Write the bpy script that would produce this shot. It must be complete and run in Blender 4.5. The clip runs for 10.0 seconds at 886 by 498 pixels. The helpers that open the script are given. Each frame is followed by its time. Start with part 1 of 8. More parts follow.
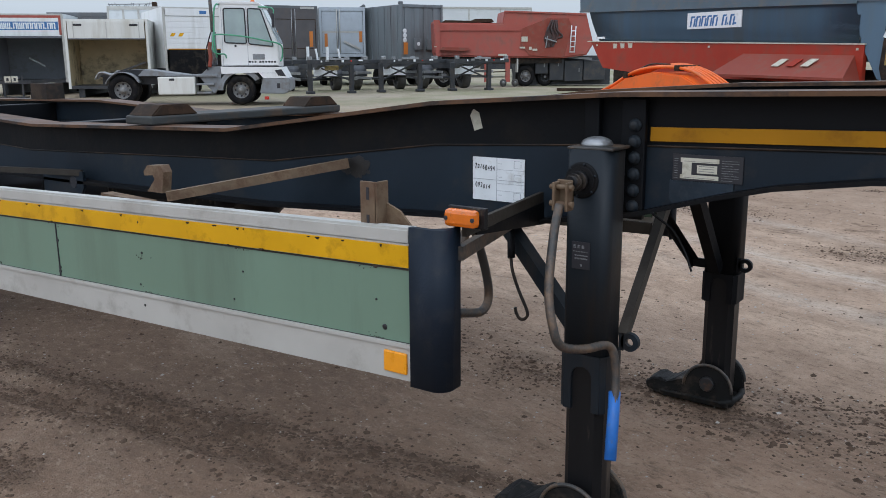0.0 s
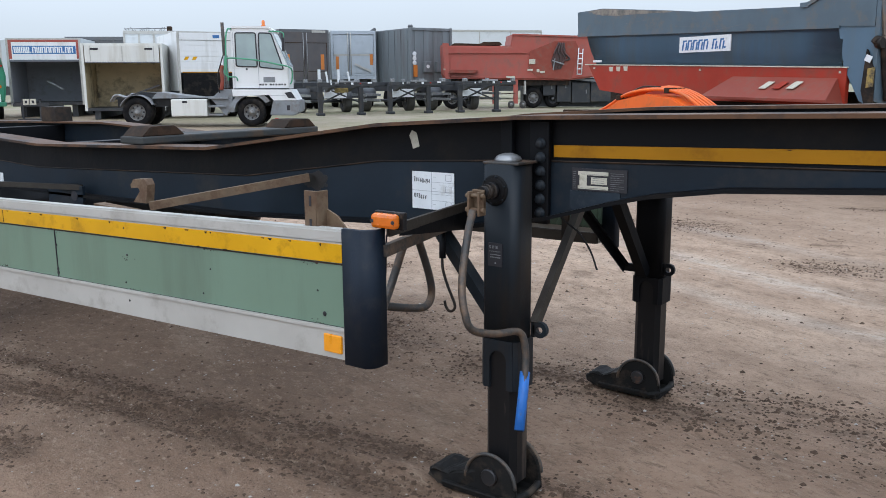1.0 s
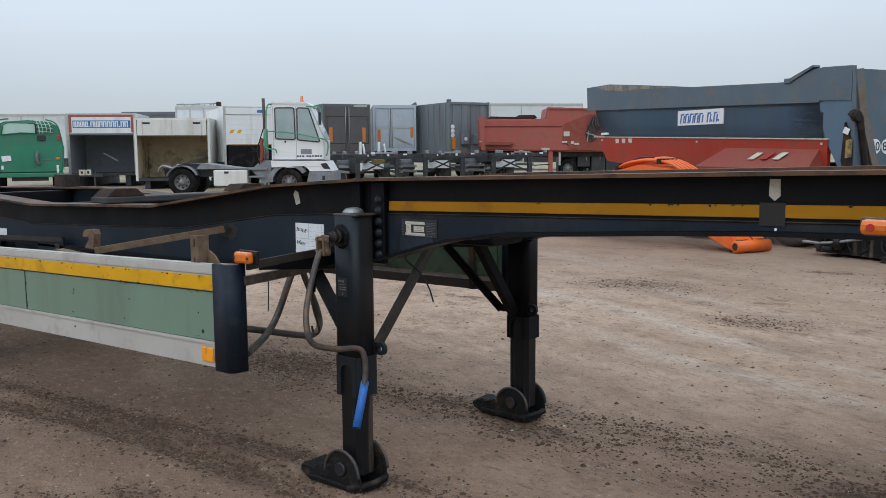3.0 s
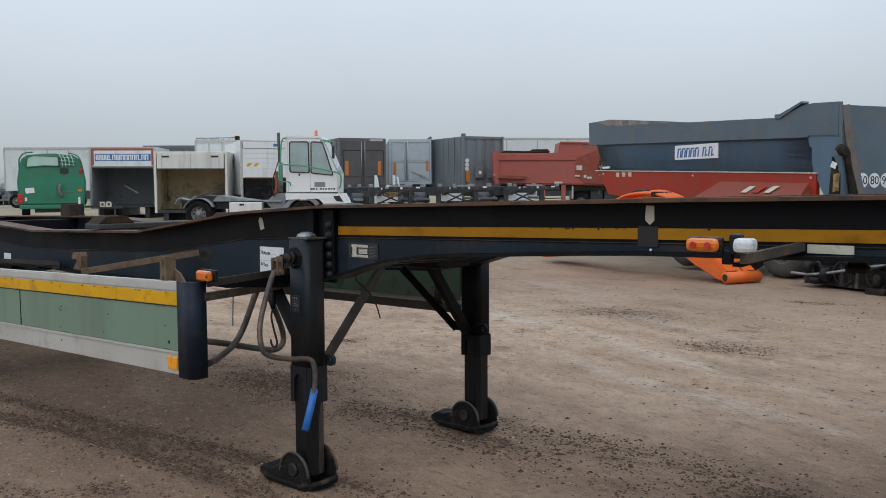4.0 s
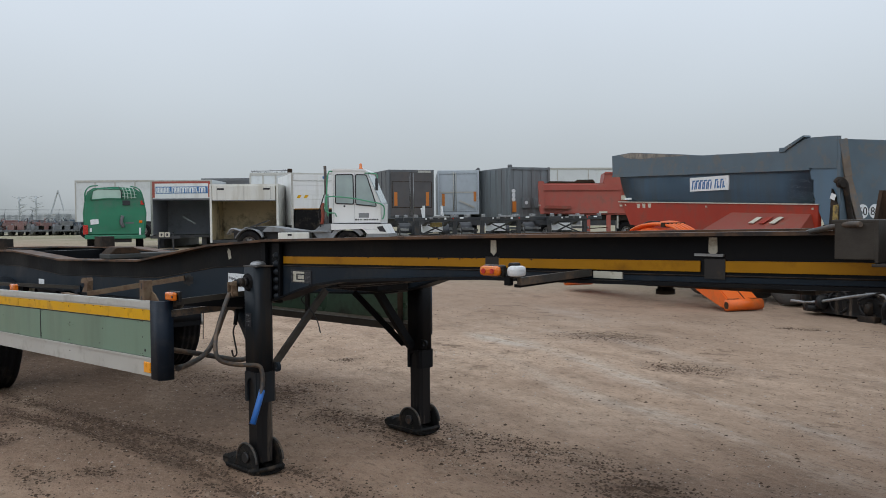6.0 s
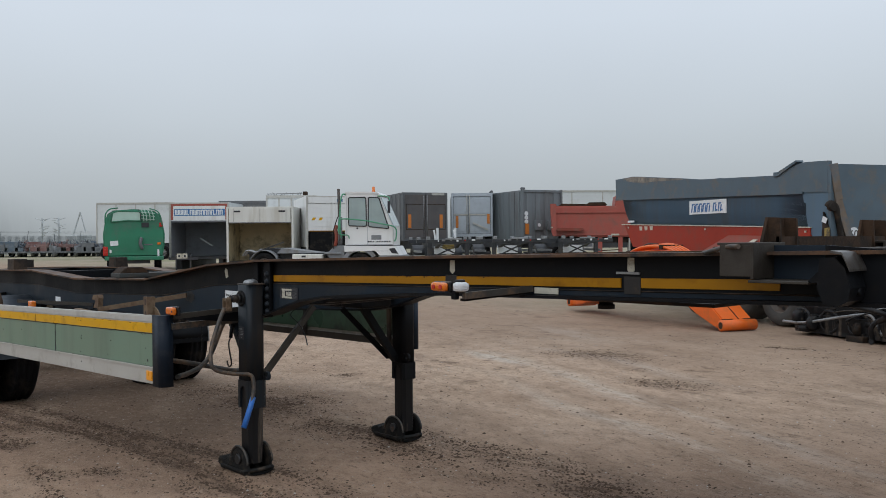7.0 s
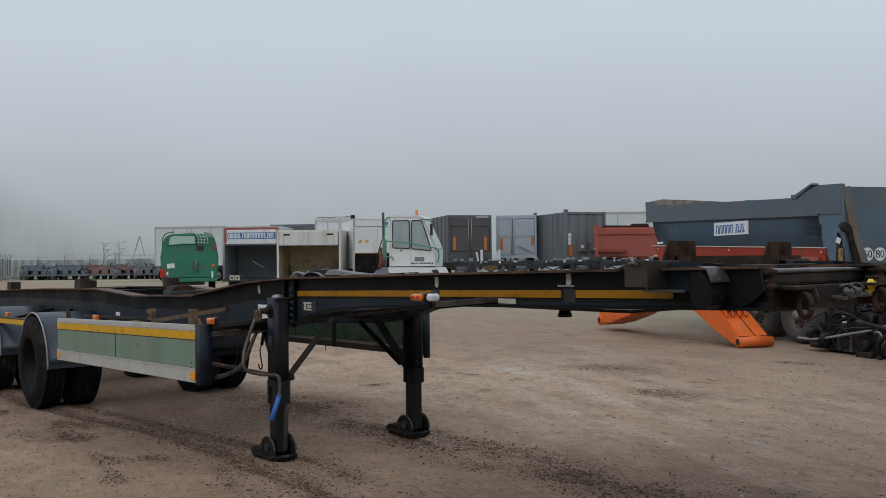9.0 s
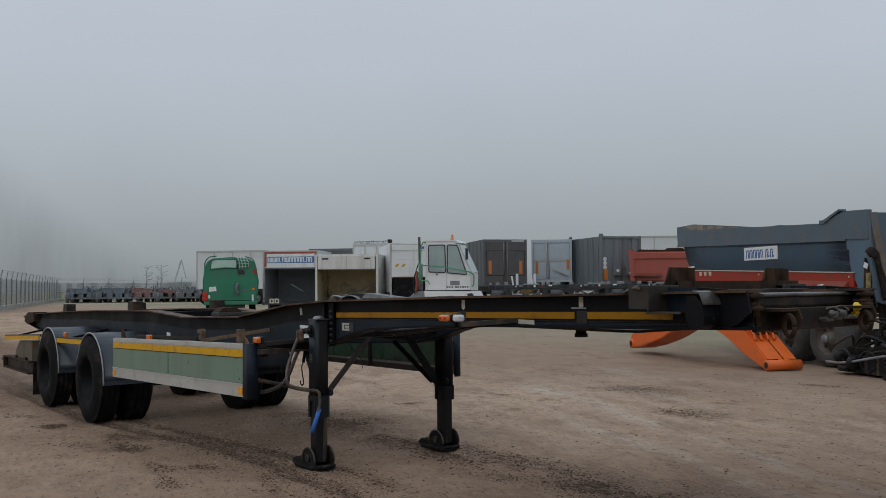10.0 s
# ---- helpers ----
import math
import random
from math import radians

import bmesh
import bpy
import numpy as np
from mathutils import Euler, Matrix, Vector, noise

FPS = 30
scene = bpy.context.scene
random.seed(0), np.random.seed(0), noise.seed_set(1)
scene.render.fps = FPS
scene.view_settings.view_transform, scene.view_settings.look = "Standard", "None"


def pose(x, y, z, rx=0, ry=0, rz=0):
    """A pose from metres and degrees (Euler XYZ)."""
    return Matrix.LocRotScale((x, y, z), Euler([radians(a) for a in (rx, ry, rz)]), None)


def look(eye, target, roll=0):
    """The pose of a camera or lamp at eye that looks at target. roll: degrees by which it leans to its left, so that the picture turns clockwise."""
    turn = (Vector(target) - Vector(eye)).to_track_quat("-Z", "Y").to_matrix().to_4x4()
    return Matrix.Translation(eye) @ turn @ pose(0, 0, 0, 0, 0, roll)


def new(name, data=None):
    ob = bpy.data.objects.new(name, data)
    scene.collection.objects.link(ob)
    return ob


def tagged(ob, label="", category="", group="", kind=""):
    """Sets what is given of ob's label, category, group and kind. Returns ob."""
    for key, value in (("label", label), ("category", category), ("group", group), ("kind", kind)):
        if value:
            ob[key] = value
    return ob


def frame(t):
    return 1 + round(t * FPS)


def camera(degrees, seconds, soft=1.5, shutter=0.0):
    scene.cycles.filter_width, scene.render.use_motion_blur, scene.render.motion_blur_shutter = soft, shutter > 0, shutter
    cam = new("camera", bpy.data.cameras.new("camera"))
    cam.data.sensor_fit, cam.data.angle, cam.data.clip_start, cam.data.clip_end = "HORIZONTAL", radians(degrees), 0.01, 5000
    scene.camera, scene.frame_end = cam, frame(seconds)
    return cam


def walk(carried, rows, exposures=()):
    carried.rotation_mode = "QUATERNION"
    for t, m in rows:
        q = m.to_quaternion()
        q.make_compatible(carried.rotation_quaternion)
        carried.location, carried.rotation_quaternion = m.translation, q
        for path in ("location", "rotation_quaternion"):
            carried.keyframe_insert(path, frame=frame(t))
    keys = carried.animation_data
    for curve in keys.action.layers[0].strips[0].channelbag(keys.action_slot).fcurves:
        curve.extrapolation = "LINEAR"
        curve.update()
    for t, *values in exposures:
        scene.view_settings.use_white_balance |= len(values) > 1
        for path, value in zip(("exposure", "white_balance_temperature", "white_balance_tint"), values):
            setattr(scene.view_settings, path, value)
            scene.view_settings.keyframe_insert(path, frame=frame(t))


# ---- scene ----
cam = camera(53.7, 10.0, soft=0.9)
PATH = [
    (0, (0.136, 0.160, 1.546), (-1.002, 1.751, 1.124), -0.3),
    (0.5, (0.363, -0.001, 1.55), (-0.79, 1.583, 1.148), -0.3),
    (1, (0.640, -0.050, 1.568), (-0.530, 1.529, 1.193), -0.4),
    (1.5, (0.943, 0.014, 1.533), (-0.248, 1.59, 1.218), -0.3),
    (2, (1.206, -0.043, 1.532), (-0.005, 1.522, 1.243), -0.4),
    (2.5, (1.521, -0.165, 1.554), (0.276, 1.379, 1.293), -0.5),
    (3.8, (2.287, -0.18, 1.539), (0.972, 1.32, 1.391), -0.3),
    (4, (2.402, -0.247, 1.534), (1.082, 1.249, 1.395), -0.3),
    (4.5, (2.719, -0.317, 1.567), (1.367, 1.152, 1.451), -0.3),
    (5, (3.038, -0.275, 1.56), (1.656, 1.167, 1.453), -0.3),
    (5.5, (3.322, -0.308, 1.572), (1.915, 1.11, 1.479), -0.4),
    (7, (4.159, -0.501, 1.574), (2.703, 0.871, 1.553), -0.4),
    (7.5, (4.437, -0.647, 1.561), (2.961, 0.702, 1.556), -0.4),
    (8, (4.655, -0.776, 1.57), (3.162, 0.555, 1.571), -0.5),
    (8.5, (4.924, -0.814, 1.55), (3.409, 0.493, 1.557), -0.5),
    (9, (5.144, -0.848, 1.559), (3.61, 0.435, 1.589), -0.6),
    (9.5, (5.381, -1.006, 1.548), (3.82, 0.242, 1.607), -0.4),
    (10, (5.601, -1.13, 1.561), (4.016, 0.086, 1.646), -0.5),
]
EXPOSURE = [(0, 0.45, 6050, 11), (0.5, 0.60, 6040, 11), (1.0, 0.71, 6050, 11), (2.0, 0.52, 6150, 10), (2.5, 0.47, 6190, 10), (3.8, 0.22, 6360, 10), (4.5, 0.21, 6420, 10), (5.5, 0.17, 6500, 10),
            (7.5, 0.01, 6500, 10), (9.0, -0.16, 6500, 10), (9.5, -0.29, 6500, 10), (10, -0.39, 6500, 10)]
walk(cam, [(t, look(eye, target, roll)) for t, eye, target, roll in PATH], EXPOSURE)

# ---- world: overcast, misty sky ----
world = bpy.data.worlds.new("overcast")
scene.world = world
world.use_nodes = True
wn, wl = world.node_tree.nodes, world.node_tree.links
wn.clear()
w_out = wn.new("ShaderNodeOutputWorld")
w_bg = wn.new("ShaderNodeBackground")
w_sky = wn.new("ShaderNodeTexSky")
w_sky.sky_type, w_sky.sun_disc = "NISHITA", False
w_sky.sun_elevation, w_sky.sun_rotation = radians(40), radians(200)
w_sky.dust_density = 6.0
w_scale = wn.new("ShaderNodeMix")
w_scale.data_type, w_scale.blend_type = "RGBA", "MULTIPLY"
w_scale.inputs[0].default_value = 1.0
w_scale.inputs[7].default_value = (0.10, 0.10, 0.10, 1)
w_tc = wn.new("ShaderNodeTexCoord")
w_sep = wn.new("ShaderNodeSeparateXYZ")
w_ramp = wn.new("ShaderNodeValToRGB")
w_ramp.color_ramp.elements[0].position = 0.0
w_ramp.color_ramp.elements[0].color = (0.40, 0.44, 0.46, 1)
w_ramp.color_ramp.elements[1].position = 1.0
w_ramp.color_ramp.elements[1].color = (0.9, 0.99, 1.1, 1)
for pos, col in ((0.06, (0.46, 0.508, 0.542, 1)), (0.13, (0.545, 0.604, 0.658, 1)), (0.24, (0.655, 0.727, 0.81, 1)), (0.45, (0.74, 0.82, 0.92, 1))):
    e = w_ramp.color_ramp.elements.new(pos)
    e.color = col
w_noise = wn.new("ShaderNodeTexNoise")
w_noise.inputs["Scale"].default_value = 2.2
w_noise.inputs["Detail"].default_value = 3
w_nmix = wn.new("ShaderNodeMapRange")
w_nmix.inputs[1].default_value, w_nmix.inputs[2].default_value = 0.3, 0.7
w_nmix.inputs[3].default_value, w_nmix.inputs[4].default_value = 0.96, 1.04
w_mul = wn.new("ShaderNodeMix")
w_mul.data_type, w_mul.blend_type = "RGBA", "MULTIPLY"
w_mul.inputs[0].default_value = 1.0
w_mix = wn.new("ShaderNodeMix")
w_mix.data_type = "RGBA"
w_mix.inputs[0].default_value = 0.92
wl.new(w_tc.outputs["Generated"], w_sep.inputs[0])
wl.new(w_sep.outputs[2], w_ramp.inputs[0])
wl.new(w_tc.outputs["Generated"], w_noise.inputs[0])
wl.new(w_noise.outputs[0], w_nmix.inputs[0])
wl.new(w_ramp.outputs[0], w_mul.inputs[6])
wl.new(w_nmix.outputs[0], w_mul.inputs[7])
wl.new(w_sky.outputs[0], w_scale.inputs[6])
wl.new(w_scale.outputs[2], w_mix.inputs[6])
wl.new(w_mul.outputs[2], w_mix.inputs[7])
wl.new(w_mix.outputs[2], w_bg.inputs[0])
w_bg.inputs[1].default_value = 1.0
wl.new(w_bg.outputs[0], w_out.inputs[0])

sun = new("sun", bpy.data.lights.new("sun", "SUN"))
sun.data.energy, sun.data.angle, sun.data.color = 0.45, radians(40), (1.0, 0.97, 0.93)
sun.matrix_world = look((8, -14, 18), (0, 0, 0))


# ---- materials ----
def mat(name, col, rough=0.6, metal=0.0, var=0.18, scale=5.0, dirt=None, amount=0.35, dscale=3.0,
        bump=0.15, bscale=60.0, spec=0.5, streak=False, coat=0.0, alpha=1.0, trans=0.0):
    """A painted or raw surface: base colour varied at two scales, a dirt layer and fine relief."""
    m = bpy.data.materials.new(name)
    m.use_nodes = True
    n, l = m.node_tree.nodes, m.node_tree.links
    b = n["Principled BSDF"]
    b.inputs["Metallic"].default_value = metal
    b.inputs["Specular IOR Level"].default_value = spec
    b.inputs["Coat Weight"].default_value = coat
    b.inputs["Transmission Weight"].default_value = trans
    tc = n.new("ShaderNodeTexCoord")
    mp = n.new("ShaderNodeMapping")
    if streak:
        mp.inputs["Scale"].default_value = (1.0, 1.0, 0.12)
    l.new(tc.outputs["Object"], mp.inputs[0])
    n1 = n.new("ShaderNodeTexNoise")
    n1.inputs["Scale"].default_value, n1.inputs["Detail"].default_value = scale, 6
    l.new(mp.outputs[0], n1.inputs[0])
    r1 = n.new("ShaderNodeMapRange")
    r1.inputs[1].default_value, r1.inputs[2].default_value = 0.3, 0.7
    r1.inputs[3].default_value, r1.inputs[4].default_value = 1 - var, 1 + var
    l.new(n1.outputs[0], r1.inputs[0])
    mu = n.new("ShaderNodeMix")
    mu.data_type, mu.blend_type = "RGBA", "MULTIPLY"
    mu.inputs[0].default_value = 1.0
    mu.inputs[6].default_value = (*col, 1)
    l.new(r1.outputs[0], mu.inputs[7])
    out = mu.outputs[2]
    rr = n.new("ShaderNodeMapRange")
    rr.inputs[1].default_value, rr.inputs[2].default_value = 0.3, 0.7
    rr.inputs[3].default_value, rr.inputs[4].default_value = max(0.02, rough - 0.1), min(1, rough + 0.1)
    l.new(n1.outputs[0], rr.inputs[0])
    l.new(rr.outputs[0], b.inputs["Roughness"])
    if dirt:
        n2 = n.new("ShaderNodeTexNoise")
        n2.inputs["Scale"].default_value, n2.inputs["Detail"].default_value = dscale, 9
        n2.inputs["Roughness"].default_value = 0.68
        l.new(mp.outputs[0], n2.inputs[0])
        r2 = n.new("ShaderNodeMapRange")
        r2.inputs[1].default_value, r2.inputs[2].default_value = 0.62 - amount * 0.4, 0.78 - amount * 0.4
        l.new(n2.outputs[0], r2.inputs[0])
        dm = n.new("ShaderNodeMix")
        dm.data_type = "RGBA"
        dm.inputs[7].default_value = (*dirt, 1)
        l.new(r2.outputs[0], dm.inputs[0])
        l.new(out, dm.inputs[6])
        out = dm.outputs[2]
    l.new(out, b.inputs["Base Color"])
    if bump:
        n3 = n.new("ShaderNodeTexNoise")
        n3.inputs["Scale"].default_value, n3.inputs["Detail"].default_value = bscale, 4
        l.new(tc.outputs["Object"], n3.inputs[0])
        bp = n.new("ShaderNodeBump")
        bp.inputs["Strength"].default_value, bp.inputs["Distance"].default_value = bump, 0.004
        l.new(n3.outputs[0], bp.inputs["Height"])
        l.new(bp.outputs[0], b.inputs["Normal"])
    return m


RUST = (0.13, 0.065, 0.035)
MUD = (0.16, 0.125, 0.095)
M = {}
M["steel"] = mat("blue_grey_paint", (0.0135, 0.021, 0.0305), 0.48, 0, 0.24, 3, (0.034, 0.034, 0.034), 0.25, 2.5, 0.12, 50, spec=0.16)
M["faded"] = mat("faded_blue_grey_paint", (0.021, 0.031, 0.043), 0.45, 0, 0.3, 9, (0.036, 0.045, 0.055), 0.3, 12, 0.1, 50, spec=0.2)
# grime of the upper web; also stands for shade on far mudguards and rims
M["steel_dark"] = mat("grime_and_shade_paint", (0.0046, 0.0054, 0.007), 0.55, 0, 0.25, 3, (0.011, 0.0095, 0.0085), 0.25, 4, 0.25, 40, spec=0.14)
M["flange"] = mat("worn_flange_steel", (0.036, 0.031, 0.029), 0.55, 0.2, 0.3, 4, (0.12, 0.066, 0.038), 0.62, 5, 0.4, 60, spec=0.2)
M["rust"] = mat("rusty_steel", (0.027, 0.019, 0.0135), 0.8, 0.05, 0.35, 8, (0.056, 0.032, 0.019), 0.5, 9, 0.5, 80, spec=0.2)
M["rust_tan"] = mat("tan_rusty_bracket", (0.155, 0.105, 0.062), 0.75, 0.0, 0.25, 9, (0.10, 0.055, 0.03), 0.4, 14, 0.4, 90)
M["rust_black"] = mat("greasy_black_rust", (0.018, 0.015, 0.013), 0.55, 0.1, 0.4, 6, (0.055, 0.036, 0.024), 0.4, 5, 0.4, 60, spec=0.2)
M["leg"] = mat("landing_leg_paint", (0.0125, 0.017, 0.022), 0.42, 0.0, 0.3, 6, (0.026, 0.022, 0.019), 0.35, 7, 0.15, 60, streak=True, spec=0.2)
M["leg_inner"] = mat("greasy_inner_leg", (0.011, 0.011, 0.012), 0.4, 0.1, 0.35, 6, MUD, 0.2, 6, 0.15, 40, streak=True, spec=0.2)
M["foot"] = mat("muddy_foot", (0.011, 0.011, 0.011), 0.7, 0.05, 0.3, 12, (0.06, 0.046, 0.034), 0.28, 10, 0.6, 60, spec=0.2)
M["yellow"] = mat("yellow_reflective_tape", (0.64, 0.345, 0.004), 0.4, 0, 0.1, 4, (0.40, 0.21, 0.006), 0.18, 9, 0.08, 120, spec=0.2)
M["yellow_dim"] = mat("faded_amber_tape", (0.35, 0.16, 0.003), 0.45, 0, 0.1, 5, (0.24, 0.105, 0.004), 0.2, 7, 0.08, 120, spec=0.2)
M["green"] = mat("pale_green_panel", (0.150, 0.235, 0.172), 0.42, 0, 0.07, 2.5, (0.115, 0.172, 0.128), 0.3, 2.2, 0.05, 30, streak=True)
M["alu"] = mat("weathered_aluminium", (0.45, 0.445, 0.415), 0.5, 0.1, 0.08, 5, (0.34, 0.325, 0.295), 0.25, 6, 0.12, 90)
M["cap"] = mat("navy_plastic", (0.0085, 0.015, 0.026), 0.5, 0, 0.15, 8, (0.024, 0.028, 0.034), 0.25, 9, 0.2, 120, spec=0.2)
M["amber"] = mat("amber_plastic", (0.66, 0.15, 0.006), 0.22, 0, 0.08, 30, (0.35, 0.10, 0.01), 0.15, 40, 0.2, 150, coat=0.4)
M["reflector"] = mat("amber_reflector", (0.80, 0.31, 0.008), 0.3, 0, 0.06, 30, None, bump=0.2, bscale=150)
M["bolster"] = mat("grey_bolster_paint", (0.048, 0.051, 0.05), 0.6, 0, 0.2, 4, (0.085, 0.06, 0.042), 0.3, 5, 0.3, 60, spec=0.2)
M["clear"] = mat("clear_lens", (0.62, 0.64, 0.66), 0.15, 0, 0.1, 40, (0.35, 0.34, 0.33), 0.2, 30, 0.3, 160, coat=0.5)
M["white_lbl"] = mat("white_label", (0.74, 0.77, 0.79), 0.5, 0, 0.05, 15, (0.5, 0.5, 0.48), 0.15, 10, 0.05, 60)
M["ink"] = mat("black_ink", (0.02, 0.02, 0.025), 0.6, 0, 0.1, 30, None, bump=0)
M["grey_ink"] = mat("grey_print", (0.35, 0.37, 0.40), 0.6, 0, 0.1, 30, None, bump=0)
M["dull_print"] = mat("worn_silver_print", (0.17, 0.175, 0.18), 0.6, 0, 0.3, 60, (0.05, 0.05, 0.05), 0.4, 80, bump=0)
M["blue_ink"] = mat("blue_print", (0.045, 0.15, 0.36), 0.55, 0, 0.12, 20, None, bump=0)
M["decal"] = mat("cream_decal", (0.55, 0.53, 0.44), 0.55, 0, 0.1, 20, (0.3, 0.27, 0.2), 0.3, 20, 0.1, 80)
M["tape"] = mat("dark_tape", (0.014, 0.012, 0.011), 0.6, 0, 0.2, 12, (0.05, 0.03, 0.018), 0.15, 10, 0.2, 80)
M["grip"] = mat("blue_rubber_grip", (0.02, 0.14, 0.48), 0.45, 0, 0.15, 20, (0.10, 0.12, 0.14), 0.2, 25, 0.2, 100)
M["tube"] = mat("grey_worn_tube", (0.05, 0.049, 0.047), 0.5, 0.2, 0.25, 8, (0.15, 0.10, 0.065), 0.4, 10, 0.3, 80)
M["bolt"] = mat("dark_bolt", (0.025, 0.026, 0.028), 0.45, 0.3, 0.2, 20, RUST, 0.2, 20, 0.2, 90)
M["galv"] = mat("dull_zinc", (0.30, 0.31, 0.32), 0.45, 0.6, 0.15, 15, (0.12, 0.11, 0.10), 0.25, 12, 0.15, 90)
M["galv_dirty"] = mat("dirty_grey_steel", (0.034, 0.028, 0.021), 0.6, 0.1, 0.25, 8, (0.022, 0.016, 0.011), 0.35, 7, 0.3, 70)
M["green_back"] = mat("shaded_green_back", (0.045, 0.085, 0.055), 0.35, 0, 0.25, 4, (0.02, 0.025, 0.02), 0.4, 4, 0.1, 40)
M["rubber"] = mat("tyre_rubber", (0.010, 0.010, 0.011), 0.75, 0, 0.2, 8, (0.035, 0.03, 0.025), 0.3, 5, 0.3, 60, spec=0.08)
M["fender"] = mat("grey_blue_mudguard", (0.027, 0.038, 0.052), 0.45, 0, 0.12, 4, (0.045, 0.05, 0.055), 0.25, 3, 0.1, 60)
M["rubber_trim"] = mat("pale_rubber_trim", (0.30, 0.31, 0.31), 0.6, 0, 0.1, 12, (0.2, 0.19, 0.17), 0.3, 9, 0.1, 80)
M["hose"] = mat("black_hose", (0.014, 0.014, 0.015), 0.4, 0, 0.2, 10, MUD, 0.15, 8, 0.1, 80, spec=0.2)
M["yellow_cap"] = mat("yellow_plastic_cap", (0.78, 0.55, 0.02), 0.35, 0, 0.08, 20, None, bump=0.05)
M["mirror_metal"] = mat("polished_worn_steel", (0.095, 0.09, 0.085), 0.38, 0.3, 0.25, 9, (0.045, 0.033, 0.024), 0.35, 7, 0.2, 70)
# yard things
M["blue_tub"] = mat("slate_blue_tipper_paint", (0.085, 0.148, 0.212), 0.42, 0, 0.12, 1.5, (0.10, 0.135, 0.165), 0.35, 1.4, 0.08, 20, streak=True)
M["blue_rim"] = mat("weathered_slate_rim", (0.083, 0.122, 0.154), 0.5, 0, 0.15, 2, (0.14, 0.13, 0.115), 0.3, 2.5, 0.1, 20)
M["bare_rim"] = mat("bare_tan_rim", (0.26, 0.235, 0.20), 0.8, 0, 0.3, 4, (0.12, 0.12, 0.115), 0.42, 6, 0.2, 30)
M["gate_rust"] = mat("rust_streaked_steel", (0.17, 0.135, 0.105), 0.8, 0, 0.25, 5, (0.11, 0.13, 0.145), 0.35, 3, 0.3, 40)
M["warn_yellow"] = mat("worn_yellow_sticker", (0.30, 0.22, 0.06), 0.6, 0, 0.2, 12, (0.06, 0.05, 0.04), 0.4, 14, 0.1, 60)
M["red"] = mat("faded_red_paint", (0.34, 0.036, 0.018), 0.5, 0, 0.14, 2, (0.24, 0.055, 0.036), 0.35, 2, 0.08, 25, spec=0.25)
# haze is put into this red, which is paler and less saturated
M["red_far"] = mat("haze_paled_red_paint", (0.37, 0.092, 0.07), 0.55, 0, 0.12, 1.5, (0.26, 0.10, 0.08), 0.35, 1.5, 0.06, 15, spec=0.3)
M["red_fender"] = mat("dull_red_plastic", (0.25, 0.056, 0.037), 0.6, 0, 0.12, 3, (0.2, 0.085, 0.062), 0.3, 3, 0.1, 30, spec=0.3)
M["orange"] = mat("orange_machine_paint", (0.74, 0.13, 0.011), 0.42, 0, 0.08, 3, (0.55, 0.13, 0.03), 0.25, 4, 0.06, 30)
M["white"] = mat("white_van_paint", (0.74, 0.75, 0.75), 0.4, 0, 0.04, 1.5, (0.62, 0.62, 0.60), 0.25, 1.6, 0.04, 20, streak=True)
M["white_far"] = mat("chalky_white_panel", (0.60, 0.63, 0.64), 0.55, 0, 0.05, 1, (0.48, 0.50, 0.50), 0.3, 1, 0.03, 10)
M["cream"] = mat("cream_panel", (0.64, 0.64, 0.60), 0.5, 0, 0.05, 2, (0.52, 0.50, 0.44), 0.25, 1.5, 0.05, 20, streak=True)
M["ram_dark"] = mat("recess_shade_red", (0.085, 0.042, 0.038), 0.7, 0, 0.25, 3, (0.05, 0.045, 0.045), 0.4, 3, 0.1, 20)
M["ply"] = mat("plywood_lining", (0.56, 0.46, 0.28), 0.65, 0, 0.12, 2, (0.16, 0.13, 0.09), 0.35, 1.5, 0.1, 20)
M["dark_in"] = mat("dark_interior", (0.14, 0.15, 0.165), 0.7, 0, 0.2, 2, (0.10, 0.10, 0.10), 0.3, 2, 0.1, 20)
M["grey_cont"] = mat("grey_container_paint", (0.165, 0.19, 0.205), 0.5, 0, 0.1, 1.5, (0.13, 0.135, 0.14), 0.35, 1.2, 0.05, 15, streak=True)
# charcoal and door colours are lifted to carry the haze at that distance
M["dark_cont"] = mat("charcoal_trailer_paint", (0.105, 0.113, 0.122), 0.55, 0, 0.15, 1.5, (0.13, 0.13, 0.13), 0.3, 1.2, 0.06, 15, streak=True)
M["dark_door"] = mat("brown_black_door", (0.085, 0.08, 0.083), 0.5, 0, 0.15, 2, (0.10, 0.085, 0.08), 0.3, 1.5, 0.06, 15)
M["silver"] = mat("silver_door_panel", (0.42, 0.47, 0.52), 0.4, 0.1, 0.05, 2, (0.36, 0.40, 0.44), 0.25, 1.5, 0.05, 20)
M["orange_panel"] = mat("orange_reflector_board", (0.55, 0.18, 0.03), 0.5, 0, 0.08, 3, None, bump=0.05)
M["far_steel"] = mat("dark_trailer_steel", (0.028, 0.031, 0.036), 0.55, 0.05, 0.25, 2, (0.06, 0.052, 0.045), 0.3, 2, 0.1, 20)
M["green_truck"] = mat("bottle_green_paint", (0.022, 0.19, 0.105), 0.42, 0, 0.1, 1.5, (0.06, 0.16, 0.11), 0.3, 1.2, 0.05, 15)
M["green_pale"] = mat("pale_green_roof", (0.40, 0.56, 0.49), 0.45, 0, 0.08, 2, None, bump=0.05)
M["green_rail"] = mat("green_handrail", (0.07, 0.30, 0.17), 0.45, 0, 0.1, 6, None, bump=0.05)
# opaque pane: reflected sky and see-through paleness are put into its colour
M["glass"] = mat("cab_glass", (0.30, 0.37, 0.37), 0.08, 0, 0.1, 2, None, bump=0, spec=0.8)
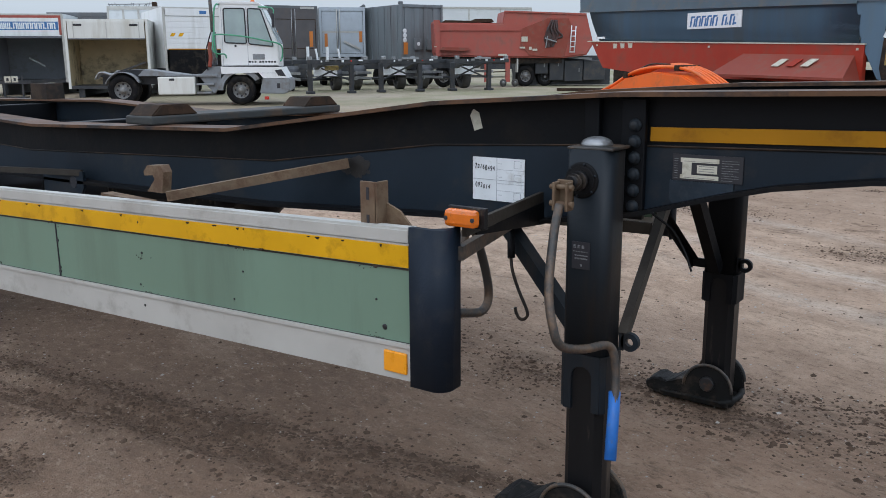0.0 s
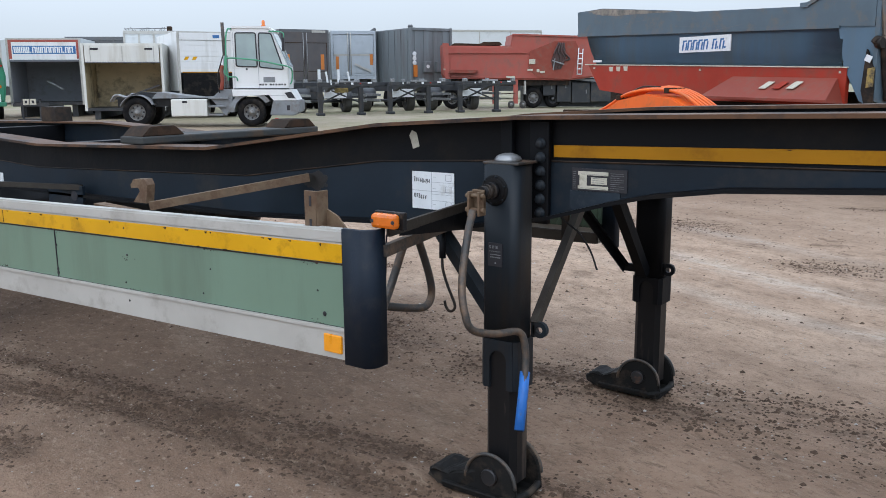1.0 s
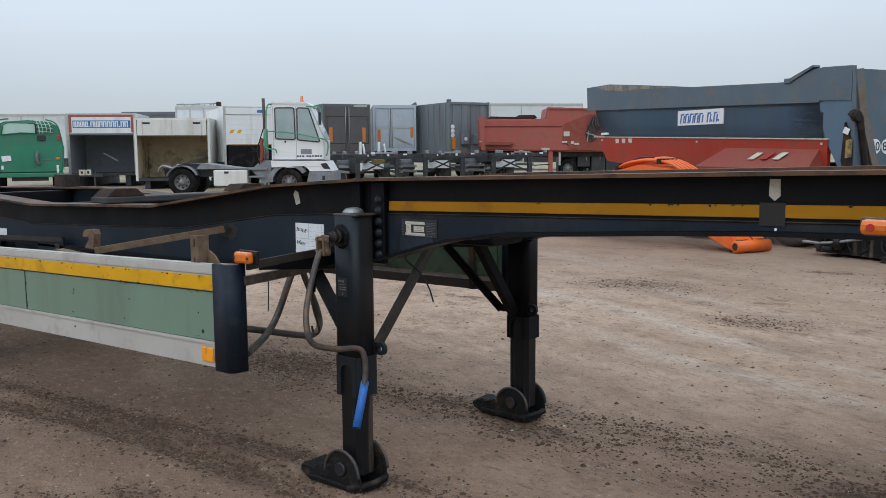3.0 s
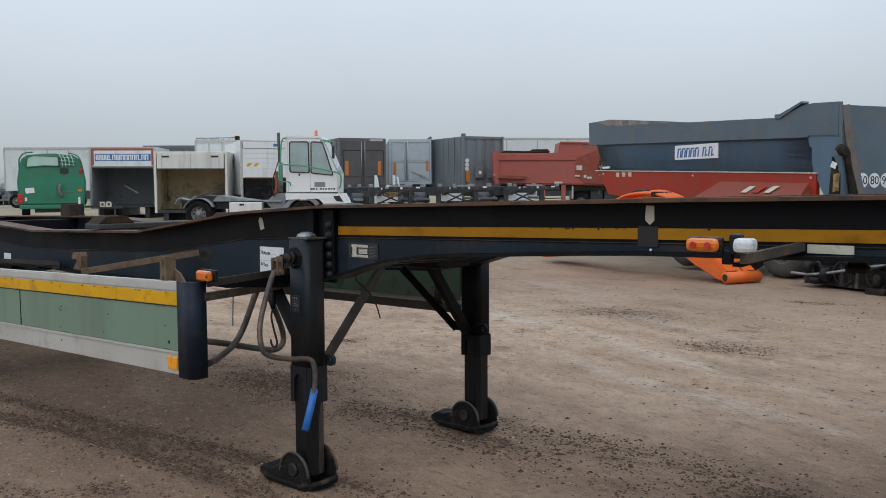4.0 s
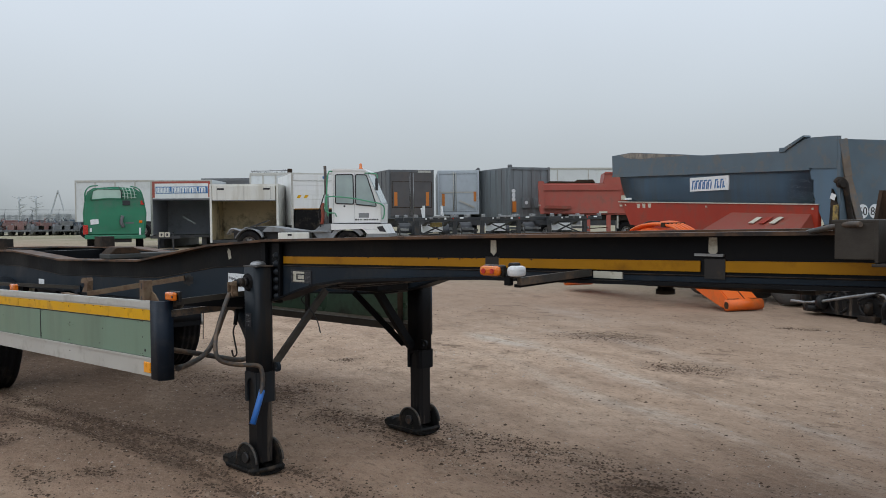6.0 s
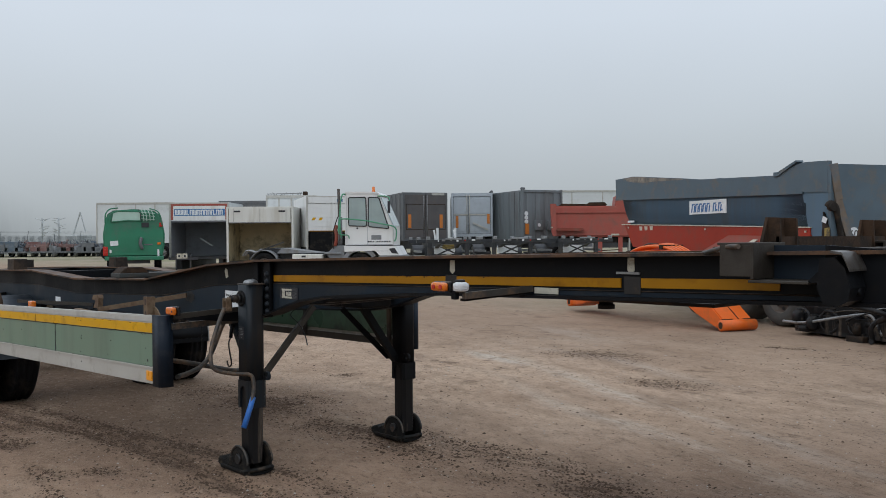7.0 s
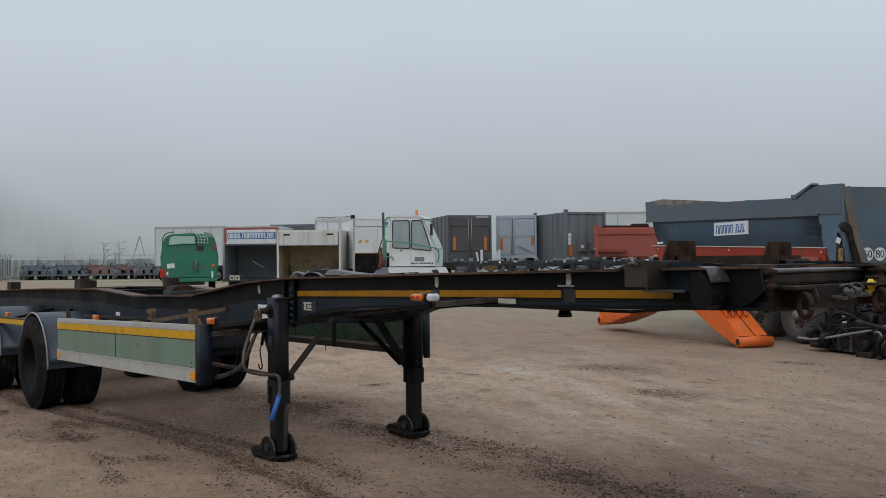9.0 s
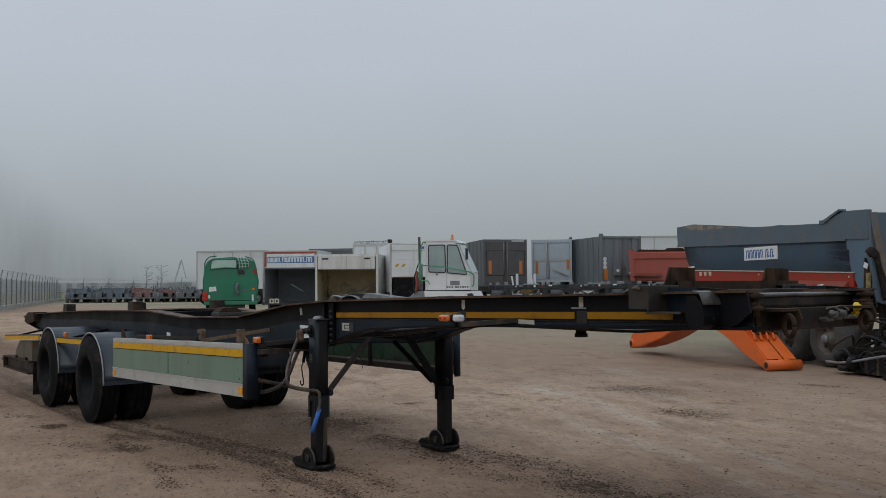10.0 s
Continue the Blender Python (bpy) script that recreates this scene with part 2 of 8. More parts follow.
M["grey_plastic"] = mat("mid_grey_bumper", (0.20, 0.215, 0.23), 0.55, 0, 0.1, 4, (0.15, 0.14, 0.13), 0.3, 3, 0.1, 40)
M["tyre_dusty"] = mat("dusty_tyre_rubber", (0.060, 0.058, 0.055), 0.85, 0, 0.25, 6, (0.10, 0.09, 0.075), 0.3, 5, 0.3, 60)
# haze inside the open body is put into this grey-blue lining colour
M["grey_lining"] = mat("grey_box_lining", (0.27, 0.285, 0.315), 0.7, 0, 0.12, 2, (0.22, 0.225, 0.23), 0.3, 2, 0.1, 20)
# haze over the far masts and crane is put into this pale colour
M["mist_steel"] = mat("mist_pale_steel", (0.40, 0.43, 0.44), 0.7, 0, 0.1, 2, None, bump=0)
M["hub"] = mat("grey_hub_steel", (0.22, 0.225, 0.225), 0.5, 0.3, 0.15, 8, (0.16, 0.13, 0.10), 0.35, 9, 0.1, 60)
M["rim_dull"] = mat("rusty_dull_rim", (0.13, 0.115, 0.10), 0.6, 0.2, 0.2, 8, (0.10, 0.06, 0.04), 0.4, 6, 0.15, 60)
M["tail_red"] = mat("red_lamp_lens", (0.45, 0.03, 0.02), 0.25, 0, 0.1, 20, None, bump=0.1)
M["fence"] = mat("grey_green_fence", (0.17, 0.19, 0.20), 0.6, 0.1, 0.1, 4, None, bump=0.05)
M["concrete"] = mat("mossy_concrete", (0.33, 0.34, 0.31), 0.85, 0, 0.12, 2, (0.21, 0.24, 0.16), 0.35, 1.5, 0.3, 30)
# far frames: the mist's greying is mixed into their paint
M["far_blue"] = mat("misty_blue_frame", (0.10, 0.14, 0.18), 0.6, 0, 0.15, 1, (0.20, 0.20, 0.20), 0.4, 1, 0.05, 10)
M["far_red"] = mat("misty_red_frame", (0.21, 0.105, 0.095), 0.6, 0, 0.15, 1, (0.22, 0.18, 0.17), 0.4, 1, 0.05, 10)
M["far_grey"] = mat("misty_grey_frame", (0.135, 0.145, 0.155), 0.6, 0, 0.15, 1, (0.20, 0.20, 0.20), 0.4, 1, 0.05, 10)
M["clod"] = mat("mud_clod", (0.092, 0.062, 0.044), 0.95, 0, 0.35, 20, None, bump=0.5, spec=0.1)
M["olive"] = mat("olive_grey_lamp_box", (0.085, 0.08, 0.05), 0.6, 0, 0.2, 6, (0.12, 0.075, 0.04), 0.35, 6, 0.3, 60)
M["pebble"] = mat("pale_pebble", (0.42, 0.39, 0.35), 0.8, 0, 0.35, 15, None, bump=0.3)


# ---- mesh helpers ----
def fresh():
    return bmesh.new()


def box(bm, x0, x1, y0, y1, z0, z1, bevel=0.0):
    r = bmesh.ops.create_cube(bm, size=1.0)
    vs = r["verts"]
    for v in vs:
        v.co = Vector((x0 if v.co.x < 0 else x1, y0 if v.co.y < 0 else y1, z0 if v.co.z < 0 else z1))
    if bevel:
        es = list({e for v in vs for e in v.link_edges})
        bmesh.ops.bevel(bm, geom=es, offset=bevel, segments=2, profile=0.5, affect="EDGES")
    return bm


def prism(bm, pts, a0, a1, axis="y"):
    """A polygon pulled along an axis: (x, z) points for y, (x, y) for z, (y, z) for x."""
    def at(p, a):
        return {"y": (p[0], a, p[1]), "z": (p[0], p[1], a), "x": (a, p[0], p[1])}[axis]
    lo = [bm.verts.new(at(p, a0)) for p in pts]
    hi = [bm.verts.new(at(p, a1)) for p in pts]
    n = len(pts)
    fs = [bm.faces.new(lo), bm.faces.new(hi[::-1])]
    for i in range(n):
        fs.append(bm.faces.new((lo[i], hi[i], hi[(i + 1) % n], lo[(i + 1) % n])))
    bmesh.ops.recalc_face_normals(bm, faces=fs)
    return bm


def strip(bm, top, low, y0, y1):
    """A plate between two lines of (x, z), pulled along y."""
    return prism(bm, list(top) + list(low)[::-1], y0, y1, "y")


def smooth_line(pts, n=6):
    """A soft curve through the points."""
    p = [Vector(q) for q in pts]
    p = [2 * p[0] - p[1]] + p + [2 * p[-1] - p[-2]]
    out = []
    for i in range(1, len(p) - 2):
        for k in range(n):
            t = k / n
            a, b, c, d = p[i - 1], p[i], p[i + 1], p[i + 2]
            out.append(0.5 * (2 * b + (c - a) * t + (2 * a - 5 * b + 4 * c - d) * t * t + (3 * b - 3 * c + d - a) * t ** 3))
    out.append(p[-2])
    return out


def tube(bm, pts, r, n=10, flat=1.0):
    """A round bar along the points."""
    pts = [Vector(p) for p in pts]
    rings = []
    side = None
    for i, p in enumerate(pts):
        d = (pts[min(i + 1, len(pts) - 1)] - pts[max(i - 1, 0)]).normalized()
        if side is None:
            side = d.cross(Vector((0, 0, 1)))
            if side.length < 0.05:
                side = d.cross(Vector((1, 0, 0)))
        side = (side - d * side.dot(d)).normalized()
        up = side.cross(d)
        rings.append([bm.verts.new(p + r * (math.cos(a) * side + flat * math.sin(a) * up))
                      for a in (2 * math.pi * k / n for k in range(n))])
    fs = []
    for a, b in zip(rings, rings[1:]):
        for k in range(n):
            f = bm.faces.new((a[k], a[(k + 1) % n], b[(k + 1) % n], b[k]))
            f.smooth = n > 5
            fs.append(f)
    fs.append(bm.faces.new(rings[0][::-1]))
    fs.append(bm.faces.new(rings[-1]))
    bmesh.ops.recalc_face_normals(bm, faces=fs)
    return bm


def bar(bm, p, q, w, h):
    """A rectangular bar from p to q."""
    p, q = Vector(p), Vector(q)
    d = (q - p).normalized()
    s = d.cross(Vector((0, 0, 1)))
    s = s.normalized() if s.length > 0.02 else Vector((1, 0, 0))
    u = s.cross(d)
    c = [(-1, -1), (1, -1), (1, 1), (-1, 1)]
    a = [bm.verts.new(p + s * w / 2 * i + u * h / 2 * j) for i, j in c]
    b = [bm.verts.new(q + s * w / 2 * i + u * h / 2 * j) for i, j in c]
    fs = [bm.faces.new(a[::-1]), bm.faces.new(b)]
    fs += [bm.faces.new((a[i], a[(i + 1) % 4], b[(i + 1) % 4], b[i])) for i in range(4)]
    bmesh.ops.recalc_face_normals(bm, faces=fs)
    return bm


def lathe(bm, prof, centre, axis="y", n=32, caps=True):
    """Rings of (radius, offset along the axis) joined round an axis."""
    c = Vector(centre)
    ax = {"x": (Vector((1, 0, 0)), Vector((0, 1, 0)), Vector((0, 0, 1))),
          "y": (Vector((0, 1, 0)), Vector((1, 0, 0)), Vector((0, 0, 1))),
          "z": (Vector((0, 0, 1)), Vector((1, 0, 0)), Vector((0, 1, 0)))}[axis]
    rings = []
    for r, o in prof:
        rings.append([bm.verts.new(c + ax[0] * o + max(r, 1e-4) * (math.cos(a) * ax[1] + math.sin(a) * ax[2]))
                      for a in (2 * math.pi * k / n for k in range(n))])
    fs = []
    for a, b in zip(rings, rings[1:]):
        for k in range(n):
            f = bm.faces.new((a[k], a[(k + 1) % n], b[(k + 1) % n], b[k]))
            f.smooth = True
            fs.append(f)
    if caps:
        fs.append(bm.faces.new(rings[0]))
        fs.append(bm.faces.new(rings[-1]))
    bmesh.ops.recalc_face_normals(bm, faces=fs)
    return bm


def arc_sheet(bm, cx, cz, r, a0, a1, y0, y1, t=0.02, n=16):
    """A curved sheet round the y axis from angle a0 to a1 (degrees)."""
    pts = [(cx + r * math.cos(radians(a0 + (a1 - a0) * k / n)), cz + r * math.sin(radians(a0 + (a1 - a0) * k / n))) for k in range(n + 1)]
    inn = [(cx + (r - t) * math.cos(radians(a0 + (a1 - a0) * k / n)), cz + (r - t) * math.sin(radians(a0 + (a1 - a0) * k / n))) for k in range(n + 1)]
    for k in range(n):
        prism(bm, [pts[k], pts[k + 1], inn[k + 1], inn[k]], y0, y1)
    bmesh.ops.remove_doubles(bm, verts=bm.verts, dist=1e-4)
    for f in bm.faces:
        f.smooth = abs(f.normal.y) < 0.5
    return bm


def lerp(x, pts):
    return float(np.interp(x, [p[0] for p in pts], [p[1] for p in pts]))


def yard_rise(x, y):
    """The yard climbs gently towards its far rows."""
    t = max(0.0, min(1.0, (math.hypot(x, y - 4) - 18) / 18))
    return 0.28 * t * t * (3 - 2 * t)


def thing(name, label, category, at=(0, 0, 0), rz=0.0, group="", kind="", size=(1, 1, 1)):
    ob = new(name)
    ob.empty_display_size = 0.2
    ob.matrix_basis = pose(at[0], at[1], at[2] + yard_rise(at[0], at[1]), 0, 0, rz) @ Matrix.Diagonal((*size, 1))
    return tagged(ob, label, category, group, kind)


BASE = {}


def part(name, bm, material, parent, label=""):
    """One mesh object from a bmesh, under a thing or a part."""
    me = bpy.data.meshes.new(name)
    assert not (parent.parent and parent.parent.parent), name
    base = BASE.get(parent.name) or BASE.get(parent.parent.name if parent.parent else "")
    if base:
        bmesh.ops.translate(bm, vec=-Vector(base), verts=bm.verts)
    bm.to_mesh(me)
    bm.free()
    me.materials.append(M[material] if isinstance(material, str) else material)
    ob = new(name, me)
    ob.parent = parent
    return tagged(ob, label) if label else ob


def single(name, bm, material, label, category="", kind="", group="", at=(0, 0, 0), rz=0.0):
    """A thing that is one mesh."""
    me = bpy.data.meshes.new(name)
    bm.to_mesh(me)
    bm.free()
    me.materials.append(M[material] if isinstance(material, str) else material)
    ob = new(name, me)
    ob.matrix_basis = pose(at[0], at[1], at[2] + yard_rise(at[0], at[1]), 0, 0, rz)
    return tagged(ob, label, category, group, kind)


def lettering(text, size, m, depth=0.003):
    """A bmesh of raised letters in the xz plane, facing -y, from m (a matrix)."""
    cu = bpy.data.curves.new("letters", "FONT")
    cu.body, cu.size, cu.extrude, cu.align_x, cu.align_y = text, size, depth, "CENTER", "CENTER"
    ob = bpy.data.objects.new("letters", cu)
    scene.collection.objects.link(ob)
    me = bpy.data.meshes.new_from_object(ob)
    bm = fresh()
    bm.from_mesh(me)
    bmesh.ops.transform(bm, matrix=m @ pose(0, 0, 0, 90, 0, 0), verts=bm.verts)
    bpy.data.objects.remove(ob)
    bpy.data.curves.remove(cu)
    bpy.data.meshes.remove(me)
    return bm


# ---- ground: one sheet of churned sand to the horizon ----
def axis_lines(lo, hi, step, far_lo, far_hi):
    """Fine lines from lo to hi, growing steps beyond."""
    mid = list(np.arange(lo, hi + 1e-6, step))
    s, x, up = step, hi, []
    while x < far_hi:
        s *= 1.22
        x += s
        up.append(x)
    s, x, dn = step, lo, []
    while x > far_lo:
        s *= 1.22
        x -= s
        dn.append(x)
    return dn[::-1] + mid + up


def band(v, centre, half):
    return max(0.0, 1 - abs(v - centre) / half)


def churn(x, y):
    """How broken the mud is at a place, 0 to 1."""
    w = 0.22 * noise.noise((x * 0.35, y * 0.35, 3.1)) + 0.07 * noise.noise((x * 1.3, y * 1.3, 8.0))
    patch = 0.68 + 0.9 * noise.noise((x * 0.9, y * 2.6, 7.7)) + 0.35 * noise.noise((x * 3.1, y * 5.0, 2.2))
    fade = max(0.0, min(1.0, (1.9 - x) / 2.2))
    rut_a = lerp(x, [(-6, 2.05), (-4.3, 2.19), (-3.2, 2.32), (-2.5, 2.38), (-1.5, 2.38), (0, 2.3)])
    rut_b = lerp(x, [(-6, 2.4), (-3.6, 2.48), (-2.6, 2.54), (-1.5, 2.67), (-0.4, 2.73), (1, 2.75)])
    c = fade * patch * (0.9 * band(y + 0.3 * w, rut_a, 0.14) + 1.0 * band(y + 0.3 * w, rut_b, 0.15))
    tread = max(0.0, min(1.0, (-1.3 - x) / 0.8)) * (0.75 + 0.6 * noise.noise((x * 2.2, y * 3.0, 5.5)))
    for off in (-0.09, -0.03, 0.05):
        c += 1.1 * tread * band(y + 0.1 * w, rut_a + off, 0.024)
    c += 0.8 * tread * band(y + 0.1 * w, rut_b + 0.04, 0.03)
    c += 0.42 * fade * patch * band(y + w, 2.36, 0.75)
    c += 2.6 * band(y + w, 1.7, 0.6) * max(0.0, noise.noise((x * 1.5, y * 3.2, 4.4)) - 0.12)
    c += 1.6 * band(y + w, 0.9, 0.7) * max(0.0, noise.noise((x * 1.1, y * 2.6, 14.4)) - 0.2)
    c += 1.05 * band(y + 1.2 * w, lerp(x, [(-5, 4.2), (-3.3, 4.1), (-1.5, 3.72), (0, 3.95), (3, 4.25)]), 0.62) * max(0.0, min(1.0, (3.6 - x) / 2, (x + 5.5) / 1.5)) * (0.7 + 0.9 * noise.noise((x * 1.1, y * 2.2, 6.0)) + 0.4 * noise.noise((x * 3.3, y * 5.2, 6.6)))
    c += 0.8 * band(math.hypot((x + 1.0) * 0.62 + 0.5 * w, y - 7.7 + 0.4 * w), 0, 0.45)
    c += 0.7 * band(math.hypot((x + 3.0) * 0.5, y - 9.2 + w), 0, 0.6)
    c += 0.8 * band(math.hypot((x + 4.3), y - 5.85), 0, 0.26)
    c += 1.9 * band(y + 0.38 * x + 2 * w, 11.2, 1.3) * max(0.0, noise.noise((x * 0.9, y * 2.0, 9.0)) - 0.02) * (1 if -9 < x < 3 else 0)
    return max(0.0, min(1.0, 1.15 * c))


def puddled(x, y):
    """How much pale wet film lies along the lorry tracks, 0 to 1."""
    u, v = 0.923 * (x + 0.4) - 0.385 * (y - 6.62), 0.385 * (x + 0.4) + 0.923 * (y - 6.62)
    v += 0.3 * noise.noise((u * 0.4, v * 0.4, 1.7))
    c = 0.9 * band(v, 0.0, 0.22) * band(u, -0.5, 5.5) + 0.8 * band(v, -0.75, 0.2) * band(u, 1.0, 4.0) + 0.7 * band(v, 1.1, 0.25) * band(u, -3.5, 3.5)
    c += 1.2 * band(math.hypot((u + 4.0) * 0.45, (v - 0.05) * 1.7), 0, 0.6) + 0.9 * band(math.hypot((u + 6.5) * 0.3, v - 2.6), 0, 0.7)
    return max(0.0, min(1.0, c))


def ground_height(x, y):
    d = math.hypot(x, y - 4)
    h = 0.018 * noise.noise((x * 0.5, y * 0.5, 0.0)) + 0.006 * noise.noise((x * 3, y * 3, 5.0))
    if d < 22:
        c = churn(x, y)
        h += c * (0.012 * noise.noise((x * 2.0, y * 7.0, 1.0)) + 0.014 * noise.noise((x * 9, y * 13, 2.0)) + 0.008 * noise.noise((x * 24, y * 30, 3.0)))
        ya = lerp(x, [(-6, 2.05), (-4.3, 2.19), (-3.2, 2.32), (-2.5, 2.38), (-1.5, 2.38), (0, 2.3)])
        h += max(0.0, min(1.0, (0.6 - x) / 1.6)) * (0.016 * band(y, ya - 0.16, 0.09) - 0.016 * band(y, ya, 0.12) + 0.018 * band(y, ya + 0.16, 0.09))
        h -= 0.010 * band(y, 3.6, 0.2)
        h += 0.003 * noise.noise((x * 14, y * 22, 2.0))
        # shallow ridges dragged along by lorry tyres
        u = 0.385 * x + 0.923 * y
        h += 0.006 * noise.noise((u * 3.0, 0.2 * x, 4.0)) * min(1.0, max(0.0, (y - 4.2) / 1.5))
    return h * (1 if d < 60 else 60 / d) - 0.095 * min(1, max(0, (-x - 3) / 3)) * max(0.0, 1 - max(0, d - 12) / 15) + yard_rise(x, y)


def build_ground():
    xs = axis_lines(-7.5, 5.0, 0.034, -700, 700)
    ys = axis_lines(0.4, 9.0, 0.034, -700, 700)
    verts = [(x, y, ground_height(x, y)) for y in ys for x in xs]
    nx = len(xs)
    faces = [(j * nx + i, j * nx + i + 1, (j + 1) * nx + i + 1, (j + 1) * nx + i)
             for j in range(len(ys) - 1) for i in range(nx - 1)]
    me = bpy.data.meshes.new("ground")
    me.from_pydata(verts, [], faces)
    me.polygons.foreach_set("use_smooth", [True] * len(me.polygons))
    at = me.attributes.new("churn", "FLOAT", "POINT")
    at.data.foreach_set("value", [churn(x, y) if abs(x) < 20 and abs(y) < 25 else 0.0 for x, y, z in verts])
    at = me.attributes.new("puddled", "FLOAT", "POINT")
    at.data.foreach_set("value", [puddled(x, y) if abs(x) < 20 and abs(y) < 25 else 0.0 for x, y, z in verts])
    ob = new("ground", me)
    me.materials.append(ground_material())
    return tagged(ob, "damp brown sandy yard ground with tyre ruts, churned mud and pebbles", "ground", kind="structure")


def ground_material():
    m = bpy.data.materials.new("damp_sand")
    m.use_nodes = True
    n, l = m.node_tree.nodes, m.node_tree.links
    b = n["Principled BSDF"]
    b.inputs["Specular IOR Level"].default_value = 0.16
    tc = n.new("ShaderNodeTexCoord")

    def tex(scale, detail=6, rough=0.6, stretch=(1, 1, 1), turn=0.0):
        mp = n.new("ShaderNodeMapping")
        mp.vector_type = "TEXTURE"
        mp.inputs["Scale"].default_value = [1 / k for k in stretch]
        mp.inputs["Rotation"].default_value = (0, 0, radians(turn))
        t = n.new("ShaderNodeTexNoise")
        t.inputs["Scale"].default_value, t.inputs["Detail"].default_value = scale, detail
        t.inputs["Roughness"].default_value = rough
        l.new(tc.outputs["Object"], mp.inputs[0])
        l.new(mp.outputs[0], t.inputs[0])
        return t.outputs[0]

    def ramp(src, a, b_, lo=0.0, hi=1.0):
        r = n.new("ShaderNodeMapRange")
        r.inputs[1].default_value, r.inputs[2].default_value = a, b_
        r.inputs[3].default_value, r.inputs[4].default_value = lo, hi
        l.new(src, r.inputs[0])
        return r.outputs[0]

    def blend(fac, c0, c1, mode="MIX"):
        x = n.new("ShaderNodeMix")
        x.data_type, x.blend_type = "RGBA", mode
        for sock, c in ((x.inputs[6], c0), (x.inputs[7], c1)):
            if isinstance(c, tuple):
                sock.default_value = (*c, 1)
            else:
                l.new(c, sock)
        if isinstance(fac, float):
            x.inputs[0].default_value = fac
        else:
            l.new(fac, x.inputs[0])
        return x.outputs[2]

    ch = n.new("ShaderNodeAttribute")
    ch.attribute_name = "churn"
    sep = n.new("ShaderNodeSeparateXYZ")
    l.new(tc.outputs["Object"], sep.inputs[0])
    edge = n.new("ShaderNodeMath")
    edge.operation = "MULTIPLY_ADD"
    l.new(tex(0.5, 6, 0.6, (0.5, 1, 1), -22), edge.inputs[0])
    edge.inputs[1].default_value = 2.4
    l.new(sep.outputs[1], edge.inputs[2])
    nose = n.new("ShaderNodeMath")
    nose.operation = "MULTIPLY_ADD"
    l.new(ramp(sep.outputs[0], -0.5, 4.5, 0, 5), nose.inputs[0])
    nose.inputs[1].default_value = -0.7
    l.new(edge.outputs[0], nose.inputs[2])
    pale_zone = ramp(nose.outputs[0], 4.6, 6.6)
    # near sand is darker, farther sand paler, split along a noisy edge
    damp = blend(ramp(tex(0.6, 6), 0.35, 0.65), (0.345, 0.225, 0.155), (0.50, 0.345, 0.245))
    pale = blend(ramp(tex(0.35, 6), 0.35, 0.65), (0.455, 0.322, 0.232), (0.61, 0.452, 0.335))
    sand = blend(pale_zone, damp, pale)
    # shade under the parked trailer put into the soil colour, with a ragged edge
    ragged_x = n.new("ShaderNodeMath")
    ragged_x.operation = "MULTIPLY_ADD"
    l.new(tex(0.7, 6, 0.65), ragged_x.inputs[0])
    ragged_x.inputs[1].default_value = 3.0
    l.new(sep.outputs[0], ragged_x.inputs[2])
    ragged_y = n.new("ShaderNodeMath")
    ragged_y.operation = "MULTIPLY_ADD"
    l.new(tex(0.9, 6, 0.65), ragged_y.inputs[0])
    ragged_y.inputs[1].default_value = 1.6
    l.new(sep.outputs[1], ragged_y.inputs[2])
    shade_mask = n.new("ShaderNodeMath")
    shade_mask.operation = "MULTIPLY"
    l.new(ramp(ragged_x.outputs[0], 0.6, -1.4), shade_mask.inputs[0])
    l.new(ramp(ragged_y.outputs[0], 2.1, 3.1), shade_mask.inputs[1])
    shade_mask2 = n.new("ShaderNodeMath")
    shade_mask2.operation = "MULTIPLY"
    l.new(shade_mask.outputs[0], shade_mask2.inputs[0])
    l.new(ramp(ragged_y.outputs[0], 5.9, 5.0, 0, 0.85), shade_mask2.inputs[1])
    sand = blend(shade_mask2.outputs[0], sand, (0.155, 0.102, 0.07))
    sand = blend(ramp(tex(0.9, 8, 0.7, (0.55, 1.5, 1), -22), 0.52, 0.72, 0, 0.6), sand, (0.205, 0.136, 0.093))
    sand = blend(ramp(tex(1.3, 9, 0.68, (0.45, 1.2, 1), -20), 0.52, 0.66, 0, 0.5), sand, (0.185, 0.122, 0.083))
    sand = blend(ramp(tex(1.0, 9, 0.7, (0.45, 1.3, 1), -26), 0.54, 0.68, 0, 0.4), sand, (0.52, 0.40, 0.30))
    pud = n.new("ShaderNodeAttribute")
    pud.attribute_name = "puddled"
    wet = n.new("ShaderNodeMath")
    wet.operation = "MULTIPLY"
    l.new(ramp(tex(1.0, 10, 0.8, (0.3, 1.9, 1), -22.6), 0.42, 0.54, 0, 0.95), wet.inputs[0])
    l.new(pud.outputs["Fac"], wet.inputs[1])
    sand = blend(wet.outputs[0], sand, (0.66, 0.58, 0.50))
    sand = blend(ramp(tex(4, 11, 0.85), 0.38, 0.66, 0, 0.5), sand, (0.155, 0.100, 0.068))
    sand = blend(ramp(tex(9, 9, 0.85), 0.5, 0.72, 0, 0.5), sand, (0.46, 0.34, 0.245))
    ridge = n.new("ShaderNodeMath")
    ridge.operation = "MULTIPLY"
    l.new(ramp(tex(2.8, 9, 0.68, (0.75, 1.15, 1), -15), 0.555, 0.62, 0, 0.75), ridge.inputs[0])
    l.new(ramp(tex(0.45, 4), 0.46, 0.58), ridge.inputs[1])
    ridge2 = n.new("ShaderNodeMath")
    ridge2.operation = "MULTIPLY"
    l.new(ridge.outputs[0], ridge2.inputs[0])
    l.new(ramp(sep.outputs[1], 4.5, 7.0), ridge2.inputs[1])
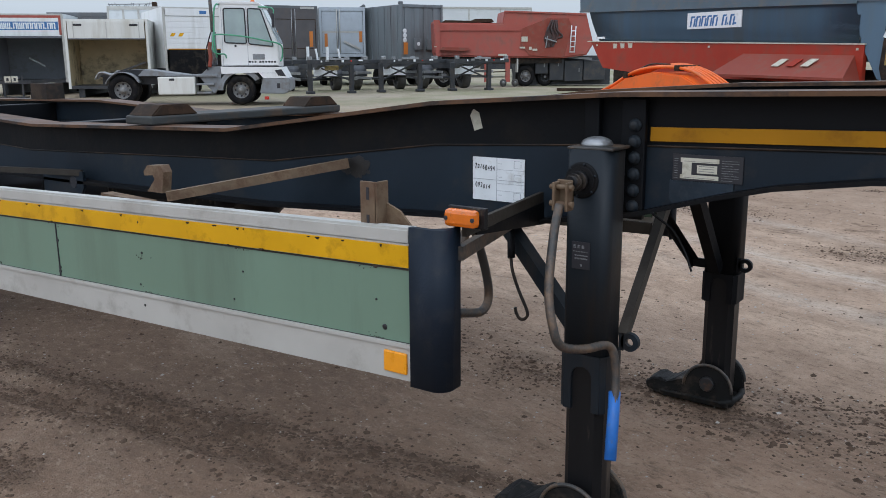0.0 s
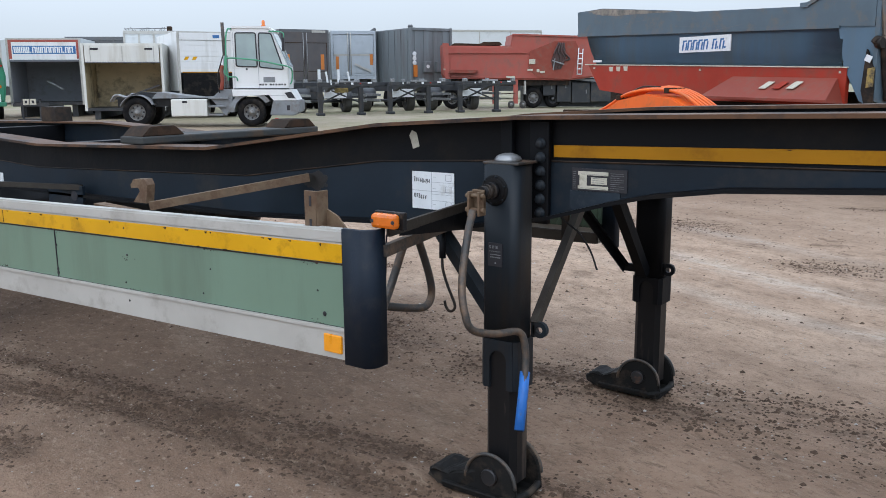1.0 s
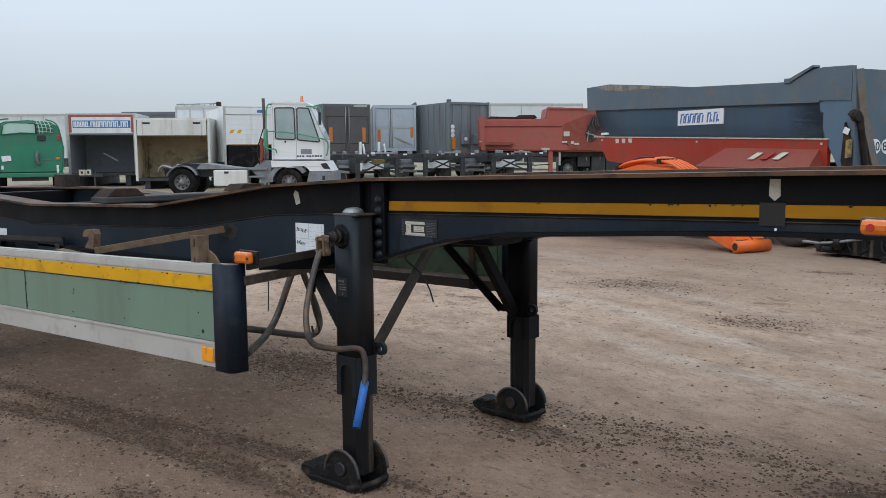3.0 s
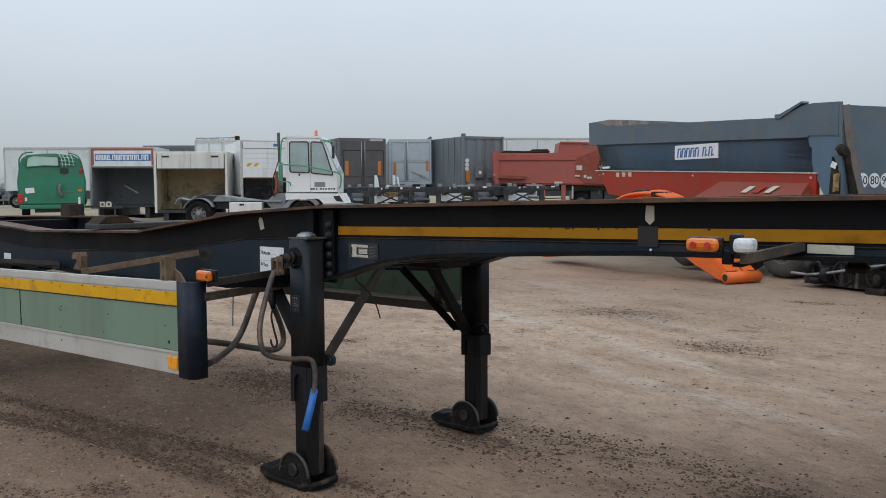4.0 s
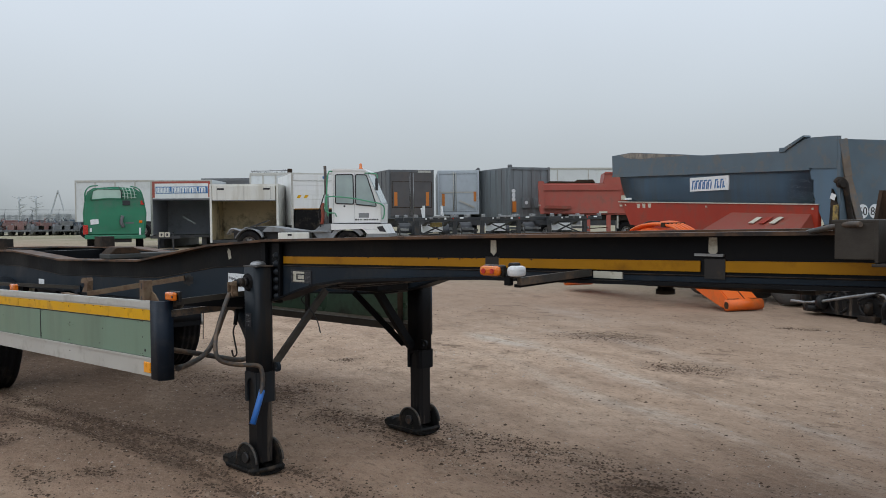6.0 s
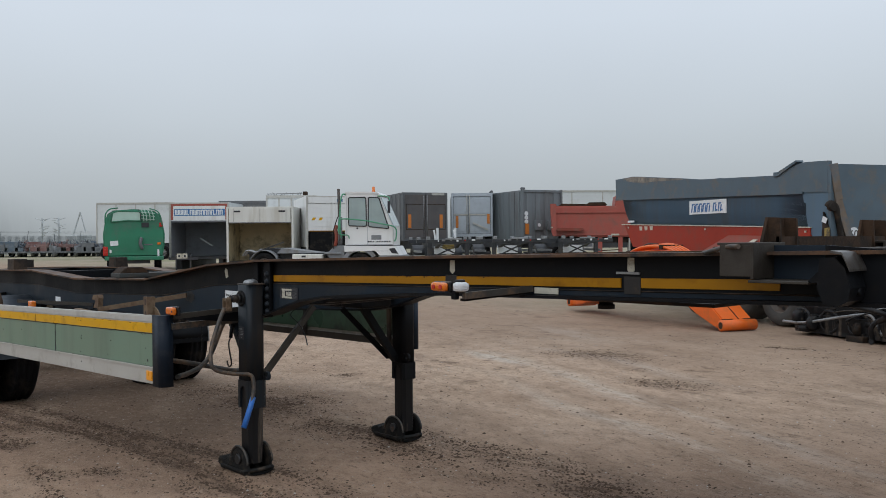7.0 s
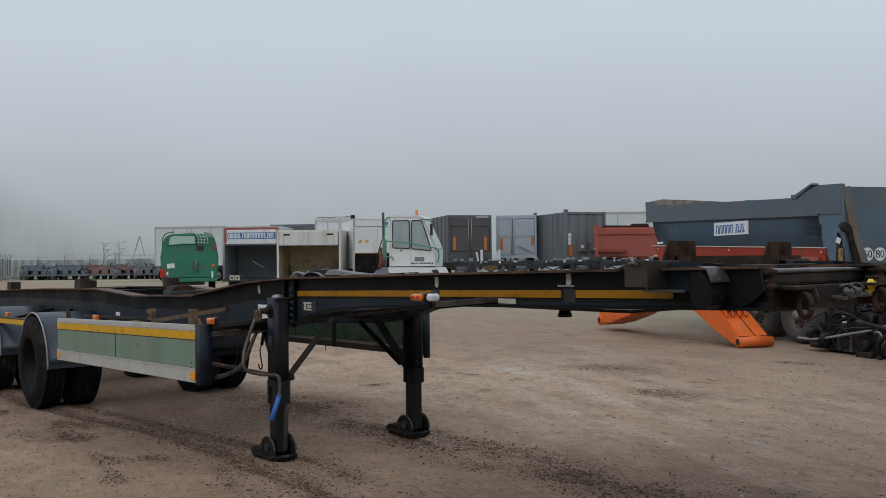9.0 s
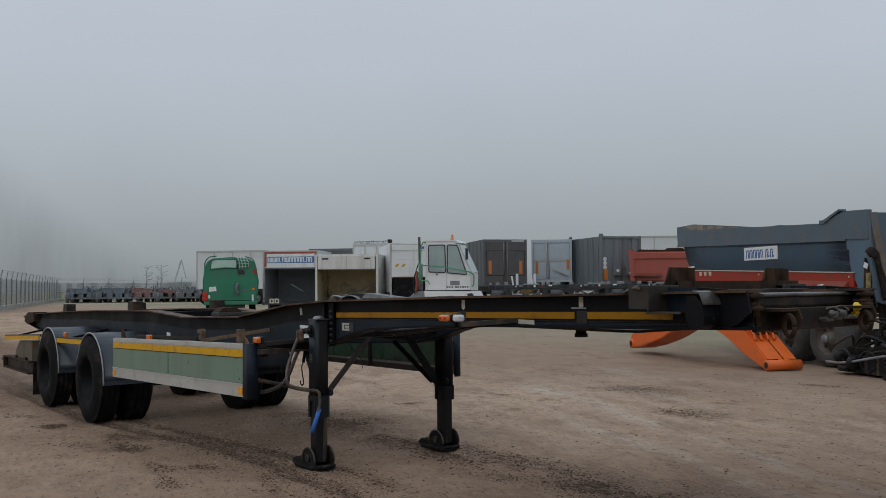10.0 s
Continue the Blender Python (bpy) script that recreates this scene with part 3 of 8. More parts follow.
    sand = blend(ridge2.outputs[0], sand, (0.125, 0.082, 0.056))
    mudf = n.new("ShaderNodeMath")
    mudf.operation = "MULTIPLY"
    l.new(ramp(tex(7, 10, 0.8, (0.4, 1.5, 1)), 0.40, 0.58, 0.15, 0.9), mudf.inputs[0])
    l.new(ch.outputs["Fac"], mudf.inputs[1])
    col = blend(mudf.outputs[0], sand, (0.084, 0.055, 0.038))
    col = blend(ramp(tex(38, 8, 0.8), 0.54, 0.66, 0, 0.7), col, (0.085, 0.058, 0.041))
    col = blend(ramp(tex(70, 7, 0.75), 0.56, 0.68, 0, 0.6), col, (0.43, 0.345, 0.27))
    col = blend(ramp(tex(13, 9, 0.78, (0.55, 1.35, 1), -20), 0.53, 0.63, 0, 0.6), col, (0.12, 0.08, 0.055))
    col = blend(ramp(tex(19, 9, 0.75, (0.6, 1.3, 1), -20), 0.56, 0.66, 0, 0.45), col, (0.50, 0.39, 0.295))
    spot = n.new("ShaderNodeTexVoronoi")
    spot.inputs["Scale"].default_value = 34
    l.new(tc.outputs["Object"], spot.inputs[0])
    keep = n.new("ShaderNodeMath")
    keep.operation = "MULTIPLY"
    l.new(ramp(spot.outputs["Distance"], 0.2, 0.12), keep.inputs[0])
    l.new(ramp(tex(9, 3), 0.56, 0.62), keep.inputs[1])
    col = blend(keep.outputs[0], col, (0.40, 0.365, 0.32))
    crumb = n.new("ShaderNodeTexVoronoi")
    crumb.inputs["Scale"].default_value = 31
    l.new(tc.outputs["Object"], crumb.inputs[0])
    few = n.new("ShaderNodeMath")
    few.operation = "MULTIPLY"
    l.new(ramp(crumb.outputs["Distance"], 0.24, 0.14), few.inputs[0])
    l.new(ramp(tex(3.5, 5), 0.60, 0.67, 0, 0.8), few.inputs[1])
    col = blend(few.outputs[0], col, (0.075, 0.05, 0.034))
    col = blend(ramp(nose.outputs[0], 9.0, 12.5, 0, 0.5), col, (0.235, 0.165, 0.118))
    col = blend(ramp(sep.outputs[1], 14, 25, 0, 0.6), col, (0.36, 0.335, 0.275))
    grass = ramp(tex(0.16, 8, 0.7), 0.38, 0.56, 0, 0.9)
    farm = n.new("ShaderNodeMath")
    farm.operation = "MULTIPLY"
    l.new(grass, farm.inputs[0])
    l.new(ramp(sep.outputs[1], 14, 25), farm.inputs[1])
    col = blend(farm.outputs[0], col, (0.215, 0.21, 0.125))
    # the soil colour is multiplied darker beyond the nose, with a ragged edge
    tone = blend(ramp(ragged_x.outputs[0], 0.8, 4.2), (1.09, 1.09, 1.08), (0.79, 0.79, 0.79))
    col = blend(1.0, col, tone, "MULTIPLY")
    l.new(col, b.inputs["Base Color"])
    l.new(ramp(tex(1.1, 5), 0.35, 0.7, 0.72, 0.96), b.inputs["Roughness"])
    h = n.new("ShaderNodeMath")
    h.operation = "ADD"
    l.new(tex(55, 8, 0.75), h.inputs[0])
    l.new(tex(12, 6, 0.7), h.inputs[1])
    bp = n.new("ShaderNodeBump")
    bp.inputs["Strength"].default_value, bp.inputs["Distance"].default_value = 1.0, 0.02
    l.new(h.outputs[0], bp.inputs["Height"])
    l.new(bp.outputs[0], b.inputs["Normal"])
    return m


ground = build_ground()


def scatter(name, count, size, material, label, want, seed):
    """Small uneven lumps lying on the ground, as one object."""
    rnd = random.Random(seed)
    vs, fs = [], []
    made = 0
    while made < count:
        x, y = rnd.uniform(-8, 5.5), rnd.uniform(0.6, 12)
        if rnd.random() > want(x, y):
            continue
        made += 1
        s = rnd.uniform(*size) * (1 if rnd.random() < 0.9 else 1.8)
        z = ground_height(x, y)
        k = len(vs)
        ang = rnd.random() * 6.3
        for dx, dy, dz in ((1, 0, 0), (0.2, 0.9, 0), (-0.9, 0.4, 0), (-0.6, -0.8, 0), (0.5, -0.8, 0), (0.1, 0.1, 0.6)):
            jx, jy, jz = dx * rnd.uniform(0.7, 1.3), dy * rnd.uniform(0.7, 1.3), dz * rnd.uniform(0.6, 1.2)
            vs.append((x + s * (jx * math.cos(ang) - jy * math.sin(ang)), y + s * (jx * math.sin(ang) + jy * math.cos(ang)), z - s * 0.15 + s * jz))
        fs += [(k + i, k + (i + 1) % 5, k + 5) for i in range(5)]
    me = bpy.data.meshes.new(name)
    me.from_pydata(vs, [], fs)
    me.materials.append(M[material])
    return tagged(new(name, me), label, "mud", kind="stuff")


scatter("mud_clods", 34000, (0.003, 0.014), "clod", "dark crumbly mud clods scattered along the ruts", lambda x, y: 0.012 + 0.95 * churn(x, y) ** 1.6, 5)
scatter("pebbles", 7000, (0.002, 0.009), "pebble", "small pale pebbles scattered over the sand", lambda x, y: 0.6, 9)


# ---- the container chassis trailer ----
MID = 3.29
trailer = thing("container_chassis_trailer", "dark blue-grey skeletal container chassis with gooseneck, standing on its landing legs", "trailer", (-1.0, MID, 0))
BASE[trailer.name] = (-1.0, MID, 0)

TOP = [(-11.9, 1.12), (-10.0, 1.186), (-9.03, 1.223), (-7.45, 1.259), (-5.42, 1.289), (-4.25, 1.236), (-2.75, 1.272), (-1.68, 1.408), (-1.0, 1.449), (0.9, 1.492), (3.1, 1.53)]
LOW = [(-11.9, 0.93), (-10.8, 0.82), (-9.3, 0.87), (-8.7, 0.93), (-2.6, 0.955), (-1.25, 1.018), (-0.92, 1.075), (-0.68, 1.145), (-0.52, 1.184), (-0.27, 1.22), (0.44, 1.262), (0.8, 1.28), (2.16, 1.31), (3.1, 1.332)]
SEAM = [(-11.9, 1.05), (-10.0, 1.06), (-8.7, 1.10), (-5.4, 1.132), (-4.4, 1.088), (-2.55, 1.142), (-1.72, 1.25), (-1.0, 1.285), (0.9, 1.325), (3.1, 1.365)]
XS = sorted({p[0] for p in TOP + LOW + SEAM})


def line(pts, dz=0.0, x0=-11.9, x1=3.1):
    xs = [x0] + [x for x in XS if x0 < x < x1] + [x1]
    return [(x, lerp(x, pts) + dz) for x in xs]


def beam(s):
    """One longitudinal I-beam; s is -1 for the side of the walk, 1 for the other."""
    yw = MID + s * 0.575
    frame_part = part("beam", strip(fresh(), line(SEAM, -0.002), line(LOW, 0.012), yw - 0.006, yw + 0.006), "steel", trailer, "blue-grey painted web of the main beam")
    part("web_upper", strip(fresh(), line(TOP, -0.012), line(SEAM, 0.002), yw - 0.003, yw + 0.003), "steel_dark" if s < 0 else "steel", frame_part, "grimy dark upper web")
    bm = fresh()
    tube(bm, [(x, yw + s * 0.008, z) for x, z in line(SEAM)], 0.0035, 5)
    part("weld_seam", bm, "rust_black", frame_part)
    part("top_flange", strip(fresh(), line(TOP), line(TOP, -0.014), yw - 0.085, yw + 0.085), "flange", frame_part, "rust-worn top flange")
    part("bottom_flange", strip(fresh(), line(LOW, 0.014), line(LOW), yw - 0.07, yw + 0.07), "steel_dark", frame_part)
    return frame_part


near_beam = beam(-1)
beam(1)
YN = MID - 0.575 - 0.006      # outer face of the near web
YF = YN - 0.004               # face of what is stuck on it

# cross members between the beams
for x, z, h in ((-11.7, 1.02, 0.16), (-9.4, 1.08, 0.16), (-7.6, 1.14, 0.2), (-6.1, 1.15, 0.2), (-4.4, 1.13, 0.18), (-2.4, 1.15, 0.18), (-1.05, 1.22, 0.2), (0.2, 1.36, 0.14), (1.35, 1.38, 0.14), (2.3, 1.42, 0.14)):
    part("cross_member", box(fresh(), x - 0.05, x + 0.05, MID - 0.568, MID + 0.568, z - h / 2, z + h / 2, 0.006), "steel_dark", trailer)
# kingpin plate with its pin, and pads under the gooseneck
part("coupler_plate", box(fresh(), 0.9, 2.3, MID - 0.5, MID + 0.5, 1.284, 1.3, 0.003), "rust_black", trailer)
kp = fresh()
lathe(kp, [(0.06, 0), (0.06, -0.02), (0.037, -0.022), (0.037, -0.06), (0.045, -0.062), (0.045, -0.085)], (1.39, MID, 1.29), "z", 20)
part("kingpin", kp, "rust_black", trailer, "greasy black kingpin")
part("wear_pad", box(fresh(), 1.62, 1.9, MID - 0.16, MID + 0.16, 1.258, 1.285, 0.004), "rust_black", trailer)

# low cross bolster in the beams' dip, with a rusty pad at each end
part("dip_bolster", box(fresh(), -3.47, -3.27, MID - 0.635, MID + 0.635, 1.262, 1.302, 0.008), "bolster", trailer, "grey cross bolster lying in the dip of the frame")
for s in (-1, 1):
    ya, yb = sorted((MID + s * 0.63, MID + s * 0.36))
    bm = fresh()
    prism(bm, [(ya, 1.30), (ya + 0.06, 1.352), (yb - 0.06, 1.352), (yb, 1.30)], -3.46, -3.28, "x")
    bmesh.ops.bevel(bm, geom=bm.edges[:], offset=0.006, segments=2, affect="EDGES")
    part("stacking_pad", bm, "rust", trailer, "rusty raised stacking pad")
bm = fresh()
tube(bm, smooth_line([(-8.8, MID - 0.1, 1.13), (-6, MID - 0.05, 1.12), (-3, MID - 0.12, 1.1), (-1.4, MID - 0.1, 1.12), (0.2, MID, 1.26)]), 0.022, 8)
tube(bm, smooth_line([(-8.8, MID + 0.1, 1.13), (-6, MID + 0.15, 1.1), (-3, MID + 0.1, 1.12), (-1.4, MID + 0.05, 1.1), (0.2, MID + 0.1, 1.26)]), 0.018, 8)
part("brake_lines", bm, "hose", trailer)

# yellow tape in three lengths, dark splices with pale arrows
for x0, x1 in ((-0.905, 0.775), (0.845, 1.895), (2.0, 2.62)):
    top = [(x, lerp(x, SEAM) + 0.057) for x in np.linspace(x0, x1, 5)]
    low = [(x, lerp(x, SEAM) + 0.015) for x in np.linspace(x0, x1, 5)]
    part("reflective_tape", strip(fresh(), top, low, YF - 0.001, YF + 0.006), "yellow_dim", near_beam, "amber-yellow reflective tape with chipped edge")
for x in (0.81, 1.948):
    z = lerp(x, SEAM)
    part("splice_tape", box(fresh(), x - 0.034, x + 0.05, YF - 0.0015, YF + 0.006, z - 0.012, z + 0.064), "tape", near_beam)


def arrow(x, z, lean, up):
    bm = fresh()
    pts = [(-0.017, -0.035), (0.017, -0.035), (0.019, 0.02), (0, 0.037), (-0.019, 0.02)]
    pts = [(px, pz * up) for px, pz in pts]
    c, s = math.cos(lean), math.sin(lean)
    prism(bm, [(x + c * px - s * pz, z + s * px + c * pz) for px, pz in pts], YN + 0.001, YN + 0.006)
    part("pointer_decal", bm, "decal", near_beam, "cream arrow-shaped sticker")


arrow(-1.545, 1.345, 0.3, 1)
arrow(0.822, lerp(0.8, TOP) - 0.06, 0.0, -1)
arrow(1.945, lerp(1.94, TOP) - 0.055, 0.0, -1)
part("pale_strip", box(fresh(), 1.872, 1.992, YF - 0.003, YF + 0.006, lerp(1.94, SEAM) + 0.074, lerp(1.94, SEAM) + 0.084), "galv", near_beam)

# stock paper with ruled fields
paper = part("stock_paper", box(fresh(), -1.553, -1.345, YF - 0.001, YF + 0.002, 1.069, 1.218), "white_lbl", trailer, "white stock sheet with ruled boxes and pen strokes")
bm = fresh()
for x0, x1, z0, z1 in ((-1.553, -1.345, 1.141, 1.1425), (-1.455, -1.4535, 1.069, 1.218)):
    box(bm, x0, x1, YF - 0.002, YF, z0, z1)
for z in (1.178, 1.105, 1.13):
    box(bm, -1.453, -1.345, YF - 0.002, YF, z, z + 0.001)
for zc in (1.198, 1.152, 1.09):
    for dx0, dx1, dz0, dz1 in ((-0.014, 0.014, -0.0125, -0.0115), (-0.014, 0.014, 0.0115, 0.0125), (-0.014, -0.013, -0.0125, 0.0125), (0.013, 0.014, -0.0125, 0.0125)):
        box(bm, -1.372 + dx0, -1.372 + dx1, YF - 0.002, YF, zc + dz0, zc + dz1)
    box(bm, -1.448, -1.434, YF - 0.002, YF, zc, zc + 0.0015)
tagged(part("ruled_fields", bm, "grey_ink", paper), kind="stuff")
rs = random.Random(8)
for txt, x, zc in (("70160494", -1.545, 1.187), ("092014", -1.543, 1.121)):
    pen = fresh()
    for k, ch in enumerate(txt):
        lean = pose(0, 0, 0, 0, rs.uniform(-4, 14), 0)
        one = lettering(ch, rs.uniform(0.021, 0.027), Matrix.Translation((x + 0.0105 * (k + 0.5), YF - 0.0015, zc - 0.0012 * k + rs.uniform(-0.002, 0.002))) @ lean @ Matrix.Diagonal((0.62, 1, 1.05, 1)), 0.0012)
        swap = bpy.data.meshes.new("pen_stroke")
        one.to_mesh(swap)
        one.free()
        pen.from_mesh(swap)
        bpy.data.meshes.remove(swap)
    part("pen_number", pen, "ink", paper, "number written with a black marker")

# rust bled into the web round the stay's end
bm = fresh()
rs = random.Random(3)
for k in range(60):
    a, d = rs.uniform(0, 2 * math.pi), min(0.9, abs(rs.gauss(0, 0.5)))
    cx, cz = -2.1 + 0.075 * d * math.cos(a), 1.155 + 0.04 * d * math.sin(a) - 0.012 * d
    r = rs.uniform(0.01, 0.028) / (0.7 + 0.5 * d)
    prism(bm, [(cx + r * rs.uniform(0.6, 1.3) * math.cos(b), cz + r * rs.uniform(0.5, 1.0) * math.sin(b)) for b in (2 * math.pi * i / 7 for i in range(7))], YN - 0.0008 - 0.00001 * k, YN + 0.002)
tagged(part("rust_stain", bm, "tape", near_beam, "dark rust stain round the stay"), kind="stuff")
# maker's plate with plain fields
plate = part("rating_plate", box(fresh(), -0.83, -0.62, YF - 0.001, YF + 0.002, 1.19, 1.268), "ink", trailer, "worn black rating plate with white fields")
for x0, x1, z0, z1 in ((-0.806, -0.69, 1.245, 1.258), (-0.806, -0.69, 1.196, 1.208), (-0.8, -0.772, 1.208, 1.245), (-0.755, -0.695, 1.214, 1.238)):
    part("white_field", box(fresh(), x0, x1, YF - 0.0025, YF, z0, z1), "decal", plate)
bm = fresh()
for i in range(9):
    box(bm, -0.826, -0.814, YF - 0.002, YF, 1.196 + i * 0.0072, 1.1975 + i * 0.0072)
    box(bm, -0.682, -0.682 + (0.05 if i % 3 else 0.034), YF - 0.002, YF, 1.196 + i * 0.0072, 1.1975 + i * 0.0072)
    box(bm, -0.795, -0.7, YF - 0.003, YF - 0.0015, 1.2475 if i < 4 else 1.199, 1.2485 if i < 4 else 1.2) if i % 4 == 0 else None
    box(bm, -0.749, -0.704, YF - 0.003, YF - 0.0015, 1.219 + 0.0075 * (i % 3), 1.2205 + 0.0075 * (i % 3)) if i < 3 else None
tagged(part("print_lines", bm, "dull_print", plate), kind="stuff")
bm = prism(fresh(), [(-0.838, 1.188), (-0.838, 1.13), (-0.826, 1.118), (-0.655, 1.152), (-0.645, 1.16), (-0.645, 1.188)], YF - 0.0005, YF + 0.002)
part("faded_patch", bm, "faded", near_beam, "square of paler repainted steel")
part("white_tag", box(fresh(), -4.95, -4.82, YF - 0.001, YF + 0.002, 0.95, 1.03), "white_lbl", near_beam)


# ---- landing legs ----
def landing_leg(s):
    """A telescopic landing leg with its foot; s is the side."""
    x0, x1 = -1.105, -0.957
    yc = MID + s * 0.685
    y0, y1 = yc - 0.064, yc + 0.064
    # the far leg takes a darker paint than the near one
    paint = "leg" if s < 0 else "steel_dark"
    outline = []
    for cx, cy, a0 in ((x1 - 0.034, y0 + 0.034, -90), (x1 - 0.034, y1 - 0.034, 0), (x0 + 0.022, y1 - 0.022, 90), (x0 + 0.022, y0 + 0.022, 180)):
        r = 0.034 if cx > -1.03 else 0.022
        outline += [(cx + r * math.cos(radians(a0 + 18 * k)), cy + r * math.sin(radians(a0 + 18 * k))) for k in range(6)]
    bm = prism(fresh(), outline, 0.6, 1.282, "z")
    for f in bm.faces:
        f.smooth = abs(f.normal.z) < 0.5
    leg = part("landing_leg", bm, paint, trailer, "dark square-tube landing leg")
    part("cap_plate", box(fresh(), x0 + 0.002, x1 + 0.006, y0, y1 + 0.003, 1.281, 1.29, 0.003), "tube" if s < 0 else paint, leg)
    bm = fresh()
    lathe(bm, [(0.05, 0), (0.049, 0.008), (0.043, 0.017), (0.031, 0.024), (0.016, 0.028), (0.003, 0.029)], (-1.035, yc, 1.289), "z", 28)
    part("cap", bm, "galv", leg, "dull zinc domed cap")
    bm = fresh()
    xm = (x0 + x1) / 2
    arch = [(xm + 0.036 * math.cos(a), 0.565 + 0.036 * math.sin(a)) for a in (math.pi * k / 10 for k in range(11))]
    c0, c1 = (0.455, 0.64) if s < 0 else (0.49, 0.62)
    for ya in (y0 - 0.005, y1 - 0.007):
        prism(bm, [(x0 + 0.012, c1), (x0 + 0.012, c0)] + [(xm - 0.036, c0)] + arch[::-1] + [(xm + 0.036, c0), (x1 - 0.012, c0), (x1 - 0.012, c1)], ya, ya + 0.012)
    for xa, sx in ((x0 - 0.004, 1), (x1 + 0.004, -1)):
        prism(bm, [(xa, y0 + 0.012), (xa + sx * 0.02, y0 - 0.004), (xa + sx * 0.02, y1 + 0.004), (xa, y1 - 0.012)], c0, c1, "z")
    part("collar", bm, paint, leg)
    part("inner_leg", prism(fresh(), [(x0 + 0.008, y0 + 0.03), (x0 + 0.03, y0 + 0.008), (x1 - 0.03, y0 + 0.008), (x1 - 0.008, y0 + 0.03), (x1 - 0.008, y1 - 0.03), (x1 - 0.03, y1 - 0.008), (x0 + 0.03, y1 - 0.008), (x0 + 0.008, y1 - 0.03)], 0.085, 0.605, "z"), "leg_inner", leg, "greasy black inner leg")
    # foot: two half-round cheeks on a pressed sole with a bent toe
    xf = -1.045
    bm = fresh()
    prism(bm, [(yc - 0.12, 0.05), (yc - 0.11, 0.022), (yc - 0.05, 0.006), (yc + 0.05, 0.006), (yc + 0.11, 0.022), (yc + 0.12, 0.05), (yc + 0.1, 0.05), (yc + 0.05, 0.026), (yc - 0.05, 0.026), (yc - 0.1, 0.05)], -1.26, -0.945, "x")
    bmesh.ops.bevel(bm, geom=bm.edges[:], offset=0.004, segments=1, affect="EDGES")
    foot = part("foot", bm, "foot", trailer, "muddy steel rocking foot")
    for ya in (yc - 0.094, yc + 0.078):
        bm = fresh()
        arc = [(xf + 0.11 * math.cos(a), 0.09 + 0.112 * math.sin(a)) for a in (math.pi * k / 18 for k in range(19))]
        prism(bm, arc + [(xf - 0.118, 0.03), (xf - 0.06, 0.012), (xf + 0.06, 0.012), (xf + 0.118, 0.03)], ya, ya + 0.016)
        bmesh.ops.bevel(bm, geom=bm.edges[:], offset=0.004, segments=2, affect="EDGES")
        part("cheek_plate", bm, "foot", foot)
        rim_line = [(x, ya - 0.002 if ya < yc else ya + 0.018, z) for x, z in arc]
        part("cheek_rim", tube(fresh(), rim_line, 0.007, 6), "tube", foot, "worn bare edge of the cheek")
    bm = fresh()
    lathe(bm, [(0.03, -0.112), (0.034, -0.106), (0.034, -0.094), (0.02, -0.09), (0.02, 0.09), (0.034, 0.095), (0.03, 0.112)], (xf, yc, 0.115), "y", 16)
    part("pivot_pin", bm, "bolt", foot)
    part("heel_bar", tube(fresh(), smooth_line([(xf + 0.06, yc - 0.112, 0.04), (xf + 0.1, yc - 0.09, 0.05), (xf + 0.118, yc, 0.05), (xf + 0.1, yc + 0.09, 0.05), (xf + 0.06, yc + 0.112, 0.04)]), 0.014, 8), "foot", foot)
    bm = fresh()
    prism(bm, [(xf - 0.06, 0.02), (xf - 0.06, 0.125), (xf - 0.14, 0.112), (xf - 0.2, 0.08), (xf - 0.255, 0.09), (xf - 0.297, 0.07), (xf - 0.29, 0.03), (xf - 0.23, 0.012)], yc - 0.09, yc + 0.065)
    bmesh.ops.subdivide_edges(bm, edges=bm.edges[:], cuts=2)
    for v in bm.verts:
        v.co += 0.012 * noise.noise_vector(v.co * 18)
    bmesh.ops.bevel(bm, geom=[e for e in bm.edges if e.is_manifold and e.calc_face_angle(0) > 0.6], offset=0.008, segments=1, affect="EDGES")
    part("toe", bm, "foot", foot, "bent muddy toe of the foot")
    # lug with a through hole
    bm = fresh()
    yq = yc - 0.055 * s
    ring_o = [(-0.924 + 0.03 * math.cos(a), 0.669 + 0.03 * math.sin(a)) for a in (2 * math.pi * k / 20 for k in range(20))]
    ring_i = [(-0.924 + 0.013 * math.cos(a), 0.669 + 0.013 * math.sin(a)) for a in (2 * math.pi * k / 20 for k in range(20))]
    for k in range(20):
        q = (k + 1) % 20
        prism(bm, [ring_o[k], ring_o[q], ring_i[q], ring_i[k]], yq - 0.009, yq + 0.009)
    box(bm, -0.96, -0.944, yq - 0.009, yq + 0.009, 0.639, 0.699)
    part("lug", bm, paint, leg)
    # bolted mounting plate between leg and web
    yp = MID + s * 0.6
    part("mounting_plate", box(fresh(), -0.99, -0.912, yp - 0.012, yp + 0.012, 1.06, 1.43, 0.004), "steel_dark", leg)
    part("mounting_plate", box(fresh(), -1.115, -1.065, yp - 0.012, yp + 0.012, 1.06, 1.43, 0.004), "steel_dark", leg)
    for k in range(6):
        bm = fresh()
        lathe(bm, [(0.021, 0), (0.021, 0.004), (0.016, 0.005), (0.015, 0.014), (0.012, 0.017), (0.001, 0.018)], (-0.944, yp - 0.012, 1.10 + k * 0.05), "y", 10)
        bmesh.ops.scale(bm, vec=(1, -1, 1), verts=bm.verts, space=Matrix.Translation((0.944, -(yp - 0.012), 0)))
        bmesh.ops.recalc_face_normals(bm, faces=bm.faces)
        part("bolt", bm, "leg", leg)
    return leg


near_leg, far_leg = landing_leg(-1), landing_leg(1)
far_leg.location.x -= 0.02
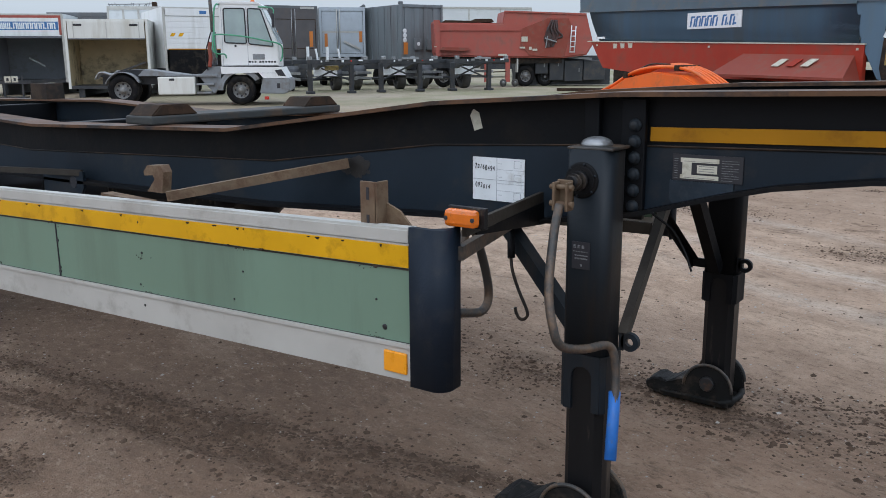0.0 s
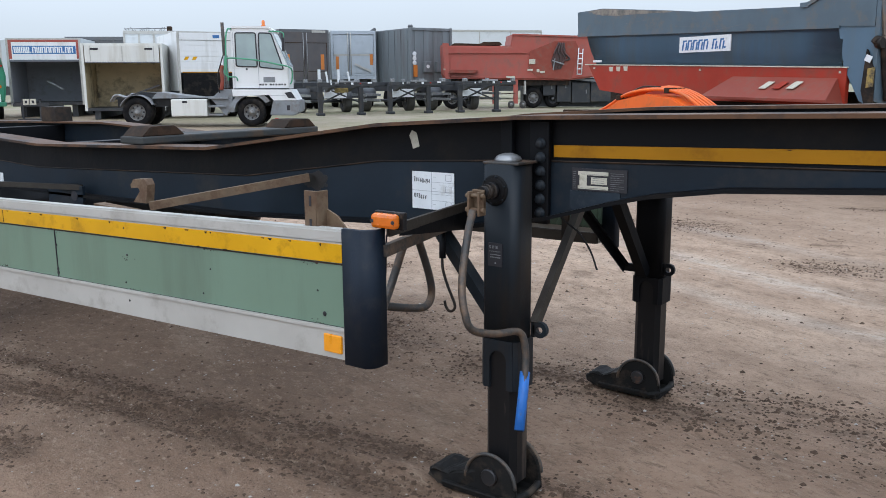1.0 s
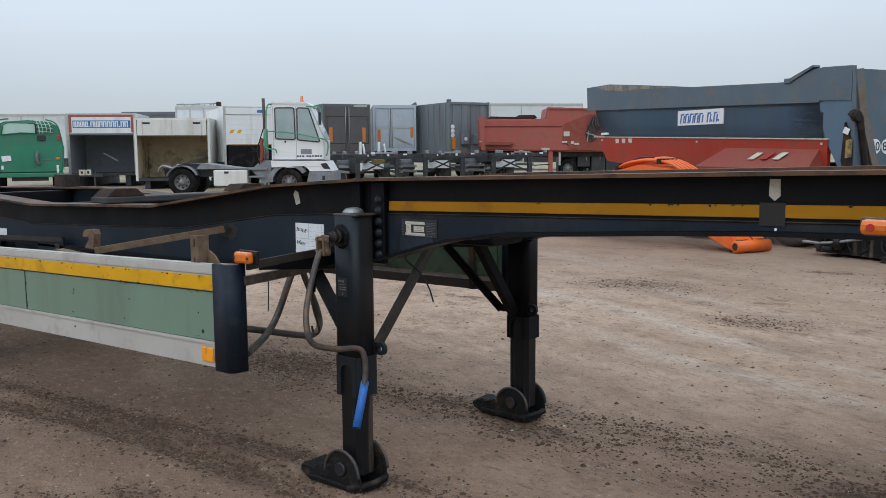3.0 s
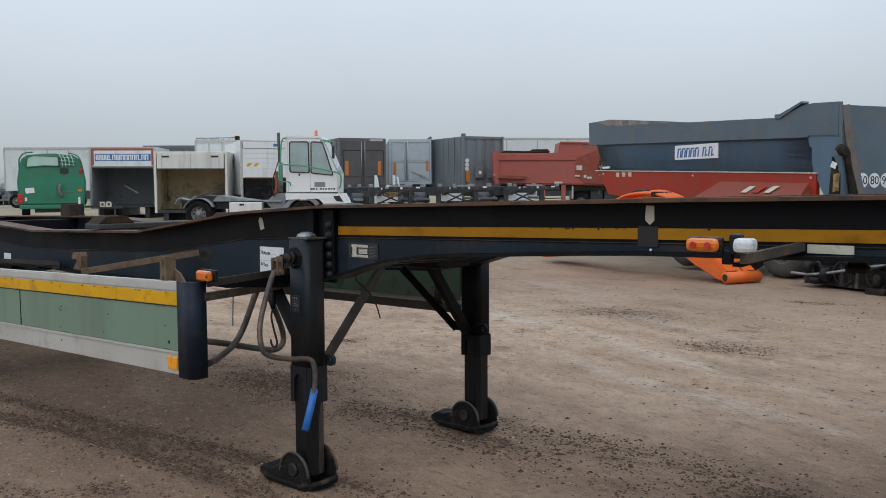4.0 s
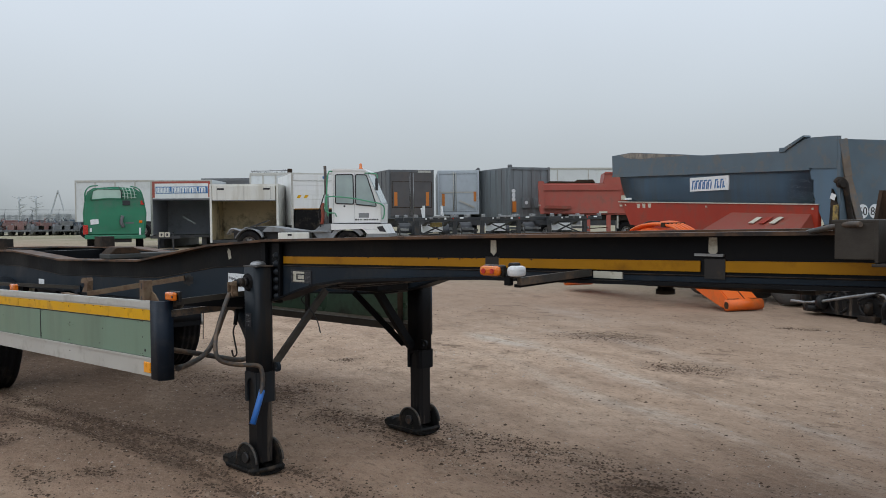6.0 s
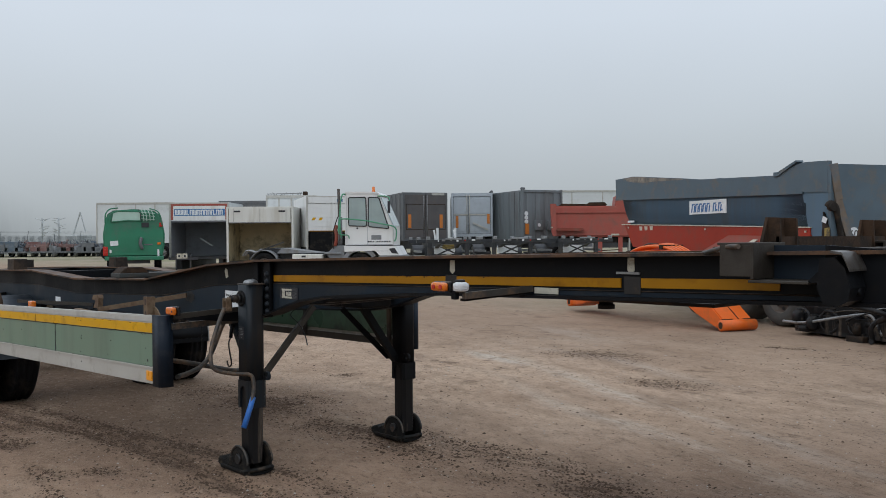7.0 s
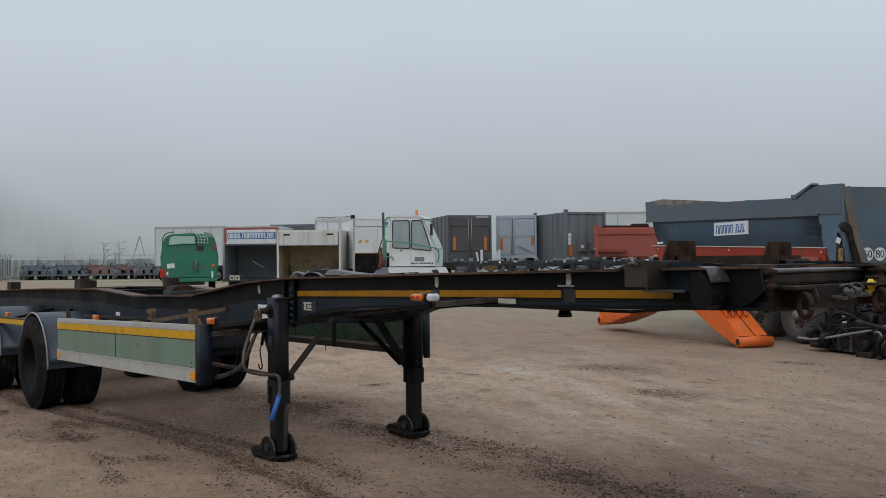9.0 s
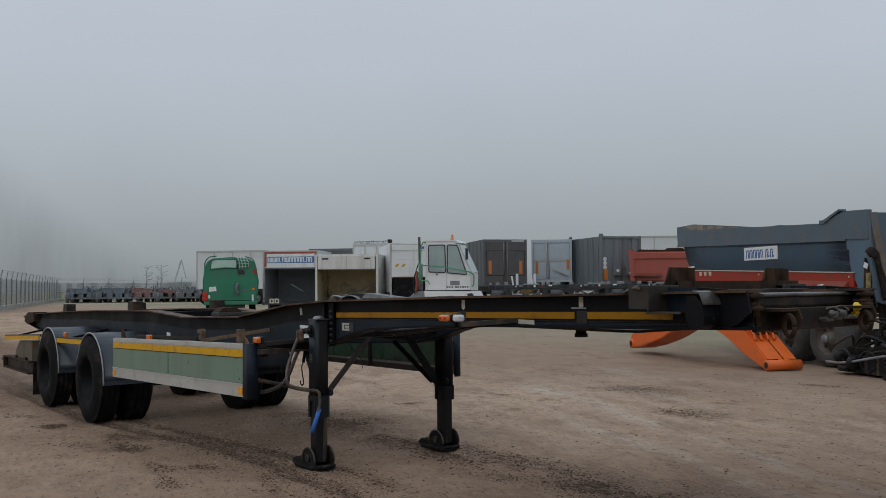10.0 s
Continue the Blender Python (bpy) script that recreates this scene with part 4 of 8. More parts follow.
for ob in trailer.children:
    if ob.name.startswith("foot") and ob.data.vertices[0].co.y > 0:
        ob.location.x -= 0.02
YL = MID - 0.685
# braces
part("cross_brace", bar(fresh(), (-0.95, YL + 0.057, 0.685), (-0.97, YL + 0.465, 1.11), 0.03, 0.038), "galv_dirty", trailer, "flat brown-grey steel cross brace")
part("leg_brace", bar(fresh(), (-1.07, YL + 0.03, 0.655), (-1.41, YL + 0.09, 1.0), 0.05, 0.045), "leg", trailer, "steel leg brace")
YR = MID + 0.685
# far-side braces take the same darker paint as the far leg
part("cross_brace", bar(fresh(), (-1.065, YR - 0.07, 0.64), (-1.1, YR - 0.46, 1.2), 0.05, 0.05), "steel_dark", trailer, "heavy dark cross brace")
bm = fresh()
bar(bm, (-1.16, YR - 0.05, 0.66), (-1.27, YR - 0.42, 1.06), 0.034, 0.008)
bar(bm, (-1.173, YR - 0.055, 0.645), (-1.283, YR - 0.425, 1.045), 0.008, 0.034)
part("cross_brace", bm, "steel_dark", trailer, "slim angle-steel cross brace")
part("brace_lug", box(fresh(), -1.175, -1.11, YR - 0.068, YR - 0.05, 0.64, 0.68, 0.004), "steel_dark", trailer)
part("leg_shaft", tube(fresh(), [(-1.03, YL, 1.17), (-1.03, MID + 0.68, 1.17)], 0.022, 10), "steel_dark", trailer)
# maker's plate on the leg
lp = part("leg_plate", box(fresh(), -1.075, -1.015, YL - 0.0675, YL - 0.063, 0.915, 1.0), "ink", trailer, "small black plate with pale bars")
bm = fresh()
for x0, x1, z0, z1 in ((-1.09, -1.082, 1.018, 1.028), (-1.076, -1.068, 1.018, 1.028), (-1.062, -1.054, 1.018, 1.028), (-1.09, -1.042, 1.006, 1.009), (-1.085, -1.042, 0.994, 0.997), (-1.085, -1.042, 0.984, 0.988), (-1.066, -1.06, 0.962, 0.968)):
    z0, z1 = z0 - 0.038, z1 - 0.038
    box(bm, x0 + 0.02, x1 + 0.02, YL - 0.069, YL - 0.067, z0, z1)
tagged(part("pale_bars", bm, "dull_print", lp), kind="stuff")
# gearbox boss, clevis and crank
bm = fresh()
for prof in ([(0.044, 0.0), (0.044, -0.012)], [(0.03, -0.011), (0.03, -0.034)], [(0.021, -0.033), (0.021, -0.085)], [(0.026, -0.05), (0.026, -0.062)]):
    lathe(bm, prof, (-1.05, YL - 0.063, 1.19), "y", 20)
part("gear_boss", bm, "leg_inner", near_leg, "stepped gearbox boss")
part("gear_flange", lathe(fresh(), [(0.055, 0.004), (0.055, -0.004), (0.05, -0.007), (0.044, -0.007)], (-1.05, YL - 0.063, 1.19), "y", 28), "steel_dark", near_leg)
for k in range(6):
    a = math.pi * (k + 0.3) / 3
    part("flange_bolt", lathe(fresh(), [(0.0045, -0.004), (0.0045, -0.011), (0.001, -0.012)], (-1.05 + 0.049 * math.cos(a), YL - 0.063, 1.19 + 0.049 * math.sin(a)), "y", 6), "leg", near_leg)
crank = part("crank_handle", tube(fresh(), smooth_line([(-1.06, 2.42, 1.13), (-1.055, 2.38, 1.05), (-1.03, 2.31, 0.9), (-1.0, 2.285, 0.8), (-0.985, 2.31, 0.74), (-0.965, 2.42, 0.705), (-0.945, 2.53, 0.69), (-0.93, 2.555, 0.65), (-0.918, 2.545, 0.55), (-0.895, 2.48, 0.4)], 6), 0.0135, 12), "tube", trailer, "worn bent tube crank handle")
part("grip", tube(fresh(), [(-0.921, 2.548, 0.54), (-0.908, 2.515, 0.47), (-0.886, 2.455, 0.355)], 0.0185, 12), "grip", crank, "blue rubber grip")
bm = fresh()
box(bm, -1.087, -1.078, 2.42, 2.465, 1.11, 1.195, 0.003)
box(bm, -1.045, -1.036, 2.42, 2.465, 1.11, 1.195, 0.003)
box(bm, -1.087, -1.036, 2.452, 2.466, 1.13, 1.2, 0.003)
tube(bm, [(-1.1, 2.437, 1.13), (-1.025, 2.437, 1.13)], 0.009, 8)
tube(bm, [(-1.1, 2.437, 1.18), (-1.025, 2.437, 1.18)], 0.008, 8)
part("clevis", bm, "rust_tan", crank, "rusty clevis joint")

# ---- side guard ----

def guard(s, x0, x1):
    """A side guard with rails, tape, green panels, and a rounded end cap."""
    yo = MID + s * 1.24
    yi = yo - s * 0.03
    z0, z1 = (0.992, 1.088) if s < 0 else (1.072, 1.097)

    def zr(x, dz):
        return z0 + (z1 - z0) * (x + 4.9) / 3.57 + dz
    g = part("side_guard", strip(fresh(), [(x0, zr(x0, -0.110)), (x1, zr(x1, -0.110))], [(x0, zr(x0, -0.36)), (x1, zr(x1, -0.36))], min(yo + s * -0.006, yi), max(yo - s * 0.006, yi)), "green", trailer, "pale green side guard between aluminium rails")
    bm = fresh()
    ya, yb = min(yo, yo - s * 0.05), max(yo, yo - s * 0.05)
    strip(bm, [(x0, zr(x0, 0)), (x1, zr(x1, 0))], [(x0, zr(x0, -0.048)), (x1, zr(x1, -0.048))], ya, yb)
    bmesh.ops.bevel(bm, geom=[e for e in bm.edges], offset=0.007, segments=2, affect="EDGES")
    strip(bm, [(x0, zr(x0, -0.045)), (x1, zr(x1, -0.045))], [(x0, zr(x0, -0.115)), (x1, zr(x1, -0.115))], ya + 0.003, yb)
    part("top_rail", bm, "alu", g, "weathered aluminium top rail")
    yt = yo + s * 0.0015
    part("yellow_tape", strip(fresh(), [(x0 + 0.01, zr(x0, -0.05)), (x1 - 0.005, zr(x1, -0.05))], [(x0 + 0.01, zr(x0, -0.113)), (x1 - 0.005, zr(x1, -0.113))], min(yt, yo - s * 0.004), max(yt, yo - s * 0.004)), "yellow", g, "bright yellow reflective tape, chipped along its top edge")
    bm = fresh()
    strip(bm, [(x0, zr(x0, -0.344)), (x1, zr(x1, -0.344))], [(x0, zr(x0, -0.45)), (x1, zr(x1, -0.45))], ya, yb)
    strip(bm, [(x0, zr(x0, -0.338)), (x1, zr(x1, -0.338))], [(x0, zr(x0, -0.35)), (x1, zr(x1, -0.35))], ya - 0.006 if s < 0 else ya, yb if s < 0 else yb + 0.006)
    part("bottom_rail", bm, "alu", g, "weathered aluminium bottom rail with a lip")
    for xs_ in (x1 - 1.79,):
        yy = yo - s * 0.006
        bm = fresh()
        bar(bm, (xs_, yy + s * 0.001, zr(xs_, -0.105)), (xs_ + 0.004, yy + s * 0.001, zr(xs_, -0.338)), 0.004, 0.006)
        for dz in (-0.115, -0.19, -0.3, -0.318):
            lathe(bm, [(0.008, -0.004), (0.006, 0.003)], (xs_ + 0.005, yy, zr(xs_, dz)), "y", 8)
        part("panel_joint", bm, "ink", g)
    for dx, dz, r in ((1.24, -0.19, 0.007), (0.7, -0.2, 0.005), (1.26, -0.31, 0.006), (0.13, -0.12, 0.010), (0.1, -0.3, 0.012), (0.13, -0.22, 0.005), (1.235, -0.385, 0.007), (1.24, -0.075, 0.006), (0.75, -0.3, 0.005), (2.6, -0.2, 0.006), (3.1, -0.22, 0.006)):
        x = x1 - dx
        if x < x0 + 0.05:
            continue
        bm = fresh()
        yy = yo if dz < -0.345 or dz > -0.1 else yo - s * 0.006
        lathe(bm, [(r * 0.75, 0.003), (r * 0.75, -0.002), (r * 0.45, -0.003)], (x, yy, zr(x, dz)), "y", 10)
        part("rivet", bm, "bolt", g)
    for x in (x1 - 0.055, x0 + 0.07):
        bm = box(fresh(), x - 0.042, x + 0.042, min(yo + s * 0.008, yo - s * 0.002), max(yo + s * 0.008, yo - s * 0.002), zr(x, -0.43), zr(x, -0.366), 0.004)
        part("side_reflector", bm, "reflector", g, "square amber reflector")
    if s > 0:
        # added backing sheet, its green darkened to stand for shade
        part("inner_backing", strip(fresh(), [(x0, zr(x0, -0.06)), (x1, zr(x1, -0.06))], [(x0, zr(x0, -0.36)), (x1, zr(x1, -0.36))], yi - 0.035, yi - 0.03), "green_back", g, "back of the green panel, shade put into its green")
        for k in range(3):
            xk = x0 + 0.2 + (x1 - x0 - 0.4) * k / 2
            part("inner_rib", box(fresh(), xk - 0.02, xk + 0.02, yi - 0.06, yi - 0.035, zr(xk, -0.45), zr(xk, -0.05)), "rust_black", g)
        part("inner_rail", strip(fresh(), [(x0, zr(x0, -0.39)), (x1, zr(x1, -0.39))], [(x0, zr(x0, -0.45)), (x1, zr(x1, -0.45))], yi - 0.045, yi - 0.022), "galv_dirty", g)
    # rounded end cap
    bm = fresh()
    pts = [(x1 + 0.002, yo + s * 0.008)]
    for k in range(9):
        a = radians(90 - 90 * k / 8)
        pts.append((x1 + 0.078 + 0.042 * math.cos(a), yo + s * 0.008 - s * (0.045 - 0.045 * math.sin(a))))
    inner = [(x1 + 0.116, yo - s * 0.082), (x1 + 0.106, yo - s * 0.082), (x1 + 0.108, yo - s * 0.05), (x1 + 0.07, yo - s * 0.01), (x1 + 0.002, yo - s * 0.01)]
    prism(bm, pts + inner, zr(x1, -0.462), zr(x1, 0.006), "z")
    for f in bm.faces:
        f.smooth = abs(f.normal.z) < 0.5
    part("end_cap", bm, "cap", g, "rounded navy plastic end cap")
    return g


near_guard = guard(-1, -4.9, -1.33)
guard(1, -4.6, -1.6)
YG = MID - 1.24

# chips, stains and seams that wear has left
def guard_z(x):
    return 0.992 + 0.096 * (x + 4.9) / 3.57


for dz, h in ((-0.1165, 0.005), (-0.3365, 0.003)):
    part("grime_seam", strip(fresh(), [(-4.88, guard_z(-4.88) + dz), (-1.34, guard_z(-1.34) + dz)], [(-4.88, guard_z(-4.88) + dz - h), (-1.34, guard_z(-1.34) + dz - h)], YG + 0.0035, YG + 0.008), "tape", near_guard)
rs = random.Random(5)
bm = fresh()
for x, dz in ((-1.5, -0.118), (-1.48, -0.335), (-2.05, -0.118), (-2.55, -0.335), (-3.1, -0.118), (-2.57, -0.2), (-3.6, -0.335), (-4.2, -0.118)):
    for k in range(9):
        px, pz = x + rs.gauss(0, 0.02), guard_z(x) + dz + (-1 if dz > -0.3 else 1) * abs(rs.gauss(0, 0.006))
        w = rs.uniform(0.0012, 0.004)
        prism(bm, [(px, pz), (px + w, pz + w * 0.4), (px + w * 1.6, pz - w * 0.3), (px + w * 0.6, pz - w)], YG + 0.0045, YG + 0.0065)
tagged(part("grime_spots", bm, "galv_dirty", near_guard, "dark grime round the fixings"), kind="stuff")
rs = random.Random(77)
bm = fresh()
for k in range(26):
    x = rs.uniform(-4.85, -1.4)
    z = 0.992 + 0.096 * (x + 4.9) / 3.57 - (0.053 if k % 4 else 0.112)
    w, h = rs.uniform(0.006, 0.022), rs.uniform(0.003, 0.008)
    prism(bm, [(x, z), (x + w, z + 0.002), (x + w * 0.7, z - h), (x + w * 0.2, z - h * 0.6)], YG - 0.003, YG + 0.003)
tagged(part("tape_chips", bm, "rust_black", near_guard, "dark chips along the tape edge"), kind="stuff")
for x in (-3.56,):
    part("tape_seam", box(fresh(), x, x + 0.004, YG - 0.0025, YG + 0.004, 0.992 + 0.096 * (x + 4.9) / 3.57 - 0.112, 0.992 + 0.096 * (x + 4.9) / 3.57 - 0.052), "rust", near_guard)
bm = fresh()
for k in range(12):
    x = rs.uniform(0.45, 0.75) if k < 8 else rs.uniform(-0.8, 1.8)
    z = lerp(x, SEAM) + 0.0565
    w, h = rs.uniform(0.006, 0.02), rs.uniform(0.004, 0.01)
    prism(bm, [(x, z), (x + w, z), (x + w * 0.6, z - h), (x + w * 0.2, z - h * 0.7)], YF - 0.002, YF + 0.004)
tagged(part("tape_chips", bm, "rust_black", near_beam), kind="stuff")
# lamp arm, guard supports and rusty brackets behind the near guard
part("lamp_arm", bar(fresh(), (-1.2, 2.13, 1.085), (-1.27, 2.69, 1.1), 0.014, 0.036), "galv_dirty", trailer, "angle-steel lamp arm")
bm = fresh()
quad = [(-1.21, 2.2, 1.07), (-1.21, 2.2, 1.06), (-1.266, 2.69, 1.01), (-1.266, 2.69, 1.085)]
lo_q = [bm.verts.new(q) for q in quad]
hi_q = [bm.verts.new((q[0] + 0.007, q[1], q[2])) for q in quad]
bm.faces.new(lo_q[::-1])
bm.faces.new(hi_q)
for k in range(4):
    bm.faces.new((lo_q[k], lo_q[(k + 1) % 4], hi_q[(k + 1) % 4], hi_q[k]))
bmesh.ops.recalc_face_normals(bm, faces=bm.faces)
part("arm_web", bm, "steel_dark", trailer, "tapered web plate of the lamp arm")
bm = box(fresh(), -1.246, -1.142, 2.092, 2.126, 1.098, 1.148, 0.012)
lamp = part("marker_lamp", bm, "amber", trailer, "oblong amber side marker lamp")
for x in (-1.236, -1.149):
    part("screw", lathe(fresh(), [(0.006, 0.002), (0.006, -0.003)], (x, 2.092, 1.123), "y", 10), "ink", lamp)
part("lamp_base", box(fresh(), -1.256, -1.13, 2.128, 2.145, 1.092, 1.152, 0.004), "hose", lamp)
part("guard_support", tube(fresh(), smooth_line([(-1.55, 2.7, 1.0), (-1.566, 2.675, 0.945), (-1.59, 2.61, 0.77), (-1.56, 2.52, 0.69), (-1.45, 2.36, 0.665), (-1.34, 2.22, 0.665)]), 0.017, 12), "tube", trailer, "bent tube guard support")
part("guard_support", tube(fresh(), smooth_line([(-1.6, 2.77, 1.0), (-1.605, 2.8, 0.93), (-1.61, 2.88, 0.76), (-1.61, 2.90, 0.66), (-1.6, 2.84, 0.618), (-1.6, 2.72, 0.638), (-1.6, 2.5, 0.697), (-1.6, 2.16, 0.78)]), 0.017, 12), "tube", trailer, "bent tube guard support")
part("guard_outrigger", bar(fresh(), (-1.21, 2.12, 1.02), (-1.37, 2.69, 1.015), 0.022, 0.04), "tube", trailer)
part("hanging_hook", tube(fresh(), smooth_line([(-1.35, 2.63, 0.9), (-1.325, 2.6, 0.86), (-1.295, 2.59, 0.8), (-1.255, 2.58, 0.735), (-1.258, 2.575, 0.712), (-1.275, 2.57, 0.708), (-1.29, 2.57, 0.725), (-1.295, 2.57, 0.745)]), 0.0055, 8), "rust_black", trailer, "bent steel hook")
part("hook_swivel", tube(fresh(), [(-1.365, 2.655, 1.0), (-1.352, 2.635, 0.93), (-1.347, 2.628, 0.895)], 0.013, 10), "steel_dark", trailer)
part("hanging_wire", tube(fresh(), smooth_line([(-1.52, 2.5, 0.99), (-1.525, 2.5, 0.9), (-1.53, 2.5, 0.8)]), 0.003, 5), "hose", trailer)
bm = fresh()
box(bm, -1.53, -1.47, 2.075, 2.083, 1.045, 1.205, 0.002)
box(bm, -1.476, -1.468, 2.075, 2.13, 1.045, 1.205, 0.002)
prism(bm, [(-1.47, 1.06), (-1.36, 1.06), (-1.42, 1.12), (-1.47, 1.14)], 2.12, 2.128)
bkt = part("guard_bracket", bm, "rust_tan", trailer, "rusty slotted angle bracket")
for z in (1.17, 1.09):
    # black strip laid on the bracket stands in for the slot's darkness
    part("slot", box(fresh(), -1.506, -1.496, 2.0735, 2.0755, z - 0.018, z + 0.018), "ink", bkt)
part("stay_bar", bar(fresh(), (-2.58, 2.19, 1.055), (-2.12, 2.69, 1.16), 0.03, 0.035), "rust_tan", trailer, "rusty angle stay")
bm = fresh()
prism(bm, [(-2.73, 1.08), (-2.64, 1.08), (-2.625, 1.16), (-2.64, 1.185), (-2.72, 1.18), (-2.745, 1.155), (-2.74, 1.14), (-2.69, 1.145), (-2.68, 1.13), (-2.7, 1.11)], 2.2, 2.24)
bmesh.ops.translate(bm, vec=(0.02, 0, -0.018), verts=bm.verts)
part("bracket_hook", bm, "rust_tan", trailer, "rusty hooked bracket")
bm = fresh()
bar(bm, (-2.62, 2.15, 1.035), (-2.9, 2.15, 1.045), 0.05, 0.01)
part("bracket_foot", bm, "rust_tan", trailer)
part("bracket_arm", bar(fresh(), (-5.0, 2.36, 1.0), (-3.86, 2.655, 1.005), 0.012, 0.03), "galv_dirty", trailer)
bm = fresh()
prism(bm, [(-4.2, 0.88), (-3.88, 0.88), (-3.845, 0.93), (-3.845, 1.012), (-4.2, 1.0)], 2.645, 2.66)
part("gusset_plate", bm, "steel", trailer)
# black disc stands in for the darkness of the hole
part("gusset_hole", lathe(fresh(), [(0.03, -0.009), (0.03, 0.009)], (-3.93, 2.652, 0.955), "y", 16), "ink", trailer)
for x in (-4.72,):
    bm = fresh()
    prism(bm, [(x - 0.03, 0.9), (x + 0.1, 0.9), (x + 0.02, 1.05), (x - 0.03, 1.1)], 2.1, 2.13)
    part("guard_bracket", bm, "rust", trailer)
for x in (-3.95,):
    part("marker_lamp", box(fresh(), x - 0.05, x + 0.05, 2.13, 2.17, 1.005, 1.06, 0.01), "amber", trailer, "amber side marker lamp")
bm = fresh()
for x, y in ((-3.9, 2.9), (-3.5, 3.0)):
    tube(bm, smooth_line([(x - 0.4, y, 1.0), (x - 0.1, y + 0.05, 0.93), (x + 0.3, y, 0.97), (x + 0.6, y + 0.1, 1.05)]), 0.015, 7)
box(bm, -3.9, -3.05, 2.8, 3.1, 0.86, 1.05, 0.03)
lathe(bm, [(0.03, -0.16), (0.1, -0.14), (0.1, 0.1), (0.05, 0.14)], (-2.98, 3.0, 0.93), "x", 16)
part("brake_chamber", bm, "hose", trailer)
# cables below the gooseneck
rs = random.Random(11)
for k in range(5):
    y = 3.5 + 0.06 * k
    sagging = 1.075 + 0.012 * k + rs.uniform(-0.01, 0.01)
    part("cable", tube(fresh(), smooth_line([(-1.9, y, 1.1), (-1.55 + rs.uniform(-0.1, 0.1), y, sagging + 0.01), (-1.25, y + rs.uniform(-0.03, 0.03), sagging), (-1.0 + rs.uniform(-0.05, 0.05), y, sagging + 0.04), (-0.8, y, 1.18)]), rs.uniform(0.008, 0.014), 7), "leg_inner", trailer)
# added dark lumps that fill the dark space behind the cables
for x, w in ((-1.45, 0.2), (-1.12, 0.26)):
    part("dark_filler_block", box(fresh(), x, x + w, 3.42, 3.7, 1.075, 1.15, 0.02), "steel_dark", trailer)
part("loose_cable", tube(fresh(), smooth_line([(-0.95, 2.9, 1.1), (-0.97, 2.88, 1.06), (-0.9, 2.9, 1.0), (-0.86, 2.92, 0.93), (-0.83, 2.92, 0.86)]), 0.004, 5), "hose", trailer)
# front marker arm on the gooseneck
part("front_lamp_arm", bar(fresh(), (1.372, 2.25, 1.322), (1.385, 2.7, 1.336), 0.02, 0.03), "tube", trailer)
part("front_lamp_arm", bar(fresh(), (1.345, 2.27, 1.302), (1.36, 2.7, 1.318), 0.03, 0.012), "steel_dark", trailer)
bm = box(fresh(), 1.217, 1.318, 2.185, 2.215, 1.342, 1.382, 0.014)
fl = part("front_marker_lamp", bm, "amber", trailer, "oval amber marker lamp")
part("lamp_base", box(fresh(), 1.212, 1.323, 2.213, 2.235, 1.338, 1.386, 0.008), "hose", fl)
for x in (1.245, 1.29):
    part("lamp_dot", lathe(fresh(), [(0.010, 0.001), (0.010, -0.004)], (x, 2.185, 1.362), "y", 10), "tail_red", fl)
bm = box(fresh(), 1.362, 1.42, 2.185, 2.245, 1.343, 1.386, 0.014)
fl = part("white_marker_lamp", bm, "clear", trailer, "white front marker lamp")
part("lamp_base", box(fresh(), 1.336, 1.366, 2.225, 2.27, 1.335, 1.395, 0.006), "hose", fl)
part("lamp_clip", box(fresh(), 1.315, 1.345, 2.225, 2.25, 1.305, 1.345, 0.004), "steel_dark", trailer)
part("worn_plate", box(fresh(), 1.40, 1.545, YF - 0.004, YF + 0.002, 1.314, 1.343), "decal", near_beam, "small pale worn plate")
# the hole is drawn as a small white disc
part("web_hole", lathe(fresh(), [(0.005, -0.002), (0.005, 0.002)], (0.83, YF, 1.3), "y", 12), "white_lbl", near_beam)

# ---- front bolster ----
bol = part("front_bolster", box(fresh(), 2.80, 3.005, 2.78, 3.96, 1.436, 1.492, 0.01), "rust_black", trailer, "dark front bolster beam")
# top plate in a paler steel than the beam below it
part("bolster_top", box(fresh(), 2.795, 3.02, 2.77, 3.97, 1.49, 1.51, 0.008), "mirror_metal", bol, "paler steel top plate of the bolster")
part("front_plate", box(fresh(), 3.03, 3.06, 2.80, 3.98, 1.315, 1.432, 0.005), "rust_black", bol)
part("top_plate", box(fresh(), 2.62, 2.82, 2.7, 3.96, 1.425, 1.47, 0.005), "rust_black", bol)
bm = fresh()
box(bm, 2.545, 2.60, 2.83, 4.05, 1.50, 1.512)
box(bm, 2.545, 2.557, 2.83, 4.05, 1.50, 1.578)
part("rear_rail", bm, "rust", bol, "rusty angle rail across the neck")
part("rear_rail", box(fresh(), 2.66, 2.74, 2.86, 4.0, 1.505, 1.53, 0.004), "rust_black", bol)
part("rear_rail", box(fresh(), 2.40, 2.50, 2.6, 4.0, 1.52, 1.54, 0.004), "rust", bol)
for y0, y1 in ((2.83, 2.985), (3.77, 3.935)):
    bm = fresh()
    prism(bm, [(y0 - 0.06, 1.53), (y0, 1.655), (y1, 1.655), (y1, 1.53)], 2.50, 2.512, "x")
    prism(bm, [(2.512, 1.53), (2.565, 1.53), (2.56, 1.652), (2.512, 1.655)], y1 - 0.012, y1)
    prism(bm, [(2.512, 1.53), (2.565, 1.53), (2.56, 1.652), (2.512, 1.655)], y0, y0 + 0.012)
    part("guide_post", bm, "rust", bol, "rusty trapezoid guide post")
